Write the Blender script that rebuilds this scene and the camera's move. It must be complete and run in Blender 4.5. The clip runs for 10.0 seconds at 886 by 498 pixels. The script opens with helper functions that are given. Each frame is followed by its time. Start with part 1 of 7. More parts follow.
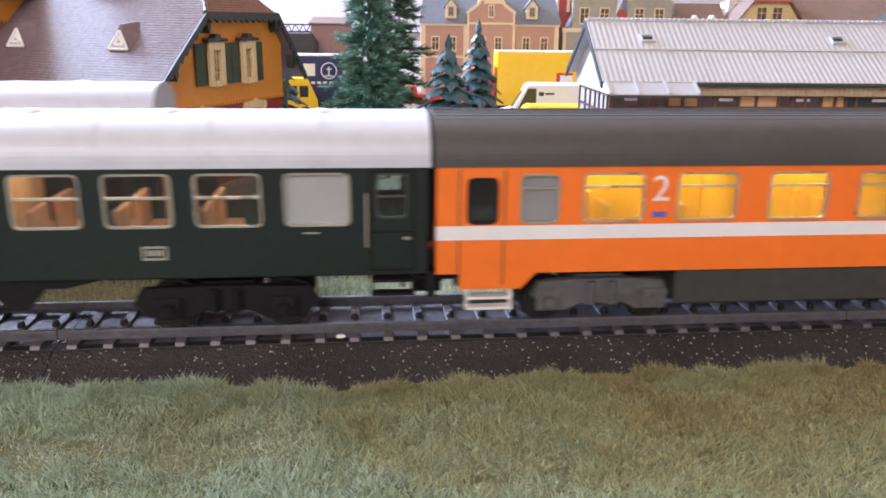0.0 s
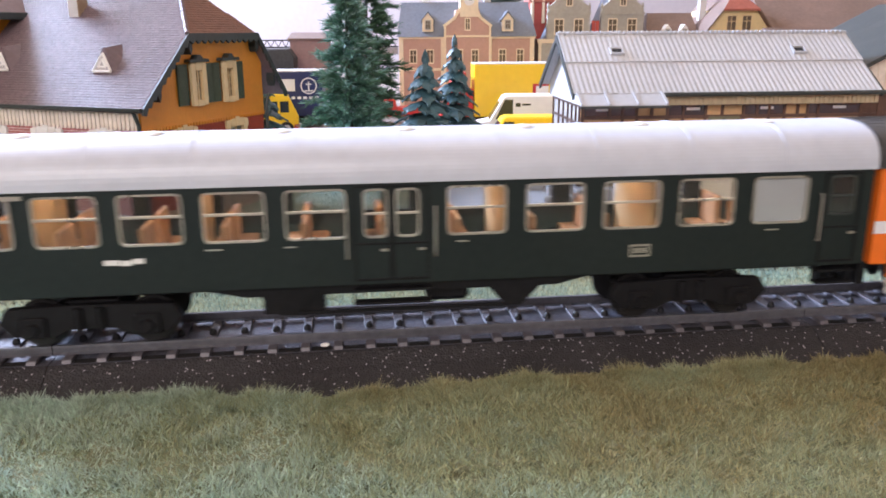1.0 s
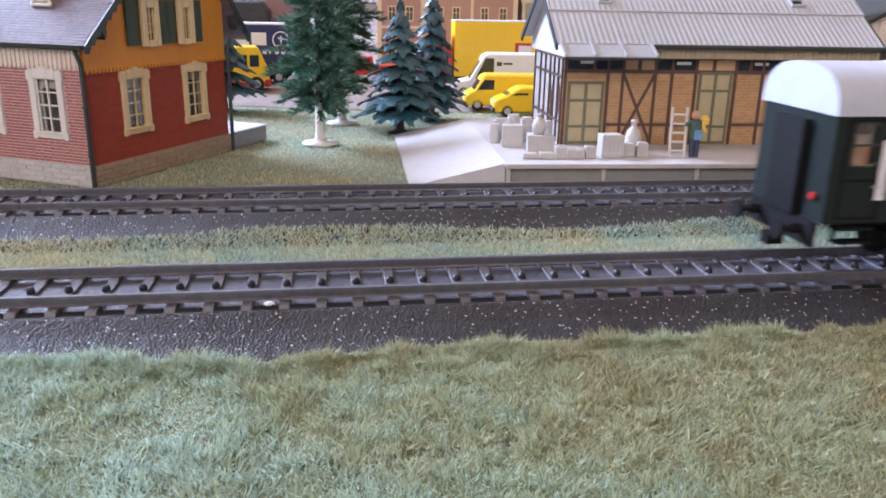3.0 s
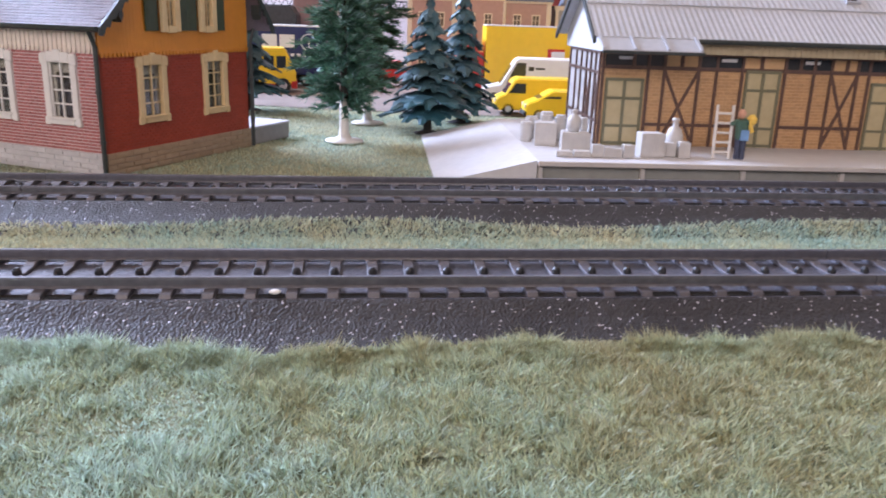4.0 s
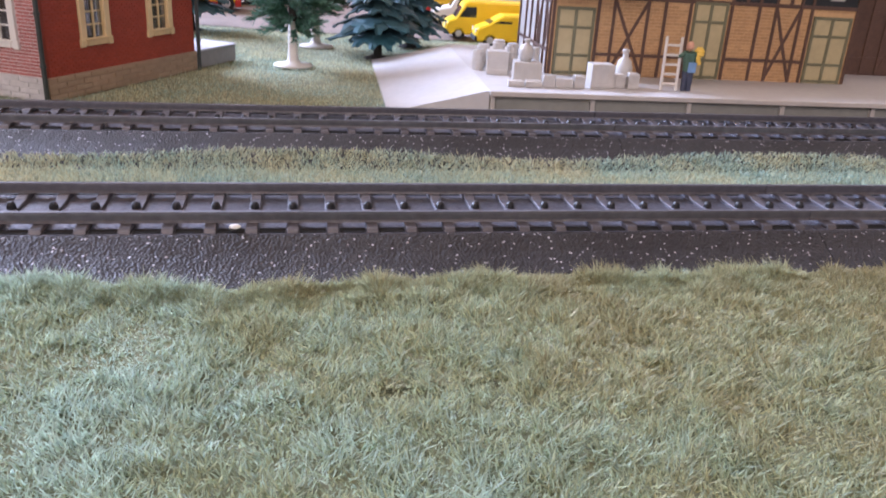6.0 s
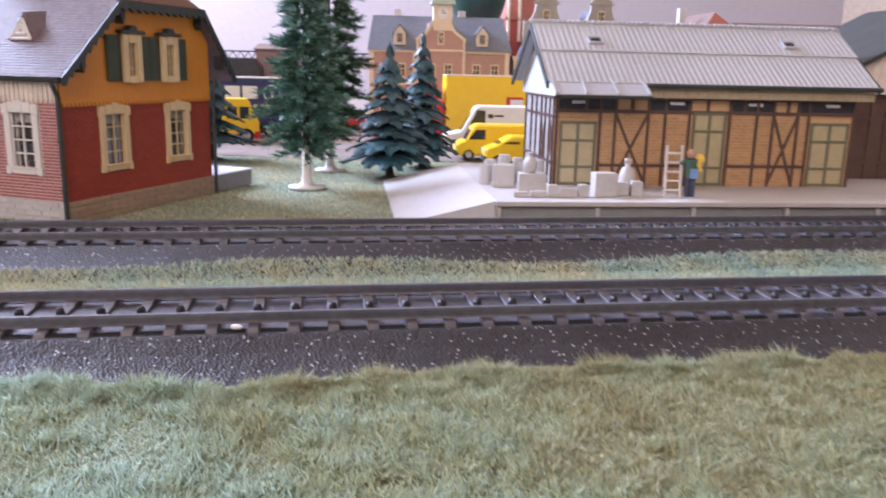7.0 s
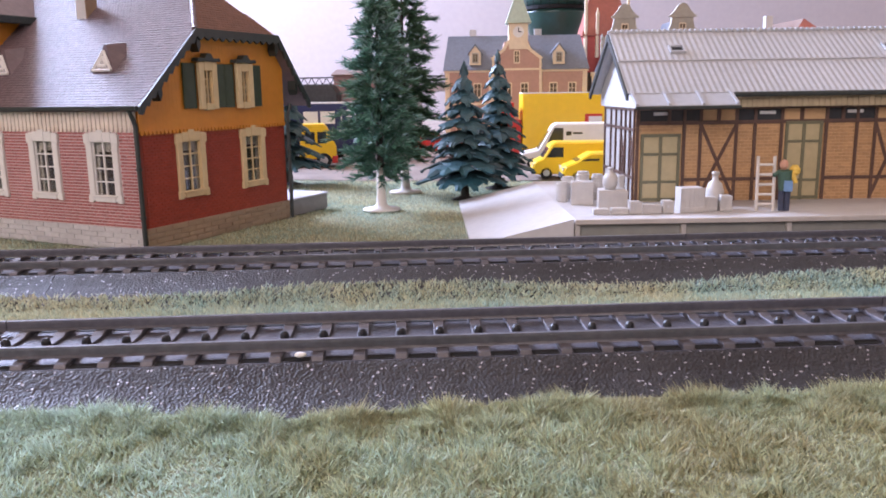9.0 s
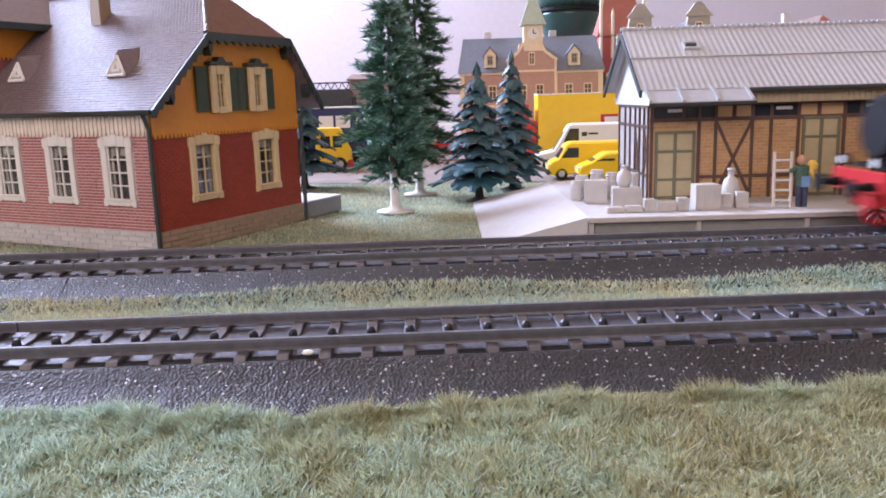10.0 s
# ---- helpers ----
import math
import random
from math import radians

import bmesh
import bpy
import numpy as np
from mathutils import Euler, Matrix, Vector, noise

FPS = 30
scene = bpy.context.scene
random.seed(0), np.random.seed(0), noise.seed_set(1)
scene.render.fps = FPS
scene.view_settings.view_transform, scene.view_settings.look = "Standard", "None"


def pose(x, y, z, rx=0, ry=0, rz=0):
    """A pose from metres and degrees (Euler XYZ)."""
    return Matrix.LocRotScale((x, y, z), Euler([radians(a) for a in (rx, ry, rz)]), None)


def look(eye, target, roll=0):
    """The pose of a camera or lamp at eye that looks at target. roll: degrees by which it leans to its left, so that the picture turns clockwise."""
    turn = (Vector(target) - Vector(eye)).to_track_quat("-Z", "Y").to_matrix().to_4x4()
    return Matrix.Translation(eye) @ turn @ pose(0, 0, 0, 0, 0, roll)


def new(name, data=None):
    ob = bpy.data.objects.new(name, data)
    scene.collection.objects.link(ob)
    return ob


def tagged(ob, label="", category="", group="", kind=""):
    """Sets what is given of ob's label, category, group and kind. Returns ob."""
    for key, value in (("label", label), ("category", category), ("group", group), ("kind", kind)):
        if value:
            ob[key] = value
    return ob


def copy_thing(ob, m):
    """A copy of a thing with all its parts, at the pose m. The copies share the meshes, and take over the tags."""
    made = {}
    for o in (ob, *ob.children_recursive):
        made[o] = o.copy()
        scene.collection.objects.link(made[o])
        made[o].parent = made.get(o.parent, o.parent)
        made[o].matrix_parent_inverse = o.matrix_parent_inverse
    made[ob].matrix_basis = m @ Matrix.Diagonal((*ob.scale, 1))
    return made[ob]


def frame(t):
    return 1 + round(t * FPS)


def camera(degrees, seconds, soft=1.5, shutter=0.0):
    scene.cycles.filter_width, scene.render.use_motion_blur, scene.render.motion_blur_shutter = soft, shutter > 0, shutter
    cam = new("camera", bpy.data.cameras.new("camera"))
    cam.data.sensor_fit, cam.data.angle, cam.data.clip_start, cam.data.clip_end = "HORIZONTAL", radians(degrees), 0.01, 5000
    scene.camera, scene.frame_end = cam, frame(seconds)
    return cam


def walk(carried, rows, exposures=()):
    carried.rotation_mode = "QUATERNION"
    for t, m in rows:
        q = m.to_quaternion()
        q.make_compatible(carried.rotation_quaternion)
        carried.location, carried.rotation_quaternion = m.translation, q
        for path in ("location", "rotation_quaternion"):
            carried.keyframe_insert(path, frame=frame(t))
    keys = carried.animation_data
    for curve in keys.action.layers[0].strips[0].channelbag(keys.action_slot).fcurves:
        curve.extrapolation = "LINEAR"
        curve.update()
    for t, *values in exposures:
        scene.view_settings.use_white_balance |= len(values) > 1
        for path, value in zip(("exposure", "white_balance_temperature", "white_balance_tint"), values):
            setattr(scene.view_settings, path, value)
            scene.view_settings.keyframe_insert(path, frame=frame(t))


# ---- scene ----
cam = camera(58.5, 10.0, 1.75, 0.4)
PATH = [
    (0, (0.0060, -0.1754, 0.0742), (0.1984, 1.7362, -0.4813), 0.68),
    (0.5, (0.0063, -0.1820, 0.0753), (0.2326, 1.7329, -0.4557), -0.08),
    (1, (0.0066, -0.1842, 0.0768), (0.2398, 1.7296, -0.4550), -0.34),
    (1.5, (0.0075, -0.1799, 0.0751), (0.2411, 1.7297, -0.4719), -0.13),
    (2, (0.0086, -0.1768, 0.0740), (0.2665, 1.7254, -0.4872), 0.45),
    (2.5, (0.0099, -0.1740, 0.0705), (0.2802, 1.7211, -0.5088), 0.90),
    (2.7, (0.0115, -0.1713, 0.0692), (0.2893, 1.7198, -0.5195), 0.81),
    (3.8, (0.0140, -0.1512, 0.0583), (0.2731, 1.7321, -0.5629), 2.49),
    (4, (0.0150, -0.1509, 0.0563), (0.2307, 1.7559, -0.5072), 1.89),
    (4.5, (0.0184, -0.1465, 0.0506), (0.1299, 1.7675, -0.5186), 1.23),
    (5, (0.0169, -0.1425, 0.0524), (0.1007, 1.7191, -0.6737), 0.95),
    (5.5, (0.0149, -0.1493, 0.0549), (0.2756, 1.6816, -0.7068), 1.59),
    (5.7, (0.0116, -0.1508, 0.0611), (0.3595, 1.6545, -0.7262), 4.00),
    (6.8, (0.0160, -0.1592, 0.0541), (0.3612, 1.7527, -0.4210), 0.82),
    (7, (0.0163, -0.1566, 0.0545), (0.3149, 1.7713, -0.3861), 1.26),
    (7.5, (0.0214, -0.1514, 0.0487), (0.1437, 1.8093, -0.3262), -2.10),
    (8, (0.0208, -0.1456, 0.0505), (0.0481, 1.8047, -0.3917), -0.24),
    (8.5, (0.0172, -0.1481, 0.0558), (0.1333, 1.8071, -0.3490), 1.04),
    (9, (0.0191, -0.1480, 0.0526), (0.1160, 1.8116, -0.3356), -0.85),
    (9.5, (0.0202, -0.1474, 0.0515), (0.0806, 1.8172, -0.3183), -1.31),
    (10, (0.0212, -0.1472, 0.0507), (0.0704, 1.8167, -0.3243), -1.69),
]
walk(cam, [(t, look(eye, target, roll)) for t, eye, target, roll in PATH],
     [(0.0, 0.42, 5850, 24), (1.0, 0.34, 5850, 24), (1.5, 0.17, 5800, 24), (2.0, 0.08, 5750, 25), (2.7, 0.02, 5750, 27), (4.5, 0.0, 5750, 28), (7.0, 0.0, 5900, 32), (10.0, 0.0, 5900, 32)])
WIN_BACK, FRONT_FILL, OVERHEAD_FILL, GLOW = 275.0, 27.0, 5.0, 11.0
HOUSE_X, HOUSE_Y, HOUSE_TURN = -86.0, 131.8, 66.0
# ---------- light ----------
world = bpy.data.worlds.new("world")
scene.world = world
world.use_nodes = True
sky = world.node_tree.nodes.new("ShaderNodeTexSky")
sky.sky_type, sky.sun_disc = "NISHITA", False
sky.sun_elevation, sky.sun_rotation = radians(35), radians(-40)
world.node_tree.links.new(sky.outputs[0], world.node_tree.nodes["Background"].inputs[0])
world.node_tree.nodes["Background"].inputs[1].default_value = 0.12


def area(name, eye, target, sx, sy, watts, colour):
    data = bpy.data.lights.new(name, "AREA")
    data.shape, data.size, data.size_y, data.energy, data.color = "RECTANGLE", sx, sy, watts, colour
    ob = new(name, data)
    ob.matrix_world = look(eye, target)
    return ob


# daylight of the window behind and beside the layout; front and overhead fills are added
area("window_light", (-1.585, 1.65, 1.25), (0.0, 1.65, 1.25), 1.5, 0.78, WIN_BACK, (0.66, 0.82, 1.0))
area("window_light_front", (-0.7, -1.585, 0.9), (-0.7, 0.0, 0.9), 1.55, 1.0, FRONT_FILL, (1.0, 0.88, 0.69))
area("ceiling_light", (0.35, 0.25, 1.73), (0.35, 0.25, 0.0), 0.9, 0.5, OVERHEAD_FILL, (1.0, 0.83, 0.58))

# ---------- materials ----------


def mat(name, colour, rough=0.6, metal=0.0, vary=0.12, grain=400.0, bump=0.0, bump_scale=900.0, second=None, patch=60.0, glow=0.0, island=0.0, coat=0.0, spec=0.5, bump_dist=0.0003):
    """A paint, plastic or print: colour with patches and grain, and a fine relief."""
    m = bpy.data.materials.new(name)
    m.use_nodes = True
    nt = m.node_tree
    bsdf = nt.nodes["Principled BSDF"]
    link = nt.links.new
    tc = nt.nodes.new("ShaderNodeTexCoord")
    big = nt.nodes.new("ShaderNodeTexNoise")
    big.inputs["Scale"].default_value, big.inputs["Detail"].default_value = patch, 4
    fine = nt.nodes.new("ShaderNodeTexNoise")
    fine.inputs["Scale"].default_value, fine.inputs["Detail"].default_value = grain, 5
    link(tc.outputs["Object"], big.inputs["Vector"])
    link(tc.outputs["Object"], fine.inputs["Vector"])
    ramp = nt.nodes.new("ShaderNodeValToRGB")
    ramp.color_ramp.elements[0].position, ramp.color_ramp.elements[1].position = 0.36, 0.64
    ramp.color_ramp.elements[0].color = (*colour, 1)
    ramp.color_ramp.elements[1].color = (*(second or tuple(min(1, c * (1 + vary)) for c in colour)), 1)
    link(big.outputs["Fac"], ramp.inputs["Fac"])
    hsv = nt.nodes.new("ShaderNodeHueSaturation")
    mp = nt.nodes.new("ShaderNodeMapRange")
    mp.inputs["From Min"].default_value, mp.inputs["From Max"].default_value = 0.3, 0.7
    mp.inputs["To Min"].default_value, mp.inputs["To Max"].default_value = 1 - vary, 1 + vary
    link(fine.outputs["Fac"], mp.inputs["Value"])
    link(ramp.outputs["Color"], hsv.inputs["Color"])
    value = mp.outputs["Result"]
    if island:
        geo = nt.nodes.new("ShaderNodeNewGeometry")
        mi = nt.nodes.new("ShaderNodeMapRange")
        mi.inputs["To Min"].default_value, mi.inputs["To Max"].default_value = 1 - island, 1 + island
        link(geo.outputs["Random Per Island"], mi.inputs["Value"])
        mul = nt.nodes.new("ShaderNodeMath")
        mul.operation = "MULTIPLY"
        link(value, mul.inputs[0])
        link(mi.outputs["Result"], mul.inputs[1])
        value = mul.outputs[0]
    link(value, hsv.inputs["Value"])
    link(hsv.outputs["Color"], bsdf.inputs["Base Color"])
    bsdf.inputs["Metallic"].default_value = metal
    bsdf.inputs["Coat Weight"].default_value = coat
    bsdf.inputs["Specular IOR Level"].default_value = spec
    mr = nt.nodes.new("ShaderNodeMapRange")
    mr.inputs["To Min"].default_value, mr.inputs["To Max"].default_value = max(0.02, rough - 0.1), min(1, rough + 0.1)
    link(big.outputs["Fac"], mr.inputs["Value"])
    link(mr.outputs["Result"], bsdf.inputs["Roughness"])
    if bump:
        tex = nt.nodes.new("ShaderNodeTexNoise")
        tex.inputs["Scale"].default_value, tex.inputs["Detail"].default_value = bump_scale, 3
        link(tc.outputs["Object"], tex.inputs["Vector"])
        bn = nt.nodes.new("ShaderNodeBump")
        bn.inputs["Strength"].default_value, bn.inputs["Distance"].default_value = bump, bump_dist
        link(tex.outputs["Fac"], bn.inputs["Height"])
        link(bn.outputs["Normal"], bsdf.inputs["Normal"])
    if glow:
        bsdf.inputs["Emission Color"].default_value = (*colour, 1)
        bsdf.inputs["Emission Strength"].default_value = glow
    return m


def glass(name, tint=(0.9, 0.93, 0.95), rough=0.05, alpha=0.22):
    m = bpy.data.materials.new(name)
    m.use_nodes = True
    nt = m.node_tree
    out = nt.nodes["Material Output"]
    mix, clear, gloss = (nt.nodes.new("ShaderNode" + k) for k in ("MixShader", "BsdfTransparent", "BsdfGlossy"))
    clear.inputs["Color"].default_value = (*tint, 1)
    gloss.inputs["Roughness"].default_value = rough
    fr, mp = nt.nodes.new("ShaderNodeLayerWeight"), nt.nodes.new("ShaderNodeMapRange")
    fr.inputs["Blend"].default_value = 0.3
    mp.inputs["To Min"].default_value, mp.inputs["To Max"].default_value = 0.03, alpha * 2.2
    nt.links.new(fr.outputs["Facing"], mp.inputs["Value"])
    nt.links.new(mp.outputs[0], mix.inputs["Fac"])
    nt.links.new(clear.outputs[0], mix.inputs[1])
    nt.links.new(gloss.outputs[0], mix.inputs[2])
    nt.links.new(mix.outputs[0], out.inputs["Surface"])
    return m


def gravel_print(name, dark, light, rough, strength):
    """Embossed and printed sheet metal of the track bed: grains, with glints painted as pale flecks."""
    m = mat(name, dark, rough, 0.25, 0.2, 900, second=light, patch=35)
    nt = m.node_tree
    bsdf = nt.nodes["Principled BSDF"]
    tc = nt.nodes.new("ShaderNodeTexCoord")
    vor = nt.nodes.new("ShaderNodeTexVoronoi")
    vor.inputs["Scale"].default_value = 1750
    warp = nt.nodes.new("ShaderNodeTexNoise")
    warp.inputs["Scale"].default_value = 260
    nt.links.new(tc.outputs["Object"], vor.inputs["Vector"])
    nt.links.new(tc.outputs["Object"], warp.inputs["Vector"])
    add = nt.nodes.new("ShaderNodeMath")
    add.operation, add.inputs[1].default_value = "MULTIPLY_ADD", 0.3
    nt.links.new(warp.outputs["Fac"], add.inputs[0])
    nt.links.new(vor.outputs["Distance"], add.inputs[2])
    bn = nt.nodes.new("ShaderNodeBump")
    bn.inputs["Strength"].default_value, bn.inputs["Distance"].default_value = strength, 0.0003
    nt.links.new(add.outputs[0], bn.inputs["Height"])
    nt.links.new(bn.outputs["Normal"], bsdf.inputs["Normal"])
    # sparse pale cells: the window's glints on the grains, painted into the colour
    grain, pick, tone = nt.nodes.new("ShaderNodeTexVoronoi"), nt.nodes.new("ShaderNodeMath"), nt.nodes.new("ShaderNodeMix")
    grain.inputs["Scale"].default_value = 2600
    pick.operation, pick.inputs[1].default_value = "GREATER_THAN", 0.89
    nt.links.new(tc.outputs["Object"], grain.inputs["Vector"])
    nt.links.new(grain.outputs["Color"], pick.inputs[0])
    tone.data_type = "RGBA"
    old = bsdf.inputs["Base Color"].links[0].from_socket
    nt.links.new(pick.outputs[0], tone.inputs["Factor"])
    nt.links.new(old, tone.inputs["A"])
    tone.inputs["B"].default_value = (0.38, 0.37, 0.39, 1)
    nt.links.new(tone.outputs["Result"], bsdf.inputs["Base Color"])
    return m


def grass_mat(name, stops, scale, light_drift=(0, 0, 0)):
    """Dyed grass fibres: colour varies by patch and by fibre; an optional drift bakes in light."""
    m = bpy.data.materials.new(name)
    m.use_nodes = True
    nt = m.node_tree
    bsdf = nt.nodes["Principled BSDF"]
    link = nt.links.new
    tc = nt.nodes.new("ShaderNodeTexCoord")
    n1 = nt.nodes.new("ShaderNodeTexNoise")
    n1.inputs["Scale"].default_value, n1.inputs["Detail"].default_value, n1.inputs["Roughness"].default_value = scale, 6, 0.72
    link(tc.outputs["Object"], n1.inputs["Vector"])
    geo = nt.nodes.new("ShaderNodeNewGeometry")
    mi = nt.nodes.new("ShaderNodeMapRange")
    mi.inputs["To Min"].default_value, mi.inputs["To Max"].default_value = -0.10, 0.10
    link(geo.outputs["Random Per Island"], mi.inputs["Value"])
    add = nt.nodes.new("ShaderNodeMath")
    sep, lin = nt.nodes.new("ShaderNodeVectorMath"), nt.nodes.new("ShaderNodeMath")
    sep.operation, sep.inputs[1].default_value = "DOT_PRODUCT", (light_drift[0], light_drift[1], 0)
    link(tc.outputs["Object"], sep.inputs[0])
    link(sep.outputs["Value"], lin.inputs[0])
    lin.inputs[1].default_value = light_drift[2]
    whole = nt.nodes.new("ShaderNodeMath")
    link(n1.outputs["Fac"], whole.inputs[0])
    link(lin.outputs[0], whole.inputs[1])
    link(whole.outputs[0], add.inputs[0])
    link(mi.outputs["Result"], add.inputs[1])
    ramp = nt.nodes.new("ShaderNodeValToRGB")
    ramp.color_ramp.elements[0].position, ramp.color_ramp.elements[0].color = stops[0][0], (*stops[0][1], 1)
    ramp.color_ramp.elements[1].position, ramp.color_ramp.elements[1].color = stops[-1][0], (*stops[-1][1], 1)
    for p, c in stops[1:-1]:
        ramp.color_ramp.elements.new(p).color = (*c, 1)
    link(add.outputs[0], ramp.inputs["Fac"])
    wn, mv, hs = nt.nodes.new("ShaderNodeTexWhiteNoise"), nt.nodes.new("ShaderNodeMapRange"), nt.nodes.new("ShaderNodeHueSaturation")
    wn.noise_dimensions = "1D"
    link(geo.outputs["Random Per Island"], wn.inputs["W"])
    mv.inputs["To Min"].default_value, mv.inputs["To Max"].default_value = 0.66, 1.3
    link(wn.outputs["Value"], mv.inputs["Value"])
    link(mv.outputs["Result"], hs.inputs["Value"])
    link(ramp.outputs["Color"], hs.inputs["Color"])
    link(hs.outputs["Color"], bsdf.inputs["Base Color"])
    bsdf.inputs["Roughness"].default_value = 0.6
    thin, mix = nt.nodes.new("ShaderNodeBsdfTranslucent"), nt.nodes.new("ShaderNodeMixShader")
    mix.inputs["Fac"].default_value = 0.42
    link(hs.outputs["Color"], thin.inputs["Color"])
    link(bsdf.outputs[0], mix.inputs[1])
    link(thin.outputs[0], mix.inputs[2])
    link(mix.outputs[0], nt.nodes["Material Output"].inputs["Surface"])
    return m


# bluish first stop and drift to the left bake in the cool window light
GRASS = grass_mat("grass_fibre", [(0.34, (0.51, 0.63, 0.52)), (0.46, (0.385, 0.455, 0.30)), (0.58, (0.44, 0.45, 0.26)), (0.74, (0.35, 0.305, 0.15))], 22, (1.5, 0.5, -0.005))
GRASS_FAR = grass_mat("meadow_fibre", [(0.36, (0.32, 0.45, 0.38)), (0.48, (0.47, 0.52, 0.37)), (0.60, (0.57, 0.54, 0.34)), (0.7, (0.55, 0.49, 0.29))], 14)
SOIL = mat("painted_board", (0.21, 0.22, 0.13), 0.9, 0, 0.2, 500, 0.5, 700, (0.27, 0.28, 0.18), 25)
YARD = mat("sandy_yard", (0.20, 0.15, 0.12), 0.85, 0, 0.15, 600, 0.3, 900, (0.26, 0.21, 0.175), 30)
BED = gravel_print("printed_track_bed", (0.029, 0.027, 0.029), (0.042, 0.04, 0.042), 0.55, 0.7)
BED_TOP = mat("bed_top", (0.066, 0.065, 0.078), 0.45, 0.15, 0.25, 900, 0.6, 1400)
SLEEPER = mat("sleeper_tin", (0.10, 0.094, 0.104), 0.45, 0.2, 0.15, 700, 0.2, 900)
RAIL = mat("rail_steel", (0.115, 0.115, 0.13), 0.36, 0.35, 0.15, 600, 0.1, 1500)
SLOT = mat("slot_shade", (0.006, 0.006, 0.006), 0.8)
STUD = mat("stud_black", (0.012, 0.012, 0.013), 0.5)
PAPER = mat("white_crumb", (0.75, 0.74, 0.7), 0.9)
GREEN = mat("bottle_green_plastic", (0.013, 0.0195, 0.019), 0.42, 0, 0.1, 500, 0.05, 800, (0.015, 0.022, 0.021), 20, spec=0.22)
ROOF_S = mat("silver_roof_plastic", (0.49, 0.52, 0.59), 0.36, 0, 0.04, 300, 0.04, 600, (0.53, 0.56, 0.63), 25)
ROOF_G = mat("dark_grey_roof_plastic", (0.055, 0.053, 0.052), 0.55, 0, 0.08, 300, 0.06, 700)
ORANGE = mat("orange_plastic", (0.80, 0.17, 0.012), 0.38, 0, 0.04, 300, 0.03, 700)
STRIPE = mat("pale_stripe", (0.72, 0.72, 0.76), 0.4, 0, 0.03)
BLACK = mat("black_plastic", (0.007, 0.007, 0.008), 0.55, 0, 0.2, 500, 0.1, 900, spec=0.2)
BOGIE = mat("bogie_grey", (0.075, 0.075, 0.08), 0.5, 0, 0.2, 500, 0.1, 900)
SKIRT = mat("skirt_grey", (0.045, 0.047, 0.045), 0.5, 0, 0.15, spec=0.3)
STEEL = mat("wheel_steel", (0.35, 0.35, 0.36), 0.35, 0.9, 0.1)
WHEEL_D = mat("dark_wheel", (0.022, 0.021, 0.021), 0.4, 0.4, 0.15)
FRAME = mat("window_frame_alu", (0.45, 0.43, 0.38), 0.3, 0.7, 0.06)
PALE = mat("pale_print", (0.70, 0.70, 0.68), 0.5, 0, 0.05)
FROST = mat("frosted_pane", (0.60, 0.60, 0.57), 0.35, 0, 0.04)
GREYPANE = mat("grey_blind", (0.42, 0.40, 0.40), 0.4, 0, 0.05)
SEAT_R = mat("red_brown_seats", (0.42, 0.21, 0.09), 0.5, 0, 0.1)
WOODIN = mat("tan_interior", (0.55, 0.33, 0.14), 0.5, 0, 0.1)
YELIN = mat("yellow_interior", (0.92, 0.62, 0.01), 0.45, 0, 0.08)
COACHLAMP = mat("coach_lamp_strip", (1.0, 0.80, 0.50), 0.5, glow=GLOW)
PANE = glass("clear_pane", (0.80, 0.82, 0.84), 0.05, 0.13)
RED_P = mat("signal_red", (0.45, 0.02, 0.02), 0.4, 0, 0.06)
BLUE_P = mat("small_blue", (0.10, 0.10, 0.45), 0.5)
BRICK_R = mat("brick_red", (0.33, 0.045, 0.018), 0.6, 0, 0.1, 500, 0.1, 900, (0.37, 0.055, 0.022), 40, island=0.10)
# mauve brick and pale joints: the side wall's sheen, put into colour
BRICK_SHEEN = mat("brick_mauve_sheen", (0.40, 0.13, 0.12), 0.36, 0, 0.12, 500, 0.1, 900, (0.36, 0.11, 0.10), 40, island=0.14)
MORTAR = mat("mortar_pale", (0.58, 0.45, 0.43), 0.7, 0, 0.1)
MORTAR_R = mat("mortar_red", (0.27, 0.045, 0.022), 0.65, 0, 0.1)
OCHRE = mat("ochre_boards", (0.66, 0.25, 0.016), 0.5, 0, 0.05, 300, 0.08, 700, (0.72, 0.29, 0.022), 30)
BOARDS = mat("cream_boards", (0.72, 0.63, 0.53), 0.5, 0, 0.08, 400, 0.1, 800, island=0.06)
# grey plinth copy holds the side's brighter light; the tan one is the gable's
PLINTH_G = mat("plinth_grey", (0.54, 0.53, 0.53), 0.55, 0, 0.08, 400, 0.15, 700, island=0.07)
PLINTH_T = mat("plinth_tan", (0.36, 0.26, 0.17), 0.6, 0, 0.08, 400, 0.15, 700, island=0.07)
TILE = mat("roof_tile_mauve", (0.15, 0.108, 0.118), 0.44, 0, 0.1, 500, 0.1, 900, (0.18, 0.13, 0.135), 25, island=0.12, spec=0.4)
TILE_B = mat("roof_tile_brown", (0.20, 0.095, 0.06), 0.5, 0, 0.1, 500, 0.1, 900, (0.23, 0.115, 0.075), 25, island=0.12)
TRIM_D = mat("dark_green_trim", (0.034, 0.041, 0.038), 0.45, 0, 0.15, 500, 0.1, 900)
SHUTTER = mat("green_shutter", (0.045, 0.065, 0.035), 0.5, 0, 0.12)
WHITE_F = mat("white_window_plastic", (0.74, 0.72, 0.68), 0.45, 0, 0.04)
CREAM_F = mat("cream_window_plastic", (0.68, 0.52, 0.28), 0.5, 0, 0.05)
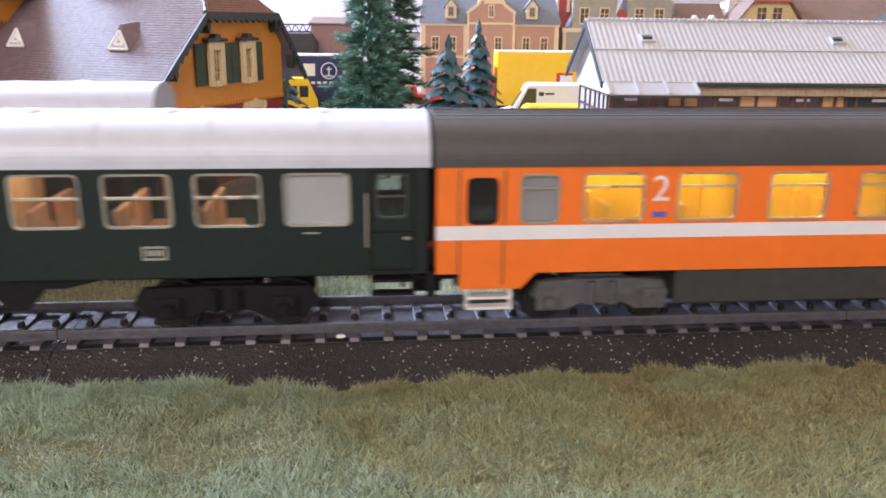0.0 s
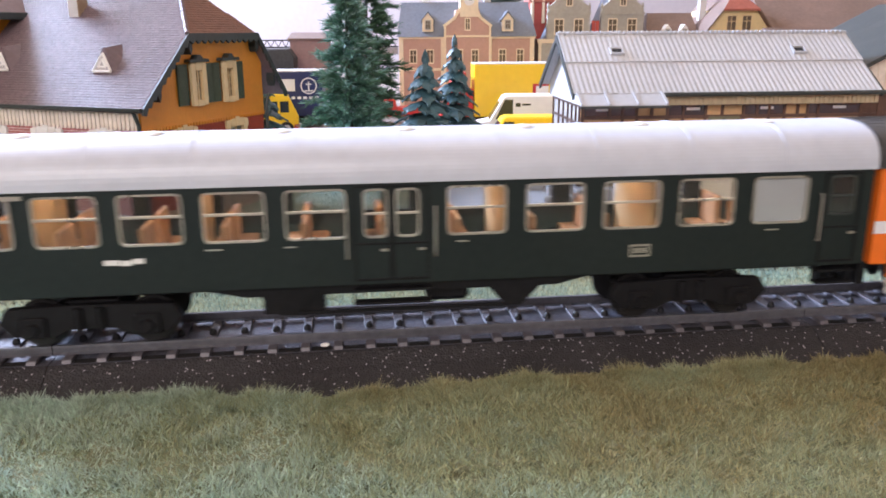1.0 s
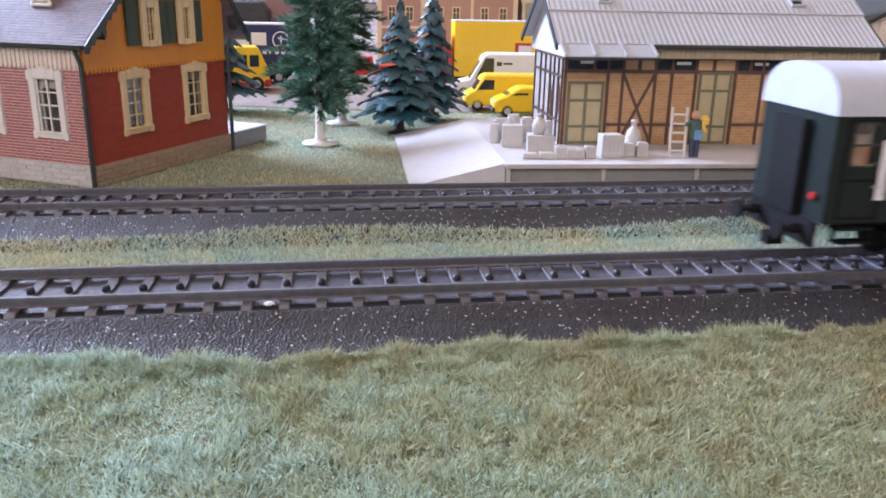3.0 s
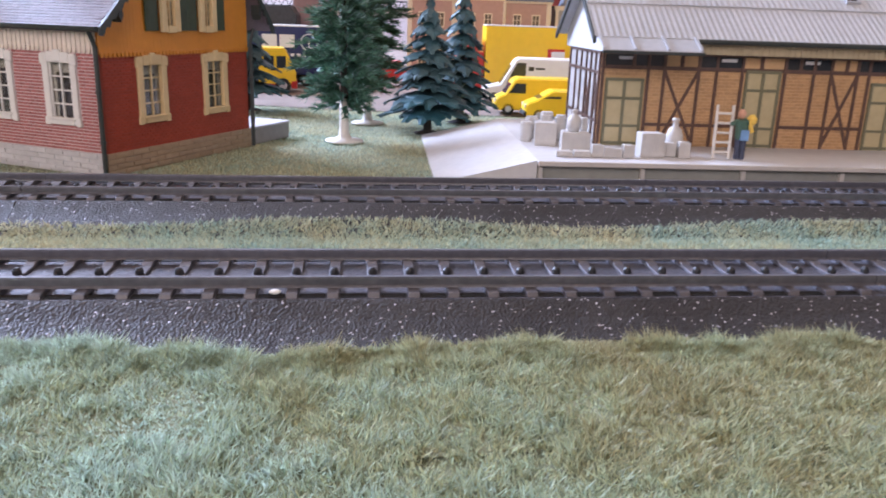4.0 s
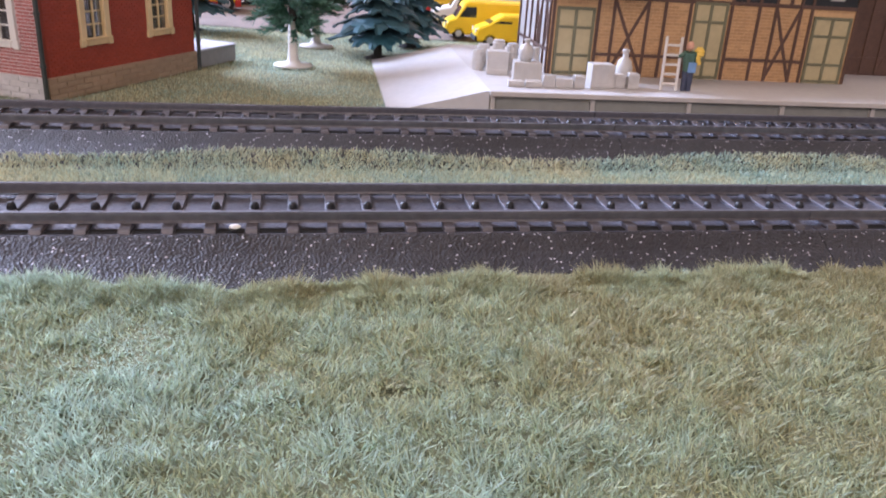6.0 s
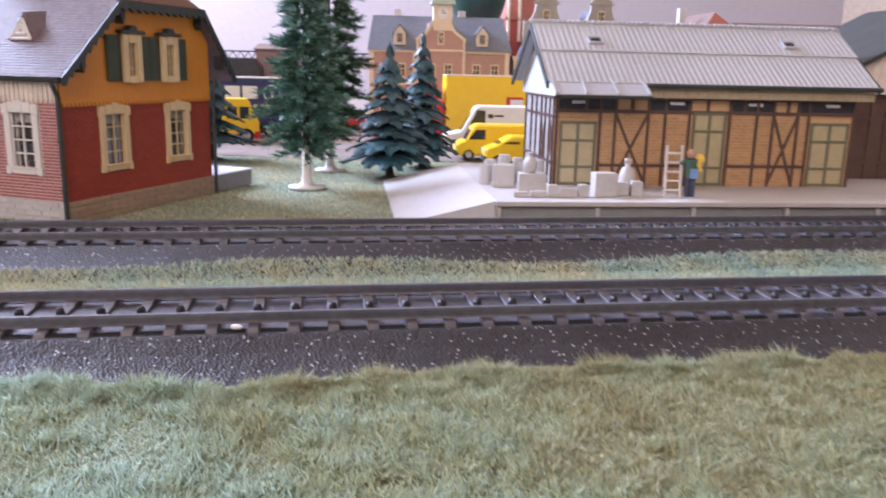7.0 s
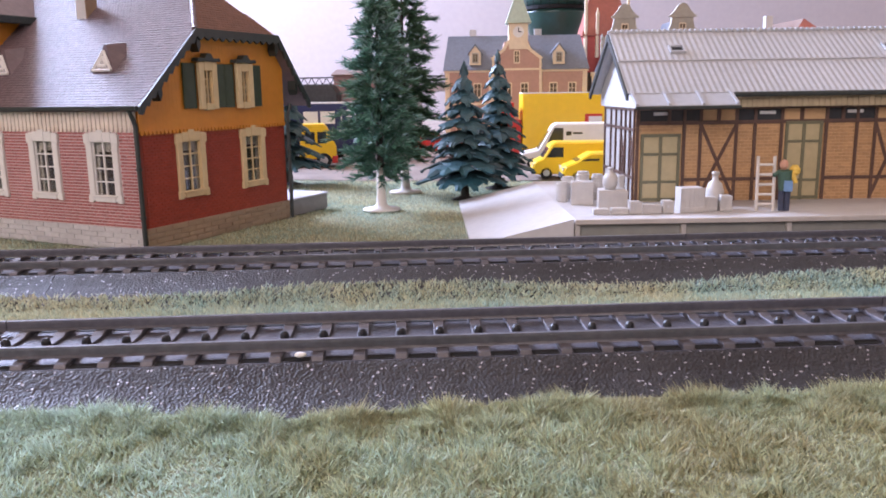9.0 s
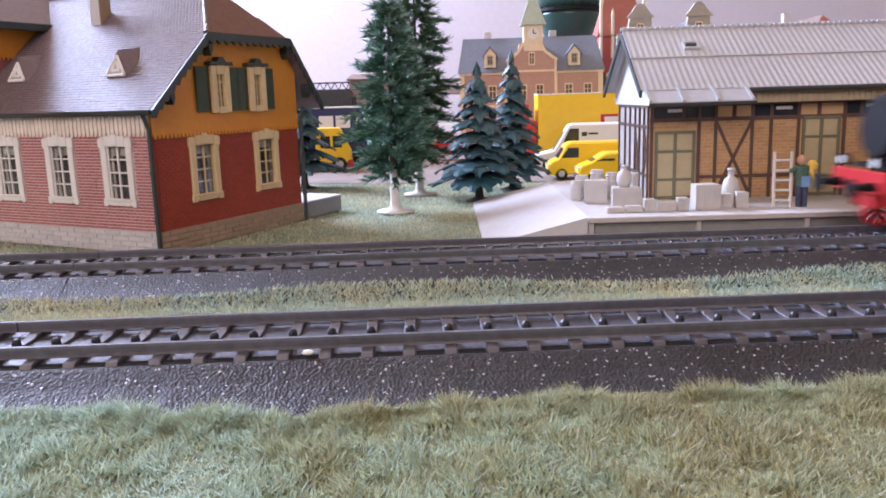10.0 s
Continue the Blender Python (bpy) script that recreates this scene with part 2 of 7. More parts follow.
# darkness of unlit rooms as a colour, for cards, screens and town panes
DARKIN = mat("unlit_room_dark", (0.10, 0.075, 0.05), 0.8, 0, 0.3, 120)
CURTAIN = mat("curtain_print", (0.70, 0.62, 0.48), 0.8, 0, 0.25, 220)
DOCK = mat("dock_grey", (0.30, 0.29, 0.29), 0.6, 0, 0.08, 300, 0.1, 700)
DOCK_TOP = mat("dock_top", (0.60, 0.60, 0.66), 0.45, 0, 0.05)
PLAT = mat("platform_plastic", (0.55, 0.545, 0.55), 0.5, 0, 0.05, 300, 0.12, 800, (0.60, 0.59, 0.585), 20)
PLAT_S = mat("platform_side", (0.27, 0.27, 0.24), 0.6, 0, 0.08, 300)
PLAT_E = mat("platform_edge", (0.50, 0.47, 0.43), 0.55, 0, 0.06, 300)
CORR = mat("corrugated_grey", (0.40, 0.41, 0.43), 0.4, 0, 0.06, 400, 0.08, 700, (0.44, 0.45, 0.47), 20)
TIMBER = mat("dark_timber", (0.095, 0.052, 0.036), 0.55, 0, 0.15, 500, 0.1, 800)
BRICK_T = mat("brick_tan", (0.44, 0.26, 0.12), 0.55, 0, 0.08, 500, 0.1, 900, (0.49, 0.30, 0.14), 40, island=0.10)
MORTAR_T = mat("mortar_tan", (0.55, 0.35, 0.17), 0.65, 0, 0.08)
INFILL = mat("shed_grey_infill", (0.40, 0.385, 0.36), 0.6, 0, 0.1, 300, 0.1, 700, (0.48, 0.46, 0.43), 40)
SHED_W = mat("shed_white_gable", (0.60, 0.60, 0.60), 0.5, 0, 0.04)
BEIGE = mat("fascia_beige", (0.42, 0.34, 0.21), 0.55, 0, 0.08, 400, 0.1, 800, island=0.06)
DOOR_G = mat("door_green_frame", (0.15, 0.145, 0.085), 0.5, 0, 0.1)
DOOR_P = mat("door_cream_panel", (0.43, 0.36, 0.20), 0.5, 0, 0.06)
UNPAINTED = mat("unpainted_grey_plastic", (0.52, 0.50, 0.47), 0.45, 0, 0.05, 300, 0.1, 700)
NEEDLE = mat("needle_green", (0.085, 0.22, 0.165), 0.6, 0, 0.2, 300, second=(0.075, 0.17, 0.10), patch=40, island=0.45)
# pale needle copy: the window's light on the tips, put into colour
NEEDLE_LIT = mat("needle_lit_tip", (0.23, 0.36, 0.35), 0.6, 0, 0.2, 300, second=(0.17, 0.28, 0.24), patch=40, island=0.4)
NEEDLE_D = mat("needle_dark_green", (0.045, 0.115, 0.065), 0.6, 0, 0.2, 300, second=(0.06, 0.125, 0.06), patch=40, island=0.3)
SPRUCE = mat("spruce_plastic", (0.046, 0.068, 0.068), 0.5, 0, 0.2, 300, 0.1, 600, (0.020, 0.105, 0.135), 11, island=0.22)
TRUNK_W = mat("pale_trunk_plastic", (0.66, 0.62, 0.56), 0.5, 0, 0.06, 300)
TRUNK_D = mat("dark_trunk", (0.03, 0.025, 0.02), 0.7)
YELLOW = mat("vehicle_yellow", (0.85, 0.55, 0.005), 0.32, 0, 0.03, 200)
WHITE_V = mat("vehicle_white", (0.75, 0.75, 0.74), 0.32, 0, 0.03, 200)
RED_V = mat("vehicle_red", (0.50, 0.025, 0.015), 0.35, 0, 0.04, 200)
NAVY = mat("vehicle_navy", (0.010, 0.020, 0.10), 0.35, 0, 0.05, 200)
GLASS_V = mat("vehicle_glazing", (0.03, 0.035, 0.04), 0.12)
TYRE = mat("tyre", (0.015, 0.015, 0.016), 0.75)
RIM = mat("rim_grey", (0.45, 0.45, 0.46), 0.4, 0.3)
PINK_W = mat("town_pink", (0.44, 0.27, 0.21), 0.65, 0, 0.06, 300, 0.1, 700)
CREAM_T = mat("town_cream_trim", (0.72, 0.60, 0.42), 0.6, 0, 0.05)
SLATE = mat("town_slate", (0.13, 0.15, 0.19), 0.55, 0, 0.1, 400, 0.2, 600, (0.16, 0.18, 0.22), 25)
GREY_W = mat("town_grey", (0.35, 0.33, 0.28), 0.65, 0, 0.08, 300, 0.1, 600)
RED_W = mat("town_red", (0.38, 0.06, 0.04), 0.6, 0, 0.1, 300)
YEL_W = mat("town_yellow", (0.66, 0.52, 0.26), 0.6, 0, 0.06, 300)
BROWN_R = mat("town_brown_roof", (0.15, 0.095, 0.07), 0.55, 0, 0.12, 300, 0.2, 600, (0.19, 0.12, 0.09), 25)
RED_R = mat("town_red_roof", (0.30, 0.09, 0.06), 0.55, 0, 0.12, 300, 0.2, 600)
COPPER = mat("copper_green", (0.40, 0.48, 0.38), 0.55, 0, 0.08)
TANK = mat("tank_green", (0.018, 0.06, 0.05), 0.3, 0, 0.1, 200, second=(0.022, 0.07, 0.06))
VIADUCT = mat("viaduct_grey", (0.32, 0.31, 0.30), 0.6, 0, 0.1, 300)
WALLPAINT = mat("room_wall_paint", (0.42, 0.36, 0.345), 0.9, 0, 0.02, 60, 0.1, 300)
# unseen ceiling and walls: brown and tan chosen to dim and warm the bounce
CEILPAINT = mat("ceiling_bounce_brown", (0.36, 0.27, 0.18), 0.9, 0, 0.02, 60, 0.1, 300)
TANWALL = mat("wall_bounce_tan", (0.34, 0.25, 0.17), 0.7, 0, 0.08, 60, 0.1, 300)
FLOORWOOD = mat("room_floor_wood", (0.25, 0.15, 0.08), 0.5, 0, 0.15, 40, 0.1, 300)
TABLE = mat("table_edge_wood", (0.40, 0.28, 0.16), 0.6, 0, 0.12, 80, 0.1, 300)
SKIN = mat("figure_paint", (0.55, 0.30, 0.2), 0.6)
FIG_A = mat("figure_green", (0.07, 0.14, 0.10), 0.6)
FIG_B = mat("figure_blue", (0.16, 0.30, 0.52), 0.6)
FIG_C = mat("figure_yellow", (0.75, 0.50, 0.08), 0.6)
FIG_D = mat("figure_dark", (0.05, 0.06, 0.10), 0.6)

# ---------- building helpers; all lengths in millimetres ----------
MM = 0.001
LAY = pose(0, 0, 0)


def bx(bm, x0, x1, y0, y1, z0, z1, mi=0):
    v = [bm.verts.new((x, y, z)) for z in (z0, z1) for y in (y0, y1) for x in (x0, x1)]
    for a, b, c, d in ((0, 2, 3, 1), (4, 5, 7, 6), (0, 1, 5, 4), (2, 6, 7, 3), (0, 4, 6, 2), (1, 3, 7, 5)):
        bm.faces.new((v[a], v[b], v[c], v[d])).material_index = mi


def solid(bm, lower, upper, mi=0):
    """A body between two rings of as many points each."""
    a, b = [bm.verts.new(p) for p in lower], [bm.verts.new(p) for p in upper]
    n = len(a)
    bm.faces.new(a[::-1]).material_index = mi
    bm.faces.new(b).material_index = mi
    for i in range(n):
        bm.faces.new((a[i], a[(i + 1) % n], b[(i + 1) % n], b[i])).material_index = mi


def prism(bm, pts, axis, a, b, mi=0):
    """The outline pts extruded along an axis from a to b; pts are (y, z), (x, z) or (x, y)."""
    def at(p, k):
        return {"x": (k, p[0], p[1]), "y": (p[0], k, p[1]), "z": (p[0], p[1], k)}[axis]
    solid(bm, [at(p, a) for p in pts], [at(p, b) for p in pts], mi)


def tube(bm, p0, p1, r0, r1=None, n=10, mi=0):
    p0, p1 = Vector(p0), Vector(p1)
    r1 = r0 if r1 is None else r1
    d = (p1 - p0).normalized()
    s = d.orthogonal().normalized()
    t = d.cross(s)
    ring = [(math.cos(2 * math.pi * k / n), math.sin(2 * math.pi * k / n)) for k in range(n)]
    solid(bm, [p0 + r0 * (c * s + w * t) for c, w in ring], [p1 + max(r1, 0.01) * (c * s + w * t) for c, w in ring], mi)


def lathe(bm, prof, n=20, cx=0, cy=0, mi=0):
    rings = [[bm.verts.new((cx + r * math.cos(2 * math.pi * k / n), cy + r * math.sin(2 * math.pi * k / n), z)) for k in range(n)] for r, z in prof]
    for a, b in zip(rings, rings[1:]):
        for k in range(n):
            bm.faces.new((a[k], a[(k + 1) % n], b[(k + 1) % n], b[k])).material_index = mi
    bm.faces.new(rings[0][::-1]).material_index = mi
    bm.faces.new(rings[-1]).material_index = mi


def part(name, bm, material, parent=None, label="", bevel=0.0, smooth=False, kind=""):
    """Links a bmesh as one mesh object under a thing or a part."""
    if not bevel:
        bmesh.ops.remove_doubles(bm, verts=bm.verts, dist=0.002)
    bmesh.ops.recalc_face_normals(bm, faces=bm.faces)
    if bevel:
        edges = [e for e in bm.edges if len(e.link_faces) == 2 and e.calc_face_angle(0) > 0.6]
        bmesh.ops.bevel(bm, geom=edges, offset=bevel, segments=1, affect="EDGES", clamp_overlap=True)
    for v in bm.verts:
        v.co *= MM
    me = bpy.data.meshes.new(name)
    bm.to_mesh(me)
    bm.free()
    for m in material if isinstance(material, (list, tuple)) else (material,):
        me.materials.append(m)
    if smooth:
        me.shade_smooth()
    ob = new(name, me)
    ob.parent = parent
    return tagged(ob, label, kind=kind)


def sheet(name, verts, faces, material, parent=None, label="", kind="", smooth=False):
    me = bpy.data.meshes.new(name)
    me.from_pydata([(x * MM, y * MM, z * MM) for x, y, z in verts], [], faces)
    me.materials.append(material)
    if smooth:
        me.shade_smooth()
    ob = new(name, me)
    ob.parent = parent
    return tagged(ob, label, kind=kind)


def thing(name, x, y, z, rz, label, category, group="", kind=""):
    ob = new(name)
    ob.empty_display_size = 0.01
    ob.matrix_basis = LAY @ pose(x * MM, y * MM, z * MM, 0, 0, rz)
    return tagged(ob, label, category, group, kind)


def again(ob, name, parent, m):
    """One more part on the same mesh."""
    o = bpy.data.objects.new(name, ob.data)
    scene.collection.objects.link(o)
    o.parent = parent
    o.matrix_basis = m
    return o


def box(name, material, parent, x0, x1, y0, y1, z0, z1, label="", bevel=0.0):
    bm = bmesh.new()
    bx(bm, x0, x1, y0, y1, z0, z1)
    return part(name, bm, material, parent, label, bevel)


def fit_size(ob, long, high, base):
    """Brings a kit's parts to its true length and its height over base."""
    m = Matrix.Translation((0, 0, base * MM)) @ Matrix.Diagonal((long, 1, high, 1)) @ Matrix.Translation((0, 0, -base * MM))
    for c in ob.children_recursive:
        c.data.transform(m)


def shift(x=0, y=0, z=0, rz=0):
    return pose(x * MM, y * MM, z * MM, 0, 0, rz)


def courses(name, material, parent, axis, level, out, a0, a1, z0, z1, w, h, gap, deep, holes=(), label=""):
    """Bricks or blocks in courses on a wall: proud by deep of the plane at level, which faces along out; holes are left free."""
    verts, faces = [], []
    rows = int((z1 - z0) / h)
    for r in range(rows):
        zz0, zz1 = z0 + r * h + gap / 2, z0 + (r + 1) * h - gap / 2
        a = a0 - (w / 2 if r % 2 else 0)
        while a < a1:
            b0, b1 = max(a, a0) + gap / 2, min(a + w, a1) - gap / 2
            a += w
            cuts = [(b0, b1)]
            for h0, h1, k0, k1 in holes:
                if zz1 > k0 and zz0 < k1:
                    cuts = [(p, q) for s, e in cuts for p, q in ((s, min(e, h0)), (max(s, h1), e)) if q - p > 0.25]
            for b0, b1 in cuts:
                if b1 - b0 < 0.3:
                    continue
                d = deep * random.uniform(0.8, 1.2)
                n = len(verts)
                for aa, zz in ((b0, zz0), (b1, zz0), (b1, zz1), (b0, zz1)):
                    verts.append((level, aa, zz) if axis == "x" else (aa, level, zz))
                for aa, zz in ((b0 + .1, zz0 + .08), (b1 - .1, zz0 + .08), (b1 - .1, zz1 - .08), (b0 + .1, zz1 - .08)):
                    verts.append((level + out * d, aa, zz) if axis == "x" else (aa, level + out * d, zz))
                faces += [(n + 4, n + 5, n + 6, n + 7)] + [(n + i, n + (i + 1) % 4, n + 4 + (i + 1) % 4, n + 4 + i) for i in range(4)]
    return sheet(name, verts, faces, material, parent, label, "stuff")


def tiles(name, material, parent, o, u, v, nu, nv, inside, label="", lift=0.5):
    """Overlapping tiles on a slope from o, along u and up v (the size of one tile), where inside(p) holds."""
    o, u, v = Vector(o), Vector(u), Vector(v)
    n = u.cross(v).normalized()
    if n.z < 0:
        n = -n
    verts, faces = [], []
    for j in range(nv):
        for i in range(nu):
            p = o + u * (i + (0.5 if j % 2 else 0)) + v * j
            if not inside(p + u * 0.5 + v * 0.5):
                continue
            k = len(verts)
            t = lift * random.uniform(0.85, 1.15)
            q = [p + n * t + v * 0.34 + u * 0.03, p + n * t - v * 0.12 + u * 0.36, p + n * t - v * 0.12 + u * 0.64, p + n * t + v * 0.34 + u * 0.97, p + u * 0.96 + v * 1.15 + n * 0.1, p + u * 0.04 + v * 1.15 + n * 0.1]
            verts += [tuple(a) for a in q] + [tuple(a - n * t) for a in q[:4]]
            faces += [tuple(range(k, k + 6)), (k, k + 6, k + 7, k + 1), (k + 1, k + 7, k + 8, k + 2), (k + 2, k + 8, k + 9, k + 3)]
    return sheet(name, verts, faces, material, parent, label, "stuff")


# ---------- the room round the layout ----------


def wall_with_opening(name, axis, level, thick, a0, a1, z0, z1, h0, h1, k0, k1):
    bm = bmesh.new()
    for p, q, r, s in ((a0, h0, z0, z1), (h1, a1, z0, z1), (h0, h1, z0, k0), (h0, h1, k1, z1)):
        if axis == "x":
            bx(bm, level, level + thick, p, q, r, s)
        else:
            bx(bm, p, q, level, level + thick, r, s)
    ob = part(name, bm, TANWALL, None, "unseen room wall, tan to warm the bounced light", kind="structure")
    return ob


wall_with_opening("wall_west", "x", -1700, 100, -1700, 2600, -750, 1750, 900, 2400, 850, 1650)
wall_with_opening("wall_south", "y", -1700, 100, -1600, 1900, -750, 1750, -1500, 100, 350, 1450)
tagged(box("wall_north", WALLPAINT, None, -1700, 2000, 2600, 2700, -750, 1750), "pale pinkish white plastered room wall", kind="structure")
tagged(box("wall_east", TANWALL, None, 1900, 2000, -1700, 2600, -750, 1750), "unseen room wall, tan to warm the bounced light", kind="structure")
tagged(box("ceiling", CEILPAINT, None, -1700, 2000, -1700, 2700, 1750, 1850), "unseen room ceiling, brown to warm the bounced light", kind="structure")
tagged(box("floor", FLOORWOOD, None, -1700, 2000, -1700, 2700, -850, -750), "brown wooden room floor", kind="structure")
# window_2 is an unseen opening added round the front fill
for nm, axis, level, a0, a1, k0, k1 in (("window_1", "x", -1680, 900, 2400, 850, 1650), ("window_2", "y", -1680, -1500, 100, 350, 1450)):
    win = thing(nm, 0, 0, 0, 0, "white framed room window", "window", kind="structure")
    mid = (a0 + a1) / 2
    for p, q, r, s in ((a0, a0 + 50, k0, k1), (a1 - 50, a1, k0, k1), (a0 + 50, a1 - 50, k0, k0 + 50), (a0 + 50, a1 - 50, k1 - 50, k1), (mid - 25, mid + 25, k0 + 50, k1 - 50)):
        if axis == "x":
            box("window_frame", WHITE_F, win, level, level + 40, p, q, r, s)
        else:
            box("window_frame", WHITE_F, win, p, q, level, level + 40, r, s)

# ---------- the layout's board and ground ----------
board = thing("layout_table", 0, 0, 0, 0, "wooden model railway table with painted ground", "table", kind="structure")
box("table_top", TABLE, board, -1100, 1300, -175, 1500, -30, -2.2)
for lx, ly in ((-1050, -140), (1250, -140), (-1050, 1450), (1250, 1450)):
    box("leg", TABLE, board, lx - 25, lx + 25, ly - 25, ly + 25, -750, -30)
gx, gy = np.linspace(-1100, 1300, 97), np.linspace(-175, 1500, 68)
gv = [(x, y, -0.8 + 0.5 * noise.noise((x * 0.02, y * 0.02, 0))) for y in gy for x in gx]
gf = [(j * 97 + i, j * 97 + i + 1, (j + 1) * 97 + i + 1, (j + 1) * 97 + i) for j in range(67) for i in range(96)]
sheet("ground", gv, gf, SOIL, None, "olive painted ground under the grass mat", "structure", True)

# grass fibres
rng = np.random.default_rng(7)
EDGE_X = [-400, -120, -75, -52, -40, -24, -20, -12, -5, 0, 6, 15, 25, 37, 49, 62, 72, 81, 99, 140, 500]
EDGE_Y = [-25.0, -24.4, -23.6, -23.0, -22.9, -23.7, -25.2, -26.4, -28.0, -28.6, -28.3, -27.2, -26.0, -25.2, -24.7, -24.8, -25.4, -25.8, -25.1, -25.3, -25.0]


def value_noise(x, y, cell, seed):
    """Smooth random field between 0 and 1 over the plane."""
    g = np.random.default_rng(seed).random((256, 256))
    u, v = x / cell + 1000, y / cell + 1000
    i, j = np.floor(u).astype(int), np.floor(v).astype(int)
    fu, fv = u - i, v - j
    fu, fv = fu * fu * (3 - 2 * fu), fv * fv * (3 - 2 * fv)
    a, b, c, d = g[i % 256, j % 256], g[(i + 1) % 256, j % 256], g[i % 256, (j + 1) % 256], g[(i + 1) % 256, (j + 1) % 256]
    return (a * (1 - fu) + b * fu) * (1 - fv) + (c * (1 - fu) + d * fu) * fv


def fibres(name, pts, heights, lean, width, material, label):
    n = len(pts)
    ang = rng.uniform(0, 2 * np.pi, n)
    tilt = rng.uniform(-2.2, 2.2, n) + 4 * np.pi * value_noise(pts[:, 0], pts[:, 1], 5.0, 21)
    w = width * rng.uniform(0.6, 1.3, n)
    dx, dy = np.cos(ang) * w / 2, np.sin(ang) * w / 2
    a = pts + np.stack([dx, dy, 0 * dx], 1)
    b = pts - np.stack([dx, dy, 0 * dx], 1)
    le = lean * rng.uniform(0.1, 1.0, n) * heights
    c = pts + np.stack([np.cos(tilt) * le, np.sin(tilt) * le, heights], 1)
    v = np.stack([a, b, c], 1).reshape(-1, 3) * MM
    me = bpy.data.meshes.new(name)
    me.vertices.add(3 * n)
    me.vertices.foreach_set("co", v.ravel())
    me.loops.add(3 * n)
    me.loops.foreach_set("vertex_index", np.arange(3 * n, dtype=np.int32))
    me.polygons.add(n)
    me.polygons.foreach_set("loop_start", np.arange(0, 3 * n, 3, dtype=np.int32))
    me.update(calc_edges=True)
    me.materials.append(material)
    return tagged(new(name, me), label, "grass", kind="stuff")


def bed_height(y, centre):
    """Height of a track bed's slope over the ground."""
    d = np.abs(y - centre)
    return np.interp(d, [13.5, 17, 20.5, 24, 28], [5.8, 3.6, 2.0, 0.8, -0.4])


def scatter(n, x0, x1, y0, y1):
    return rng.uniform(x0, x1, n), rng.uniform(y0, y1, n)


fx, fy = scatter(430000, -170, 300, -135, -16)
keep = fy < np.interp(fx, EDGE_X, EDGE_Y) + rng.normal(0, 0.45, len(fx))
fx, fy = fx[keep], fy[keep]
ex = rng.uniform(-170, 300, 90000)
ey = np.interp(ex, EDGE_X, EDGE_Y) - 6.5 * rng.uniform(0, 1, len(ex)) ** 1.6
fx, fy = np.concatenate([fx, ex]), np.concatenate([fy, ey])


def mat_height(d):
    """Height of the grass mat at a distance d from its edge by the track."""
    return np.interp(d, [0, 6, 32], [1.4, 1.1, 0.0])


fz = np.maximum(bed_height(fy, 0), mat_height(np.interp(fx, EDGE_X, EDGE_Y) - fy)) - 0.1
mat_x = np.linspace(-170, 300, 95)
mat_v, mat_f = [], []
for d in (-0.3, 0.3, 2, 6, 15, 32):
    drop = 1.6 if d < 0 else 0.15
    mat_v += [(float(x), float(np.interp(x, EDGE_X, EDGE_Y)) - d, float(mat_height(d)) - drop) for x in mat_x]
for row in range(5):
    mat_f += [(row * 95 + k, row * 95 + k + 1, row * 95 + 96 + k, row * 95 + 95 + k) for k in range(94)]
sheet("grass_backing", mat_v, mat_f, SOIL, None, "thin olive backing of the static grass mat", "structure")
fh = rng.uniform(0.6, 1.8, len(fx)) * (0.3 + 1.45 * value_noise(fx, fy, 3.6, 5)) * (1 + 0.2 * (fy > np.interp(fx, EDGE_X, EDGE_Y) - 3))
fibres("foreground_grass", np.stack([fx, fy, fz], 1), fh, 1.5, 0.36, GRASS, "olive static grass mat before the tracks, window blue in its colour")
mx, my = scatter(150000, -260, 420, 20, 59)
keep = (my > 21.5 + 2 * np.sin(mx * 0.05)) & (my < 57.5 + 2.2 * np.sin(mx * 0.045 + 1) + rng.normal(0, 0.6, len(mx)))
mx, my = mx[keep], my[keep]
fibres("strip_grass", np.stack([mx, my, np.maximum(bed_height(my, 0), bed_height(my, 77.6)) - 0.15], 1), rng.uniform(0.7, 1.7, len(mx)), 1.4, 0.5, GRASS_FAR, "strip of yellowish green static grass between the tracks")
# ---------- tracks ----------
PITCH = 180 / 24


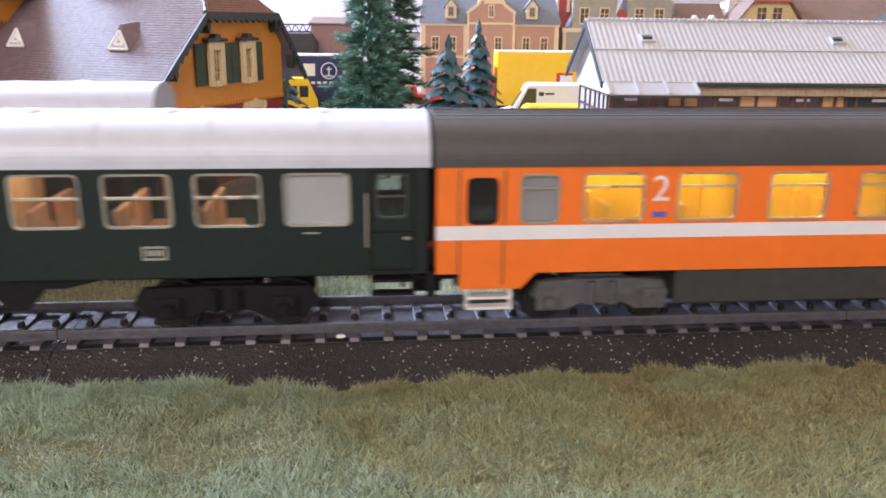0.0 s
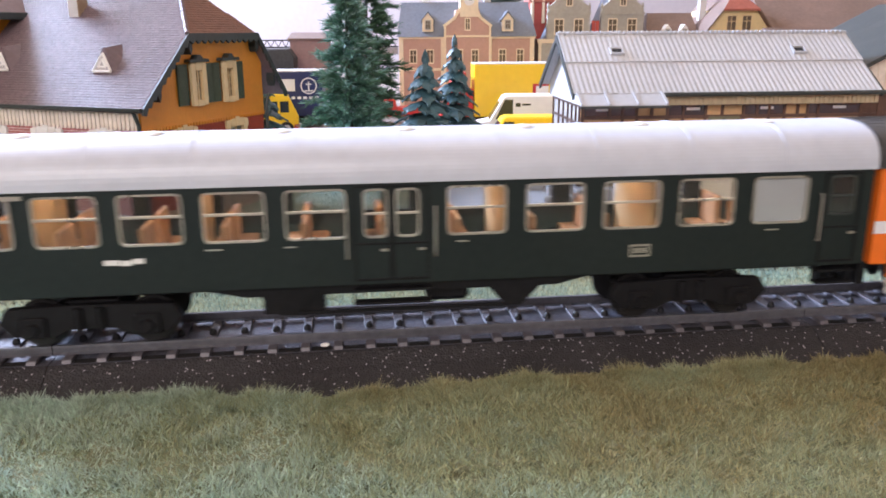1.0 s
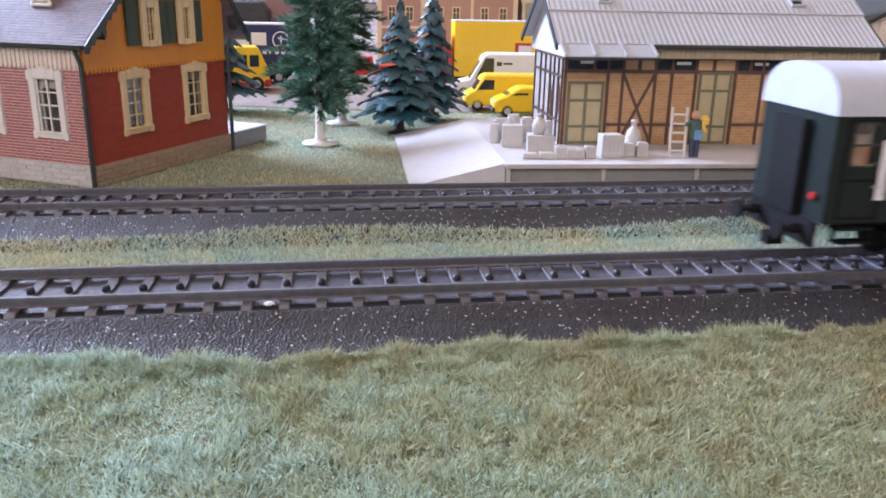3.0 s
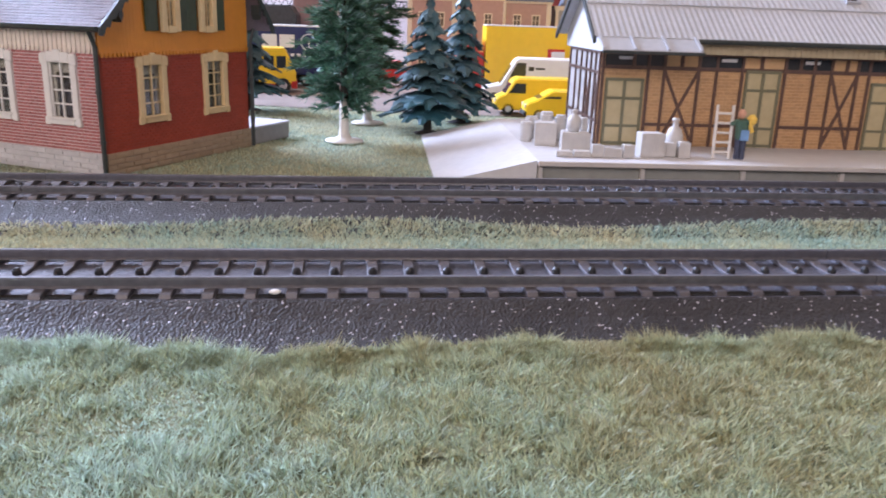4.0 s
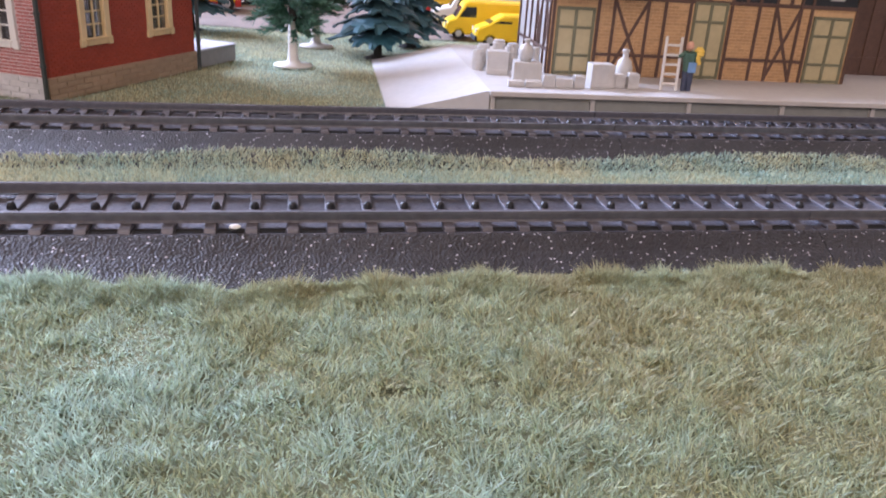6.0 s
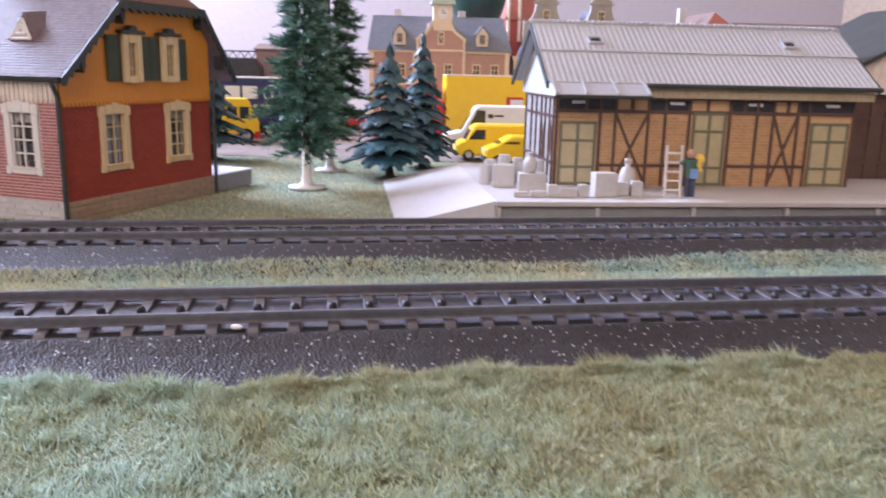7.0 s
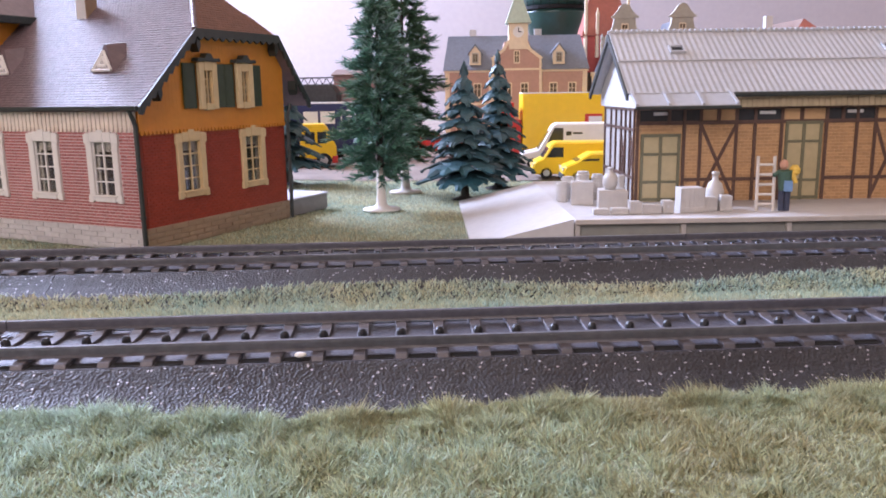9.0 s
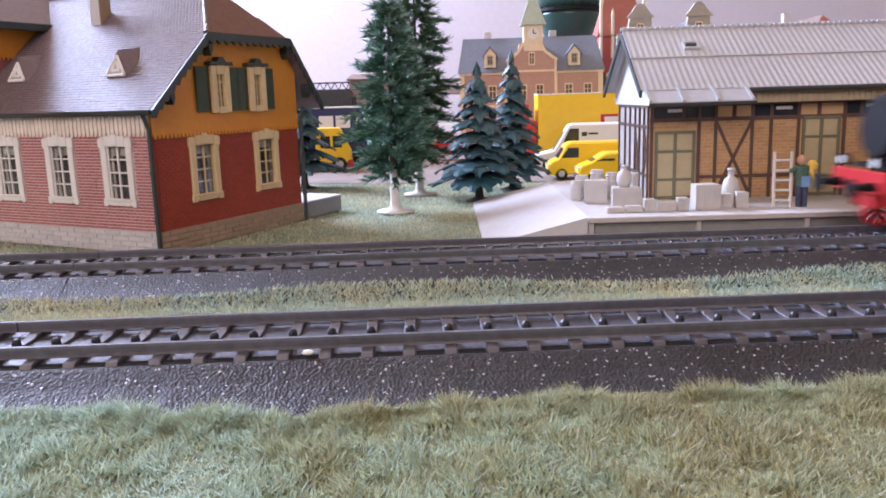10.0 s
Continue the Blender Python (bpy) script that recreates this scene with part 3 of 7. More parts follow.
def track(name, y, x_joint, first, last):
    proto = None
    for k in range(first, last):
        if proto is None:
            t = thing(name, x_joint + k * 180, y, 0, 0, "dark grey tinplate track section with embossed gravel bed", "track", name + "s")
            bm = bmesh.new()
            nx = 91
            rows = [(-28, -0.5), (-24, 0.8), (-20.5, 2.0), (-17, 3.6), (-13.6, 5.7), (-13.0, 5.9), (13.0, 5.9), (13.6, 5.7), (17, 3.6), (20.5, 2.0), (24, 0.8), (28, -0.5)]
            grid = []
            for i in range(nx):
                x = 0.08 + 179.84 * i / (nx - 1)
                grid.append([bm.verts.new((x, yy, zz + (0.16 * noise.noise((x * 0.35, yy * 0.35, y)) if 13.6 < abs(yy) < 26 else 0))) for yy, zz in rows])
            for a, b in zip(grid, grid[1:]):
                for r in range(len(rows) - 1):
                    f = bm.faces.new((a[r], b[r], b[r + 1], a[r + 1]))
                    f.material_index = 1 if r == 5 else 0
            for g in (grid[0], grid[-1]):
                bm.faces.new(g)
            part("track_bed", bm, [BED, BED_TOP], t, "embossed printed gravel bed")
            for s in (-8.85, 8.85):
                bm = bmesh.new()
                prism(bm, [(s - 1.0, 7.0), (s + 1.0, 7.0), (s + 0.45, 7.4), (s + 0.55, 8.5), (s + 0.5, 9.0), (s - 0.5, 9.0), (s - 0.55, 8.5), (s - 0.45, 7.4)], "x", 0.1, 179.9)
                part("rail", bm, RAIL, t)
            bm = bmesh.new()
            prism(bm, [(-12.6, 5.8), (12.6, 5.8), (12.1, 6.75), (6.6, 7.02), (5.2, 6.55), (-5.2, 6.55), (-6.6, 7.02), (-12.1, 6.75)], "x", -1.1, 1.1)
            sl = part("sleeper", bm, SLEEPER, t, bevel=0.15)
            bm = bmesh.new()
            lathe(bm, [(0.95, 6.5), (0.85, 7.4), (0.45, 7.9)], 8)
            st = part("stud", bm, STUD, t)
            bm = bmesh.new()
            # black plate on the bed paints the dark of the opening by the rail
            bx(bm, 1.35, PITCH - 1.35, 10.2, 12.3, 5.85, 6.02)
            so = part("slot", bm, SLOT, t)
            again(so, "slot", t, shift(PITCH / 2, -22.5))
            sl.matrix_basis = st.matrix_basis = so.matrix_basis = shift(PITCH / 2)
            for i in range(1, 24):
                again(sl, "sleeper", t, shift(PITCH * (i + 0.5)))
                again(st, "stud", t, shift(PITCH * (i + 0.5)))
                if i < 23:
                    again(so, "slot", t, shift(PITCH * (i + 0.5)))
                    again(so, "slot", t, shift(PITCH * (i + 0.5), -22.5))
            proto = t
        else:
            copy_thing(proto, shift(x_joint + k * 180, y))


track("near_track_section", 0, -60.7, -4, 7)
track("far_track_section", 77.6, -75, -4, 7)
bm = bmesh.new()
lathe(bm, [(0.5, 6.6), (0.75, 6.95), (0.55, 7.3), (0.2, 7.45)], 7, 0, -11.7)
bmesh.ops.scale(bm, vec=(1.6, 1, 1), verts=bm.verts)
crumb = part("crumb", bm, PAPER, None, "tiny white crumb lying on the track bed")
tagged(crumb, category="crumb")

# ---------- the kits: built in their own millimetres, which are a little smaller, and laid askew to the tracks ----------
MM = 0.000927
LAY_TURN = -4.4
LAY = pose(0, 0, 0, 0, 0, LAY_TURN)

# sandy yard with a wavy near edge
yv, yf = [], []
for i in range(61):
    x = -420 + i * 24
    near = 372 - 0.12 * (x + 45) + 7 * noise.noise((x * 0.02, 3, 1)) if x < 60 else 360 + 6 * noise.noise((x * 0.02, 3, 1))
    yv += [(x, near, -0.35), (x, near + 6, 0.0), (x, 640, 0.0), (x, 1500, 0.0)]
for i in range(60):
    for k in range(3):
        a = i * 4 + k
        yf.append((a, a + 4, a + 5, a + 1))
yard = sheet("road", yv, yf, YARD, None, "sandy beige road and yard between meadow and town", "structure", True)
yard.matrix_basis = LAY

# meadow
bx_, by_ = scatter(150000, -330, 120, 97, 385)
keep = (by_ < 366 - 0.12 * (bx_ + 45) + rng.normal(0, 4, len(bx_))) & ~((bx_ > 36) & (by_ < 238)) 
wy = (by_ * math.cos(radians(LAY_TURN)) + bx_ * math.sin(radians(LAY_TURN))) * MM * 1000
keep &= wy > 96
ur, vr = math.cos(radians(HOUSE_TURN)), math.sin(radians(HOUSE_TURN))
lu = (bx_ - HOUSE_X) * ur + (by_ - HOUSE_Y) * vr
lv = -(bx_ - HOUSE_X) * vr + (by_ - HOUSE_Y) * ur
keep &= ~((lu > -1) & (lu < 93) & (lv > -1) & (lv < 191))
keep &= ~((lu > 92) & (lu < 127) & (lv > 0.5) & (lv < 30))
bx_, by_ = bx_[keep], by_[keep]
meadow = fibres("meadow_grass", np.stack([bx_, by_, bed_height(wy[keep], 77.6) / (MM * 1000) - 0.7], 1), rng.uniform(0.9, 2.0, len(bx_)), 1.0, 0.5, GRASS_FAR, "patchy teal and ochre grass behind the tracks")
meadow.matrix_basis = LAY

# ---------- the coaches ----------


def rounded(bm, axis, level, a0, a1, z0, z1, r, t, mi=0, n=3):
    """A rounded window bar frame, t wide, proud on the plane."""
    def ring(o):
        pts = []
        for cx, cz, s in ((a1 - r, z1 - r, 0), (a0 + r, z1 - r, 1), (a0 + r, z0 + r, 2), (a1 - r, z0 + r, 3)):
            for k in range(n + 1):
                an = math.pi / 2 * (s + k / n)
                pts.append((cx + (r + o) * math.cos(an), cz + (r + o) * math.sin(an)))
        return pts
    inner, outer = ring(0), ring(t)
    m = len(inner)
    for d0, d1 in ((0, -0.35),):
        va = [[bm.verts.new((p[0], level + d, p[1])) for p in rr] for rr in (inner, outer) for d in (0.6, d1)]
        for k in range(m):
            j = (k + 1) % m
            for f in ((va[1][k], va[1][j], va[3][j], va[3][k]), (va[0][k], va[0][j], va[1][j], va[1][k]), (va[2][k], va[2][j], va[3][j], va[3][k])):
                bm.faces.new(f).material_index = mi


def side_with_windows(bm, length, y0, y1, z0, z1, wins):
    """A side wall with real openings: wins are (x0, x1, z0, z1), in order of x."""
    x = 0
    for a, b, c, d in wins:
        bx(bm, x, a, y0, y1, z0, z1)
        bx(bm, a, b, y0, y1, z0, c)
        bx(bm, a, b, y0, y1, d, z1)
        x = b
    bx(bm, x, length, y0, y1, z0, z1)


def arch(half, z0, rise, n=36, p=2.6):
    pts = []
    for k in range(n + 1):
        a = math.pi * k / n
        c, s = math.cos(a), math.sin(a)
        pts.append((half * math.copysign(abs(c) ** (2 / p), c), z0 + rise * abs(s) ** (2 / p)))
    return pts


def add_bogie(parent, x, material, half=21):
    bm = bmesh.new()
    bx(bm, x - 6, x + 6, -11.5, 11.5, 15, 21)
    frame_ = part("bogie", bm, material, parent, bevel=0.2)
    for s in (-1, 1):
        bm = bmesh.new()
        prism(bm, [(x - half, 16.5), (x - half + 3, 13.2), (x - 9, 12.6), (x - 5, 14.5), (x + 5, 14.5), (x + 9, 12.6), (x + half - 3, 13.2), (x + half, 16.5), (x + half - 2, 20), (x + 6, 20.5), (x - 6, 20.5), (x - half + 2, 20)], "y", *sorted((s * 11.5, s * 14.0)))
        part("side_frame", bm, material, frame_, bevel=0.2)
        for q in (-13, 13):
            bm = bmesh.new()
            bx(bm, x + q - 3, x + q + 3, *sorted((s * 14.0, s * 15.0)), 13, 18)
            part("axle_box", bm, material, frame_, bevel=0.3)
            bm = bmesh.new()
            tube(bm, (x + q, s * 15.0, 15.2), (x + q, s * 15.8, 15.2), 1.7, 1.3, 10)
            part("axle_cap", bm, material, frame_)
        for q in (-2.5, 2.5):
            bm = bmesh.new()
            tube(bm, (x + q, s * 14.4, 14.4), (x + q, s * 14.4, 20), 1.0, n=8)
            part("spring", bm, material, frame_)
    for q in (-13, 13):
        bm = bmesh.new()
        tube(bm, (0, -9.9, 0), (0, 9.9, 0), 1.0, n=8)
        for s in (-1, 1):
            tube(bm, (0, s * 7.8, 0), (0, s * 9.8, 0), 5.4, 5.1, 24)
            tube(bm, (0, s * 7.2, 0), (0, s * 7.8, 0), 6.2, 6.2, 24)
            for k in range(5):
                c = (3.3 * math.cos(k * 1.2566), 3.3 * math.sin(k * 1.2566))
                tube(bm, (c[0], s * 9.7, c[1]), (c[0], s * 9.95, c[1]), 0.7, n=6)
        wheel_ = part("wheelset", bm, WHEEL_D, frame_, "dark steel wheels")
        wheel_.matrix_basis = shift(x + q, 0, 14.4)
    return frame_


def seats(parent, x0, x1, step, material, wall):
    bm = bmesh.new()
    x = x0
    while x < x1:
        for s in (-1, 1):
            y0, y1 = sorted((s * 3.0, s * 13.2))
            bx(bm, x, x + 4.5, y0, y1, 24.5, 30)
            bx(bm, x + 4.5, x + 6, y0, y1, 24.5, 38.2)
            bx(bm, x + 6, x + 10.5, y0, y1, 24.5, 30)
        x += step
    part("seats", bm, material, parent, bevel=0.3)


def coach_shell(t, length, body, roof, wins, z_low, inside, seat_mat, lamp=True):
    bm = bmesh.new()
    for s in (-1, 1):
        side_with_windows(bm, length, *sorted((s * 14.4, s * 15.5)), z_low, 48.2, wins)
    for x0, x1 in ((0.0, 1.2), (length - 1.2, length)):
        bx(bm, x0, x1, -14.4, 14.4, z_low, 48.2)
    part("body", bm, body, t)
    bm = bmesh.new()
    prism(bm, arch(16.0, 48.0, 10.9), "x", -0.6, length + 0.6)
    part("roof", bm, roof, t, smooth=False)
    bm = bmesh.new()
    bx(bm, 1.2, length - 1.2, -14.3, 14.3, 22.6, 24.4)
    part("floor_pan", bm, BLACK, t)
    for s in (-1, 1):
        for a, b, c, d in wins:
            box("pane", PANE, t, a - 0.3, b + 0.3, *sorted((s * 14.9, s * 15.1)), c - 0.3, d + 0.3, "clear plastic pane").visible_shadow = False
    seats(t, 17, length - 22, 18.6, seat_mat, None)
    bm = bmesh.new()
    for x in np.arange(34, length - 20, 37.2):
        bx(bm, x - 0.4, x + 0.4, -14, 14, 24.4, 47.0)
    part("partition", bm, inside, t)
    bm = bmesh.new()
    bx(bm, 12, length - 12, -1.6, 1.6, 46.6, 47.4)
    part("lamp_strip", bm, COACHLAMP, t, "glowing warm lamp strip")


def buffers(t, x, s):
    bm = bmesh.new()
    bx(bm, *sorted((x, x + s * 1.2)), -14, 14, 17, 23)
    part("buffer_beam", bm, BLACK, t)
    for y in (-9.5, 9.5):
        bm = bmesh.new()
        tube(bm, (x + s * 1.2, y, 20.5), (x + s * 4, y, 20.5), 1.3, n=10)
        tube(bm, (x + s * 4, y, 20.5), (x + s * 7, y, 20.5), 0.8, n=8)
        tube(bm, (x + s * 7, y, 20.5), (x + s * 7.8, y, 20.5), 2.6, 2.4, 14)
        part("buffer", bm, BLACK, t)


GREEN_WINS = [(4.6, 11.2, 36.6, 46.4)] + [(x, x + 14, 35, 46.6) for x in (18, 36.7, 55.3, 74, 92.7)] + [(111, 116.4, 35, 46.4), (118.6, 124, 35, 46.4)] + [(x, x + 14.2, 35, 46.6) for x in (130.9, 150.2, 169.5, 188.8, 208.2)] + [(228.6, 235.2, 36.6, 46.4)]


def green_coach(label):
    t = thing("passenger_coach", 0, 0, 0, 0, label, "train coach")
    L = 240
    coach_shell(t, L, GREEN, ROOF_S, GREEN_WINS, 23.2, WOODIN, SEAT_R)
    bm = bmesh.new()
    for s in (-1, 1):
        bx(bm, 207.8, 222.8, *sorted((s * 14.4, s * 14.85)), 34.6, 47.0)
    part("frosted_window", bm, FROST, t, "white frosted lavatory window")
    for k, (a, b, c, d) in enumerate(GREEN_WINS):
        bm = bmesh.new()
        rounded(bm, "y", -15.5, a + 0.2, b - 0.2, c + 0.2, d - 0.2, 1.1, 0.45)
        if b - a > 8 and k != 12:
            bx(bm, a, b, -15.7, -15.2, (c + d) / 2 + 0.4, (c + d) / 2 + 0.95)
        elif b - a < 8:
            bx(bm, a, b, -15.7, -15.2, (c + d) / 2 - 0.3, (c + d) / 2 + 0.2)
        part("window_frame", bm, FRAME if 1 <= k < 13 else TRIM_D, t)
    # recessed doors with rails
    for x0, x1 in ((3.0, 13.5), (108.6, 117.4), (117.6, 126.4), (226.9, 237.0)):
        bm = bmesh.new()
        for a, b, c, d in ((x0, x0 + 0.5, 24, 47.4), (x1 - 0.5, x1, 24, 47.4), (x0 + 0.5, x1 - 0.5, 24, 24.6), (x0 + 0.5, x1 - 0.5, 33, 33.5), (x0 + 0.5, x1 - 0.5, 47, 47.4)):
            bx(bm, a, b, -15.75, -15.5, c, d)
        door = part("door", bm, BLACK, t, "dark door with raised edges")
        box("door_handle", FRAME, door, x1 - 2.6, x1 - 1.0, -16.2, -15.75, 31.5, 32.1)
    for x in (14.2, 106.8, 127.9, 226.2):
        bm = bmesh.new()
        tube(bm, (x, -16.3, 30), (x, -16.3, 42), 0.3, n=6)
        for z in (30, 42):
            tube(bm, (x, -15.5, z), (x, -16.3, z), 0.25, n=6)
        part("grab_rail", bm, FRAME, t, "bright metal grab rail")
    box("door_plate", STRIPE, t, 12.1, 14.6, -15.85, -15.5, 28.6, 42.6, "pale grey strip beside the door")
    bm = bmesh.new()
    for a, b, z in ((51, 54.4, 31), (54.6, 57.2, 30.8), (57.4, 60, 31.2)):
        bx(bm, a, b, -15.62, -15.5, z - 0.6, z + 0.6)
    part("lettering", bm, PALE, t, "small pale lettering")
    bm = bmesh.new()
    for p, q, r, s in ((176.6, 182, 27.4, 27.9), (176.6, 182, 30.1, 30.6), (176.6, 177.1, 27.9, 30.1), (181.5, 182, 27.9, 30.1), (177.7, 179.1, 28.4, 29.7), (179.5, 180.9, 28.4, 29.7)):
        bx(bm, p, q, -15.62, -15.5, r, s)
    part("emblem", bm, FRAME, t, "pale rectangular emblem")
    box("route_board", FRAME, t, 30, 35, -15.62, -15.5, 46.2, 47.2, "small pale route board")
    for x, w in ((74, 3.6), (92, 3.0), (113, 4), (133, 3), (212, 3.5)):
        box("inscription", FRAME, t, x, x + w, -15.6, -15.5, 33.0, 33.35, "tiny pale inscription")
    # roof ribs and ventilators
    for x in np.arange(24, 234, 24):
        bm = bmesh.new()
        prism(bm, arch(16.2, 48.0, 11.1), "x", x - 0.25, x + 0.25)
        part("roof_rib", bm, ROOF_S, t)
    for x in (32, 62, 92, 122, 152, 182, 216):
        bm = bmesh.new()
        lathe(bm, [(2.4, 57.9), (2.4, 59.0), (1.8, 59.4), (0.6, 59.6)], 12, x, -2.5)
        part("roof_ventilator", bm, PALE, t, "round white roof ventilator")
    # underframe
    add_bogie(t, 46, BLACK)
    add_bogie(t, 194, BLACK)
    bm = bmesh.new()
    prism(bm, [(70, 23.2), (170, 23.2), (159, 20.5), (82, 20.5)], "y", -13.6, -12.8)
    prism(bm, [(70, 23.2), (170, 23.2), (159, 20.5), (82, 20.5)], "y", 12.8, 13.6)
    for x in (92, 148):
        prism(bm, [(x - 7, 21), (x + 7, 21), (x + 2, 15.5), (x - 2, 15.5)], "y", -13.4, -12.9)
        prism(bm, [(x - 7, 21), (x + 7, 21), (x + 2, 15.5), (x - 2, 15.5)], "y", 12.9, 13.4)
    bx(bm, 92, 148, -13.3, -12.9, 15.4, 16.2)
    part("truss_frame", bm, BLACK, t)
    box("battery_box", BLACK, t, 86, 101, -12.6, -5, 15.5, 22.6, bevel=0.3)
    box("air_tank", BLACK, t, 126, 137, -11, -6, 16.5, 22.6, bevel=1.2)
    for x0, x1 in ((4, 13), (108, 127), (227, 237)):
        bm = bmesh.new()
        bx(bm, x0, x1, -16.2, -12.5, 21.4, 22.0)
        bx(bm, x0, x1, -16.4, -13.4, 18.2, 18.8)
        for x in (x0, x1 - 0.6):
            bx(bm, x, x + 0.6, -14.6, -13.8, 18.8, 23)
        part("step_board", bm, BLACK, t)
    buffers(t, 0, -1)
    buffers(t, L, 1)
    for x, s in ((0, -1), (L, 1)):
        bm = bmesh.new()
        bx(bm, *sorted((x + s * 0.2, x + s * 2.0)), -6, 6, 23, 46)
        part("gangway", bm, BLACK, t, "black gangway bellows")
        bm = bmesh.new()
        tube(bm, (x + s * 0.6, -11.8, 29), (x + s * 1.3, -11.8, 29), 0.9, n=10)
        part("tail_lamp", bm, RED_P, t, "small red tail lamp")
        box("coupler", BLACK, t, *sorted((x, x + s * 4.5)), -1.5, 1.5, 14, 17)
    return t


def orange_coach():
    t = thing("passenger_coach", 0, 0, 0, 0, "orange express coach with white stripe and dark grey roof", "train coach")
    L = 264
    wins = [(7.2, 13.8, 35, 45.2), (19.4, 28, 35, 46)] + [(33.9 + 22.3 * k, 48.1 + 22.3 * k, 35.2, 46.2) for k in range(9)] + [(233, 242, 35, 46), (250, 257, 35, 45.2)]
    coach_shell(t, L, ORANGE, ROOF_G, wins, 22.8, YELIN, YELIN)
    box("corridor_wall", YELIN, t, 34, L - 30, 5.0, 5.8, 24, 46.5, "yellow corridor wall")
    for k, (a, b, c, d) in enumerate(wins):
        bm = bmesh.new()
        rounded(bm, "y", -15.5, a + 0.2, b - 0.2, c + 0.2, d - 0.2, 1.1, 0.5)
        if 1 <= k:
            bx(bm, a, b, -15.7, -15.2, d - 3.2, d - 2.7)
        part("window_frame", bm, BLACK if k in (0, 12) else FRAME, t)
    bm = bmesh.new()
    for a, b in ((19, 28.4), (232.6, 242.4)):
        for s in (-1, 1):
            bx(bm, a, b, *sorted((s * 14.4, s * 14.85)), 34.6, 46.4)
    part("blind", bm, GREYPANE, t, "grey lavatory window blind")
    bm = bmesh.new()
    for s in (-1, 1):
        bx(bm, 6.8, 14.2, *sorted((s * 14.0, s * 14.6)), 34.6, 45.6)
    part("door_blind", bm, BLACK, t, "dark door window")
    box("stripe", STRIPE, t, -0.1, L + 0.1, -15.66, -15.5, 31.0, 34.3, "pale grey stripe along the side")
    box("stripe", STRIPE, t, -0.1, L + 0.1, 15.5, 15.66, 31.0, 34.3, "pale grey stripe along the side")
    for x0, x1 in ((5.5, 20), (L - 20, L - 5.5)):
        bm = bmesh.new()
        prism(bm, [(x0, 19), (x1, 19), (x1 + 3.5, 22.8), (x0, 22.8)] if x0 < 100 else [(x0, 19), (x1, 19), (x1, 22.8), (x0 - 3.5, 22.8)], "y", -15.5, -14.4)
        part("door_skirt", bm, ORANGE, t)
        bm = bmesh.new()
        prism(bm, [(x0, 19), (x1, 19), (x1 + 3.5, 22.8), (x0, 22.8)] if x0 < 100 else [(x0, 19), (x1, 19), (x1, 22.8), (x0 - 3.5, 22.8)], "y", 14.4, 15.5)
        part("door_skirt", bm, ORANGE, t)
    bm = bmesh.new()
    bx(bm, 58, L - 58, -14.6, 14.6, 13.8, 22.8)
    part("equipment_skirt", bm, SKIRT, t, "dark grey underfloor skirt", bevel=0.5)
    for x in (5.0, 15.4, L - 15.4, L - 5):
        box("door_edge", TRIM_D, t, x, x + 0.35, -15.6, -15.5, 20, 47.4)
    # class figure
    cv = bpy.data.curves.new("figure_two", "FONT")
    cv.body, cv.size, cv.extrude, cv.align_x = "2", 8.6 * MM, 0.05 * MM, "CENTER"
    two = new("class_figure", cv)
    dg = bpy.context.evaluated_depsgraph_get()
    me = bpy.data.meshes.new_from_object(two.evaluated_get(dg))
    bpy.data.objects.remove(two)
    me.materials.clear()
    me.materials.append(STRIPE)
    two = new("class_figure", me)
    two.parent = t
    two.matrix_basis = pose(52.1 * MM, -15.58 * MM, 39.8 * MM, 90, 0, 0)
    tagged(two, "white figure 2 of the second class")
    box("plate", BLUE_P, t, 50.4, 53.8, -15.62, -15.5, 35.9, 37.2, "small blue plate")
    for k in range(-6, 7):
        bm = bmesh.new()
        z = 48.0 + 10.9 * max(0.0, 1 - abs(k / 6.6) ** 2.6) ** (1 / 2.6)
        bx(bm, 0, L, k * 2.3 - 0.2, k * 2.3 + 0.2, z - 0.5, z + 0.16)
        part("roof_ridge", bm, ROOF_G, t)
    add_bogie(t, 40, BOGIE, 17)
    add_bogie(t, L - 40, BOGIE, 17)
    for x0 in (7, L - 18):
        bm = bmesh.new()
        bx(bm, x0, x0 + 11, -15.4, -12, 16.4, 17.0)
        bx(bm, x0, x0 + 11, -15.8, -13, 14.0, 14.6)
        bx(bm, x0, x0 + 0.6, -15, -13, 14.6, 19)
        bx(bm, x0 + 10.4, x0 + 11, -15, -13, 14.6, 19)
        part("step_board", bm, PALE, t, "pale metal steps under the door")
    buffers(t, 0, -1)
    buffers(t, L, 1)
    for x, s in ((0, -1), (L, 1)):
        bm = bmesh.new()
        bx(bm, *sorted((x + s * 0.2, x + s * 2.0)), -6, 6, 23, 46)
        part("gangway", bm, BLACK, t, "black gangway bellows")
        box("coupler", BLACK, t, *sorted((x, x + s * 4.5)), -1.5, 1.5, 14, 17)
    return t


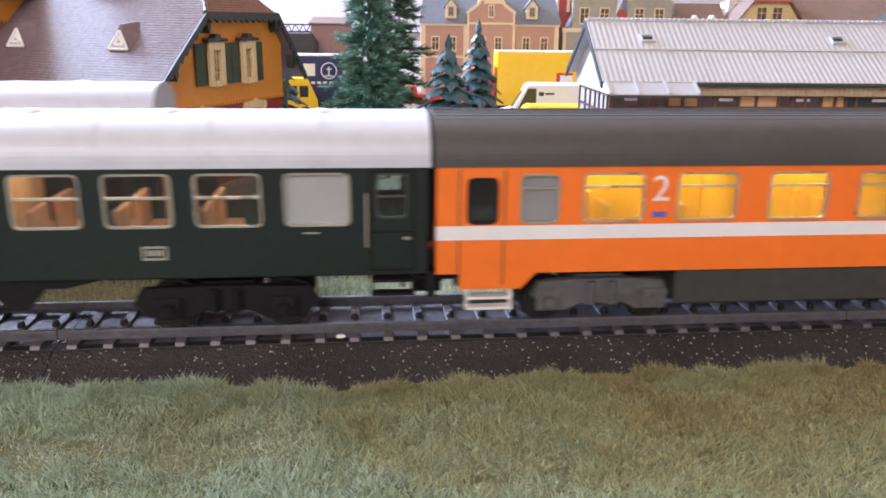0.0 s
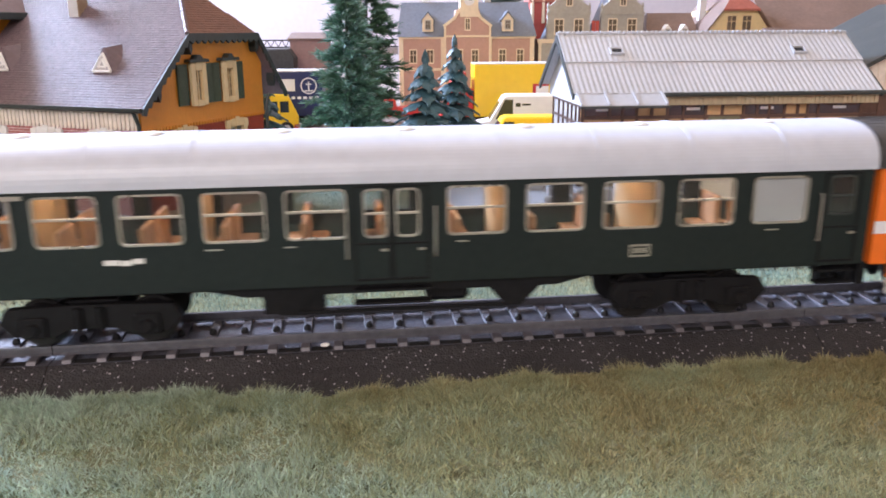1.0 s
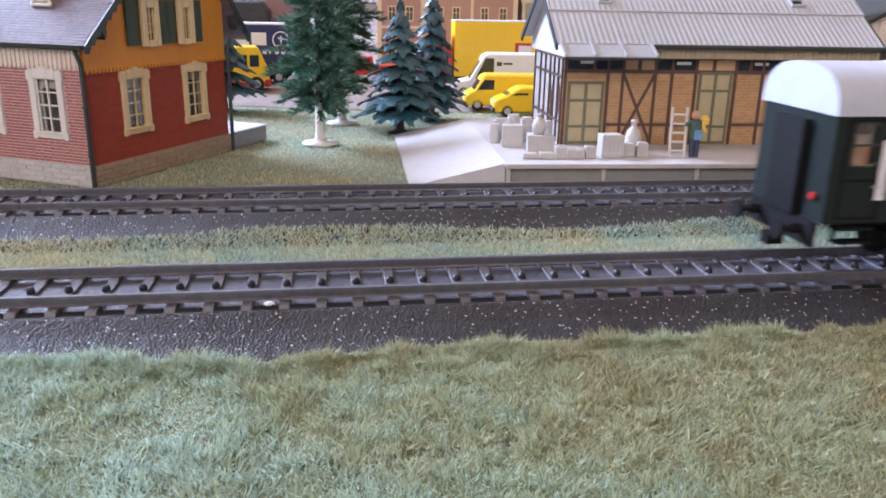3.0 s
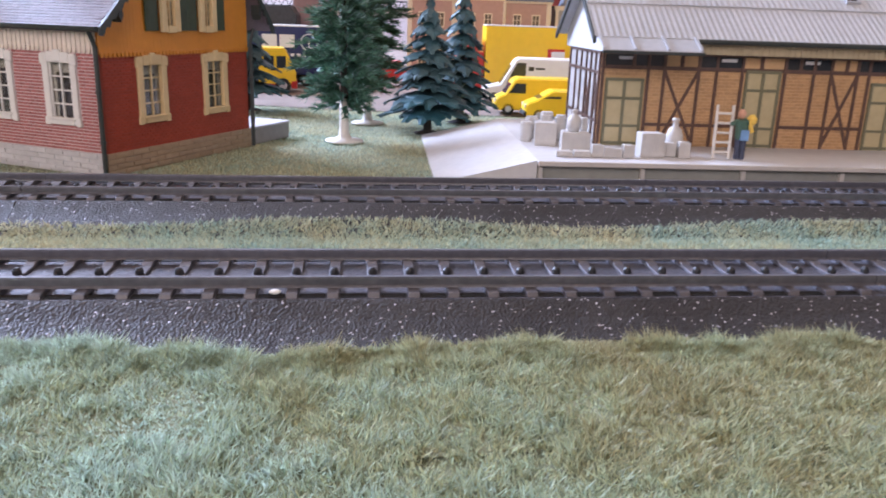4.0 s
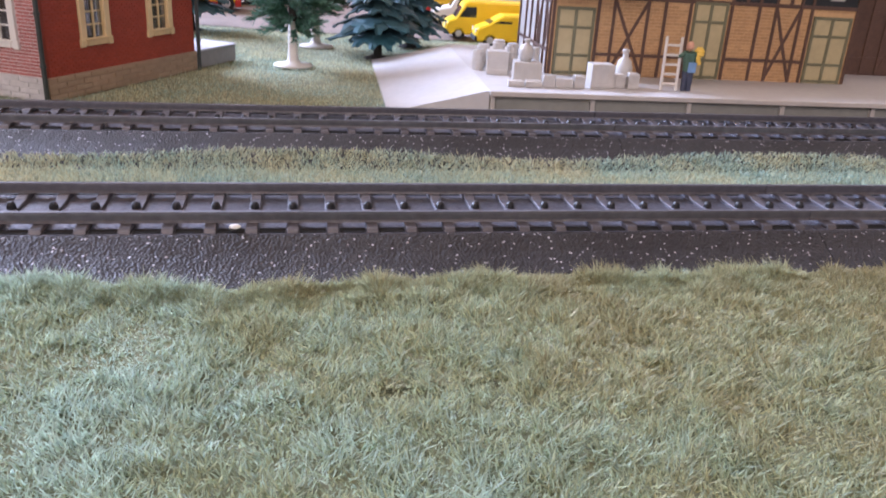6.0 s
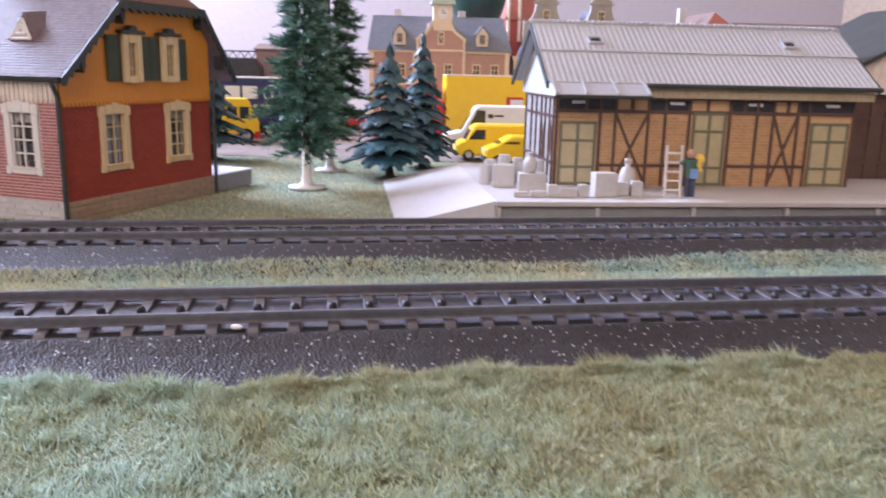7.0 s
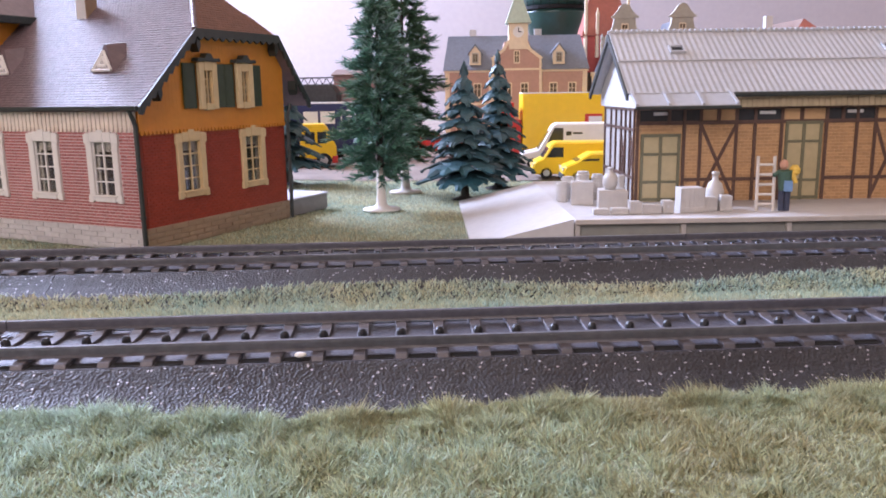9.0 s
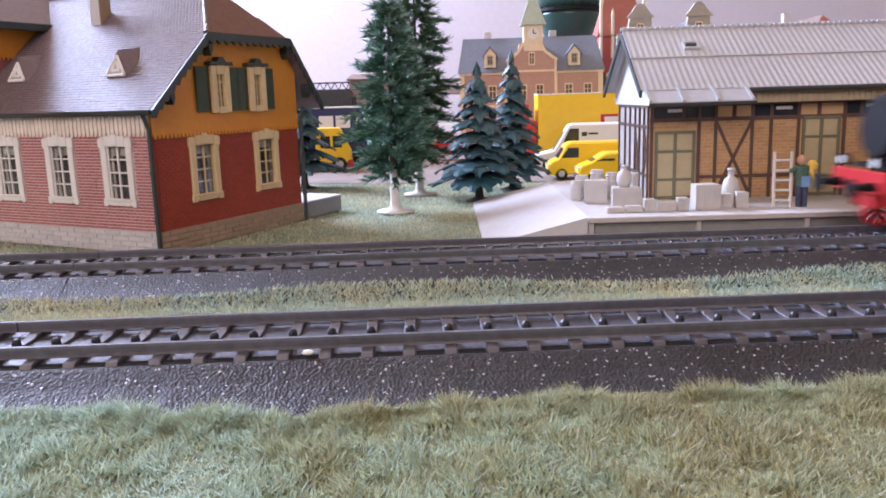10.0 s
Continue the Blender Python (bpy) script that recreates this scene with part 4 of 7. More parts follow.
def steam_engine():
    """Faces -x; the buffer beam's front at x = 0."""
    t = thing("steam_locomotive", 0, 0, 0, 0, "black steam locomotive with red frame and wheels", "locomotive")
    bm = bmesh.new()
    bx(bm, 0, 1.6, -15, 15, 21.5, 28.5)
    beam = part("buffer_beam", bm, RED_P, t, "red buffer beam", bevel=0.2)
    for y in (-9.5, 9.5):
        bm = bmesh.new()
        tube(bm, (0, y, 24), (-4, y, 24), 1.4, n=10)
        tube(bm, (-4, y, 24), (-7, y, 24), 0.9, n=8)
        tube(bm, (-7, y, 24), (-7.8, y, 24), 2.9, 2.6, 14)
        part("buffer", bm, BLACK, t)
        bm = bmesh.new()
        tube(bm, (1.5, y, 31), (-0.5, y, 31), 1.9, n=12)
        lamp = part("headlamp", bm, BLACK, t)
        bm = bmesh.new()
        tube(bm, (-0.5, y, 31), (-0.8, y, 31), 1.5, 1.3, 12)
        part("lens", bm, FROST, lamp, "pale lamp lens")
    bm = bmesh.new()
    bx(bm, 1.6, 120, -6, 6, 17, 27)
    part("main_frame", bm, RED_P, t, "red locomotive frame")
    bm = bmesh.new()
    prism(bm, [(-14.8, 28.5), (14.8, 28.5), (14.8, 29.6), (-14.8, 29.6)], "x", 6, 96)
    part("running_board", bm, BLACK, t)
    bm = bmesh.new()
    tube(bm, (6, 0, 41), (26, 0, 41), 10.4, 10.4, 24)
    tube(bm, (4.4, 0, 41), (6, 0, 41), 8.6, 9.8, 24)
    part("smokebox", bm, BLACK, t, smooth=False)
    bm = bmesh.new()
    tube(bm, (26, 0, 41.5), (86, 0, 41.5), 9.8, 9.8, 24)
    for x in (36, 50, 64, 78):
        tube(bm, (x, 0, 41.5), (x + 1, 0, 41.5), 10.1, 10.1, 24)
    part("boiler", bm, BLACK, t)
    bm = bmesh.new()
    lathe(bm, [(3.6, 50), (3.0, 52), (2.8, 58), (3.6, 59.5), (3.6, 60)], 16, 15, 0)
    part("chimney", bm, BLACK, t)
    for x in (38, 58):
        bm = bmesh.new()
        lathe(bm, [(5.0, 49.5), (4.8, 54), (3.0, 56.5), (0.6, 57)], 16, x, 0)
        part("dome", bm, BLACK, t)
    bm = bmesh.new()
    bx(bm, 86, 112, -14.5, 14.5, 29.6, 55)
    prism(bm, arch(15.4, 55, 5), "x", 84, 114)
    part("cab", bm, BLACK, t)
    for s in (-1, 1):
        box("cab_window", GLASS_V, t, 92, 102, *sorted((s * 14.5, s * 14.7)), 43, 52)
        bm = bmesh.new()
        tube(bm, (14, s * 10.5, 20), (30, s * 10.5, 20), 4.2, n=16)
        part("cylinder", bm, BLACK, t)
        for x, r in ((12, 5), (42, 9), (63, 9), (84, 9), (104, 5)):
            bm = bmesh.new()
            n = 22
            for k in range(n):
                a, b = 2 * math.pi * k / n, 2 * math.pi * (k + 1) / n
                y0, y1 = sorted((s * 7.6, s * 9.8))
                q = [(rr * math.cos(c), rr * math.sin(c)) for rr, c in ((r, a), (r, b), (r * 0.82, b), (r * 0.82, a))]
                prism(bm, q, "y", y0, y1)
            for k in range(10):
                a = 2 * math.pi * k / 10
                tube(bm, (0, s * 8.8, 0), (r * 0.86 * math.cos(a), s * 8.8, r * 0.86 * math.sin(a)), 0.5, n=5)
            tube(bm, (0, s * 7.8, 0), (0, s * 10.2, 0), r * 0.22, n=10)
            part("wheel", bm, RED_P, t, "red spoked wheel").matrix_basis = shift(x, 0, 9 + r)
        bm = bmesh.new()
        bx(bm, 40, 86, *sorted((s * 10.4, s * 11.2)), 17.2, 18.8)
        part("side_rod", bm, STEEL, t, "steel side rod")
    return t


# ---------- the house beside the line ----------


def house_window(parent, axis, level, out, a0, a1, z0, z1, frame_mat, back, cols=2, rows=4, fancy=True):
    """A framed window with glazing bars on a wall plane; out is the outward sign."""
    def b(bm, a, c, d0, d1, k0, k1):
        lo, hi = sorted((level + out * d0, level + out * d1))
        if axis == "x":
            bx(bm, lo, hi, a, c, k0, k1)
        else:
            bx(bm, a, c, lo, hi, k0, k1)
    w = 2.9
    bm = bmesh.new()
    b(bm, a0, a0 + w, -0.6, 1.1, z0, z1)
    b(bm, a1 - w, a1, -0.6, 1.1, z0, z1)
    b(bm, a0 + w, a1 - w, -0.6, 1.2, z0 - 0.3, z0 + 2.4)
    b(bm, a0 + w, a1 - w, -0.6, 1.2, z1 - 3.4, z1 + 0.5)
    if fancy:
        b(bm, a0 - 0.7, a0 + 2.6, 0, 1.3, z1 - 4, z1 - 0.4)
        b(bm, a1 - 2.6, a1 + 0.7, 0, 1.3, z1 - 4, z1 - 0.4)
        m = (a0 + a1) / 2
        b(bm, m - 1.6, m + 1.6, 0, 1.5, z1 - 3, z1 + 1.3)
        b(bm, a0 - 0.6, a0 + 1.8, 0, 1.3, z0 - 0.6, z0 + 2.4)
        b(bm, a1 - 1.8, a1 + 0.6, 0, 1.3, z0 - 0.6, z0 + 2.4)
        b(bm, a0 + 1.8, a1 - 1.8, 0, 1.7, z0 + 1.6, z0 + 2.5)
    win = part("window", bm, frame_mat, parent, bevel=0.22)
    i0, i1, j0, j1 = a0 + w, a1 - w, z0 + 2.4, z1 - 3.4
    bm = bmesh.new()
    for k in range(1, cols):
        c = i0 + (i1 - i0) * k / cols
        b(bm, c - 0.35, c + 0.35, -0.5, 0.1, j0, j1)
    for k in range(1, rows):
        c = j0 + (j1 - j0) * k / rows
        b(bm, i0, i1, -0.5, 0.05, c - 0.28, c + 0.28)
    for a, c in ((i0, i0 + 0.45), (i1 - 0.45, i1)):
        b(bm, a, c, -0.5, 0.1, j0, j1)
    part("glazing_grid", bm, frame_mat, win)
    bm = bmesh.new()
    b(bm, i0, i1, -0.75, -0.55, j0, j1)
    p = part("pane", bm, PANE, win)
    p.visible_shadow = False
    bm = bmesh.new()
    b(bm, i0 - 0.5, i1 + 0.5, -2.6, -2.2, j0 - 0.5, j1 + 0.5)
    part("room_card", bm, DARKIN, win, "added card, dark as the unlit room behind the pane")
    bm = bmesh.new()
    edge = (i1 - i0) * 0.22
    for p, q, r in ((i0 - 0.5, i0 + edge, j0), (i1 - edge * 0.6, i1 + 0.5, j0), (i0 + edge, i1 - edge * 0.6, j1 - (j1 - j0) * 0.16)):
        b(bm, p, q, -1.8, -1.4, r - 0.5, j1 + 0.5)
    part("curtain", bm, back, win, "printed curtain behind the pane")


house = thing("railway_house", HOUSE_X, HOUSE_Y, 0, HOUSE_TURN, "red brick railway house with ochre gable and mauve tiled roof", "house")
GW = 87.5
GABLE_WINS = [(17.9, 33.7, 17.6, 42.6), (56.0, 72.0, 17.6, 42.6)]
SIDE_WINS = [(10.6 + 32.0 * k, 27.0 + 32.0 * k, 17.8, 43.6) for k in range(3)]
# walls with openings for the windows
bm = bmesh.new()


def pierced(bm, axis, lo, hi, a0, a1, z0, z1, wins):
    a = a0
    for h0, h1, k0, k1 in [(w[0] + 1, w[1] - 1, w[2] + 1, w[3] - 1) for w in wins]:
        for p, q, r, s in ((a, h0, z0, z1), (h0, h1, z0, k0), (h0, h1, k1, z1)):
            bx(bm, *((lo, hi, p, q, r, s) if axis == "x" else (p, q, lo, hi, r, s)))
        a = h1
    bx(bm, *((lo, hi, a, a1, z0, z1) if axis == "x" else (a, a1, lo, hi, z0, z1)))


pierced(bm, "y", 0, 1.6, 0, GW, 0, 44, GABLE_WINS)
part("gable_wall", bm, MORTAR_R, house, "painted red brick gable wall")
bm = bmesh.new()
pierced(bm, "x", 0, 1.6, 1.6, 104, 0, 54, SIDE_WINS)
part("side_wall", bm, MORTAR, house, "brick side wall, window sheen in its colour")
bm = bmesh.new()
bx(bm, GW - 1.6, GW, 1.6, 190, 0, 54)
bx(bm, 1.6, GW - 1.6, 188.4, 190, 0, 54)
part("rear_wall", bm, BRICK_SHEEN, house)
# dark boards added inside, so the rooms look unlit
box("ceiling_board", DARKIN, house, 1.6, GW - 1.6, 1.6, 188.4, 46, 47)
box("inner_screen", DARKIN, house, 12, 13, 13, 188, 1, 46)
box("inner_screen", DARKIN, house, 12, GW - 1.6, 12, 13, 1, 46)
holes = [(a - 0.3, b + 0.3, c - 0.3, d + 0.3) for a, b, c, d in GABLE_WINS]
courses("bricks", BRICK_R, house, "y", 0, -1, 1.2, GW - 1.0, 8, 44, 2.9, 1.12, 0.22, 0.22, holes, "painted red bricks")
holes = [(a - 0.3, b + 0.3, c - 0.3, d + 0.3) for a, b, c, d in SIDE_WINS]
courses("bricks", BRICK_SHEEN, house, "x", 0, -1, 1.2, 104, 8, 45, 2.9, 1.2, 0.36, 0.24, holes, "bricks with sheen in their mauve colour, pale joints")
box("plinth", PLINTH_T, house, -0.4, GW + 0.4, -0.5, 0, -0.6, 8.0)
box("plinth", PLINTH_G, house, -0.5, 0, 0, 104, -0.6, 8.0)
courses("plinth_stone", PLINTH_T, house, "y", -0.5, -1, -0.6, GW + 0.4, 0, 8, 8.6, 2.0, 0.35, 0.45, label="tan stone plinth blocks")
courses("plinth_stone", PLINTH_G, house, "x", -0.5, -1, -0.6, 104, 0, 8, 8.6, 2.0, 0.35, 0.45, label="stone plinth blocks, side light in their grey colour")
# boarded upper gable
RZ, RX, KZ = 106.0, 54.0, 82.0
slope = (RZ - 53.0) / (RX + 4)
bm = bmesh.new()
prism(bm, [(0, 43.8), (GW, 43.8), (GW, 69), (77.4, KZ - 1.2), (27.4, KZ - 1.2), (0, 55.5)], "y", -0.5, 1.2)
part("gable_boarding", bm, OCHRE, house, "ochre boarded upper gable")
bm = bmesh.new()
for k in range(44):
    x = 0.9 + k * 1.99
    zt = min(KZ - 1.8, 54 + slope * x, 69 + 1.2 * (GW - x))
    bx(bm, x - 0.97, x + 0.97, -0.58, -0.5, 44.2, zt)
    prism(bm, [(x - 0.85, 44.4), (x + 0.85, 44.4), (x + 0.5, 43.0), (x, 42.6), (x - 0.5, 43.0)], "y", -1.1, -0.5)
part("gable_planks", bm, OCHRE, house, "scalloped ochre planks")
bm = bmesh.new()
for k in range(46):
    y = 1.5 + k * 2.25
    bx(bm, -0.75, 0, y - 0.95, y + 0.95, 45.6, 54)
    prism(bm, [(y - 0.95, 45.6), (y + 0.95, 45.6), (y + 0.5, 44.2), (y, 43.8), (y - 0.5, 44.2)], "x", -0.75, 0)
part("eave_planks", bm, BOARDS, house, "cream scalloped boards under the eave", bevel=0.12)
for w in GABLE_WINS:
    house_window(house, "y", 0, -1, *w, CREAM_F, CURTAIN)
# side frames use the whiter lit copy, gable frames the yellower one
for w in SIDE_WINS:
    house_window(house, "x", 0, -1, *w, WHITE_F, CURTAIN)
for a0, a1 in ((30.6, 41.0), (53.2, 63.6)):
    house_window(house, "y", -2.2, -1, a0, a1, 51.5, 70.0, CREAM_F, CURTAIN, 2, 4, False)
    bm = bmesh.new()
    m = (a0 + a1) / 2
    prism(bm, [(a0 - 1.6, 70.2), (a1 + 1.6, 70.2), (a1 + 1.0, 71.6), (m + 2.6, 71.4), (m + 1.2, 73.4), (m - 1.2, 73.4), (m - 2.6, 71.4), (a0 - 1.0, 71.6)], "y", -4.2, -0.6)
    part("window_crest", bm, TRIM_D, house, "carved dark window crest", bevel=0.2)
for a0, a1 in ((23.2, 30.0), (41.4, 47.0), (47.2, 52.6), (64.2, 70.6)):
    bm = bmesh.new()
    bx(bm, a0, a1, -1.7, -0.75, 52, 69.5)
    sh = part("shutter", bm, SHUTTER, house, "dark green shutter", bevel=0.15)
    bm = bmesh.new()
    for k in range(14):
        bx(bm, a0 + 0.7, a1 - 0.7, -1.95, -1.7, 53 + k * 1.14, 53.6 + k * 1.14)
    part("slats", bm, SHUTTER, sh)
# roof
E0, E1, R0, R1, K0, K1 = (-4, -5, 53), (-4, 190, 53), (RX, 19, RZ), (RX, 190, RZ), (27.7, -5, KZ), (79.0, -5, KZ)
F0, F1 = (GW + 14, -5, 53), (GW + 14, 190, 53)


def slab(bm, pts, t=1.4):
    solid(bm, [(x, y, z - t) for x, y, z in pts], pts)


bm = bmesh.new()
slab(bm, [E0, K0, R0, R1, E1])
front_roof = part("roof_slope", bm, TILE, house, "mauve tiled roof slope")
bm = bmesh.new()
slab(bm, [F0, F1, R1, R0, K1])
part("roof_slope", bm, TILE, house)
bm = bmesh.new()
slab(bm, [K0, K1, R0])
part("hip", bm, TILE_B, house, "brown tiled half hip")


def in_front(p):
    if p.x < -4.2 or p.x > RX or p.y > 189:
        return False
    lim = -5 if p.z < KZ else -5 + 24 * (p.z - KZ) / (RZ - KZ)
    return p.y > lim


d = Vector((RX + 4, 0, RZ - 53)).normalized()
tiles("roof_tiles", TILE, front_roof, (-4, -5, 53.0), (0, 1.75, 0), tuple(d * 1.45), 112, 55, in_front, "mauve plastic beaver-tail tiles", 0.38)
hd = Vector((0, 24, RZ - KZ)).normalized()


def in_hip(p):
    f = (p.z - KZ) / (RZ - KZ)
    return 0 <= f <= 1 and 27.7 + 26.3 * f < p.x < 79.0 - 25.0 * f


tiles("roof_tiles", TILE_B, house, (20, -5, KZ), (1.75, 0, 0), tuple(hd * 1.45), 36, 25, in_hip, "brown plastic tiles", 0.38)
bm = bmesh.new()
for k in range(13):
    a, b = Vector(K0).lerp(Vector(R0), k / 13), Vector(K0).lerp(Vector(R0), (k + 1.2) / 13)
    tube(bm, a + Vector((0, 0, 0.3)), b + Vector((0, 0, 0.3)), 1.1, 0.9, 8)
for k in range(67):
    tube(bm, (RX, 19 + k * 2.5, RZ + 0.2), (RX, 21.9 + k * 2.5, RZ + 0.2), 1.25, 1.0, 8)
part("ridge_tiles", bm, TILE, house)
# barge boards with scallops, gutter and pipes
bm = bmesh.new()
for p, q in ((E0, K0), (K0, K1), (K1, F0)):
    p, q = Vector(p), Vector(q)
    n = max(3, round((q - p).length / 4.4))
    for k in range(n):
        a, b = p.lerp(q, k / n), p.lerp(q, (k + 1) / n)
        m = (a + b) / 2
        prism(bm, [(a.x, a.z + 0.5), (b.x, b.z + 0.5), (b.x, b.z - 2.4), (m.x, m.z - 4.0), (a.x, a.z - 2.4)], "y", -6.0, -4.9)
part("barge_board", bm, TRIM_D, house, "dark green scalloped barge board")
for x, z in ((7.5, 58.5), (29.5, 77), (78.5, 77), (92, 60)):
    bk = bmesh.new()
    prism(bk, [(x - 0.8, z + 3), (x + 0.8, z + 3), (x + 1.1, z - 1), (x, z - 3.4), (x - 1.1, z - 1)], "y", -4.9, -0.8)
    part("bracket", bk, TRIM_D, house, "dark carved roof bracket")
bm = bmesh.new()
prism(bm, [(-5.8, 53.6), (-4.0, 53.6), (-4.0, 52.2), (-5.2, 52.0), (-5.8, 52.6)], "y", -5, 104)
part("gutter", bm, TRIM_D, house, "dark gutter")
for x, y in ((-1.6, -0.4), (GW + 1.2, -1.4)):
    bm = bmesh.new()
    tube(bm, (x, y, -0.5), (x, y, 47), 0.85, n=8)
    tube(bm, (x, y, 46.6), (x - (2.6 if x < 5 else -2.6), y, 52.6), 0.8, n=8)
    for z in (12, 30):
        tube(bm, (x, y, z), (x, y, z + 1.2), 1.1, n=8)
    part("downpipe", bm, TRIM_D, house, "dark downpipe at the corner")
# small roof dormers
for y in (27, 86):
    x0 = 10.5
    z0 = 53 + slope * (x0 + 4)
    bm = bmesh.new()
    # a steep little gable whose back runs out into the slope
    solid(bm, [(x0, y - 6.8, z0), (x0 + 6.5, y - 6.0, z0 + 6.5 * slope), (x0 + 13, y - 0.6, z0 + 13 * slope), (x0 + 2.5, y - 0.5, z0 + 10.6)],
          [(x0, y + 6.8, z0), (x0 + 6.5, y + 6.0, z0 + 6.5 * slope), (x0 + 13, y + 0.6, z0 + 13 * slope), (x0 + 2.5, y + 0.5, z0 + 10.6)])
    dm = part("roof_dormer", bm, TILE, house, "small triangular roof dormer")
    bm = bmesh.new()
    for p, q in (((y - 4.9, z0 + 0.8), (y + 4.9, z0 + 0.8)), ((y - 4.9, z0 + 0.8), (y, z0 + 8.2)), ((y + 4.9, z0 + 0.8), (y, z0 + 8.2)), ((y - 2.2, z0 + 2.6), (y + 2.2, z0 + 2.6)), ((y - 2.2, z0 + 2.6), (y, z0 + 6.0)), ((y + 2.2, z0 + 2.6), (y, z0 + 6.0))):
        tube(bm, (x0 - 0.5 + 0.22 * (p[1] - z0), *p), (x0 - 0.5 + 0.22 * (q[1] - z0), *q), 0.62, n=6)
    part("dormer_window", bm, WHITE_F, dm, "white triangular dormer window")
    bm = bmesh.new()
    solid(bm, [(x0 - 0.4, y - 4.2, z0 + 0.6), (x0 - 0.4, y + 4.2, z0 + 0.6), (x0 + 1.1, y, z0 + 7.4)], [(x0 - 0.1, y - 4.2, z0 + 0.6), (x0 - 0.1, y + 4.2, z0 + 0.6), (x0 + 1.4, y, z0 + 7.4)])
    part("dormer_pane", bm, GREYPANE, dm)
bm = bmesh.new()
bx(bm, 36, 42, 62, 68, 86, 118)
ch = part("chimney", bm, SHED_W, house, "white chimney", bevel=0.3)
box("chimney_cap", PLINTH_T, ch, 35.2, 42.8, 61.2, 68.8, 118, 120, bevel=0.3)
# tan sheet colours the chimney's gable-ward face as shaded
box("chimney_side", PLINTH_T, ch, 36, 42, 61.6, 62, 86, 118, "chimney side, shade in its tan colour")
# taller wing
bm = bmesh.new()
bx(bm, -0.8, GW + 0.8, 104, 176, -0.6, 78)
part("wing_wall", bm, BRICK_SHEEN, house, "brick wing in the mauve sheen colour")
bm = bmesh.new()
bx(bm, -1.2, GW + 1.2, 103.6, 176.4, 78, 94)
for k in range(44):
    prism(bm, [(2 * k - 0.7, 78), (2 * k + 0.9, 78), (2 * k + 0.1, 76.4)], "y", 103.2, 103.6)
part("wing_boarding", bm, OCHRE, house, "ochre boarded wing")
bm = bmesh.new()
slab(bm, [(-8, 97, 92), (GW + 8, 97, 92), (GW + 8, 140, 124), (-8, 140, 124)])
slab(bm, [(-8, 183, 92), (-8, 140, 124), (GW + 8, 140, 124), (GW + 8, 183, 92)])
part("wing_roof", bm, TILE, house, "mauve tiled wing roof")
# added dark strip stands in for the dark underside of the wing roof
box("wing_gutter", TRIM_D, house, -8.2, GW + 8.2, 95.4, 96.9, 89.0, 92.4, "dark strip added for the wing eave's dark underside", bevel=0.3)
# loading dock behind the gable
dock = thing("loading_dock", HOUSE_X, HOUSE_Y, 0, HOUSE_TURN, "low grey plastic loading dock beside the house", "loading dock")
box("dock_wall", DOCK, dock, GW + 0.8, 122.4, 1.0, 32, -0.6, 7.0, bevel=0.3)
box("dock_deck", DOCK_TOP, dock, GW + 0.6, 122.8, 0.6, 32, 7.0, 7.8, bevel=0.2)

# ---------- platform and goods shed ----------
PLX, PLY, PLR = 72.7, 125.5, 2.0
plat = thing("goods_platform", PLX, PLY, 0, PLR, "long grey plastic platform with a loading ramp", "platform")
bm = bmesh.new()
solid(bm, [(-37, 7, -0.8), (0, 1, -0.8), (0, 122, -0.8), (-38, 132, -0.8)], [(-37, 7, 0.6), (0, 1, 11), (0, 122, 11), (-38, 132, 0.6)])
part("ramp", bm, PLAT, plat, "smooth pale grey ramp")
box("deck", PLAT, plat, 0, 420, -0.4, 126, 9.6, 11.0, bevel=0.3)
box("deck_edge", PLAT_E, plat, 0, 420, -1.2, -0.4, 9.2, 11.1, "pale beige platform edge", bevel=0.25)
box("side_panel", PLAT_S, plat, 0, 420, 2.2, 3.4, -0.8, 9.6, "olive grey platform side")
rp = box("side_rib", PLAT_E, plat, 0.4, 2.2, 0.4, 2.2, -0.8, 9.6, bevel=0.2)
for k in range(1, 11):
    again(rp, "side_rib", plat, shift(k * 38.5))

shed = thing("goods_shed", PLX, PLY, 0, PLR, "half-timbered goods shed with corrugated grey roof", "shed")
SX0, SX1, SY0, SY1 = 29.5, 155.6, 44.0, 102.0
DOORS = [(31.5, 46.5, 11, 36.4), (86.0, 100.0, 11, 40.5), (136.5, 153.0, 11, 37.0)]
bm = bmesh.new()
bx(bm, SX0, SX1, SY0, SY0 + 2, 11, 51)
part("front_wall", bm, MORTAR_T, shed, "tan brick infill wall")
holes = [(a - 0.5, b + 0.5, c, d + 0.5) for a, b, c, d in DOORS]
courses("bricks", BRICK_T, shed, "y", SY0, -1, SX0 + 1, SX1 - 1, 11, 40.4, 3.0, 1.25, 0.2, 0.2, holes, "tan bricks between the timbers")
bm = bmesh.new()
bx(bm, SX1 - 2, SX1, SY0 + 2, SY1, 11, 51)
bx(bm, SX0 + 2, SX1 - 2, SY1 - 2, SY1, 11, 51)
part("rear_wall", bm, BRICK_T, shed)
bm = bmesh.new()
bx(bm, SX0, SX0 + 2, SY0 + 2, SY1, 11, 46)
part("end_wall", bm, INFILL, shed, "pale infill end wall")
bm = bmesh.new()
RIDGE_Y, RIDGE_Z, EAVE_Y, EAVE_Z = 72.0, 74.6, 34.0, 51.5
prism(bm, [(SY0 - 6, 46), (SY1 + 6, 46), (SY1 + 6, 52.5), (RIDGE_Y, RIDGE_Z - 2.5), (SY0 - 6, 52.5)], "x", SX0 - 1.0, SX0 + 1)
part("end_gable", bm, SHED_W, shed, "plain white shed gable")
bm = bmesh.new()
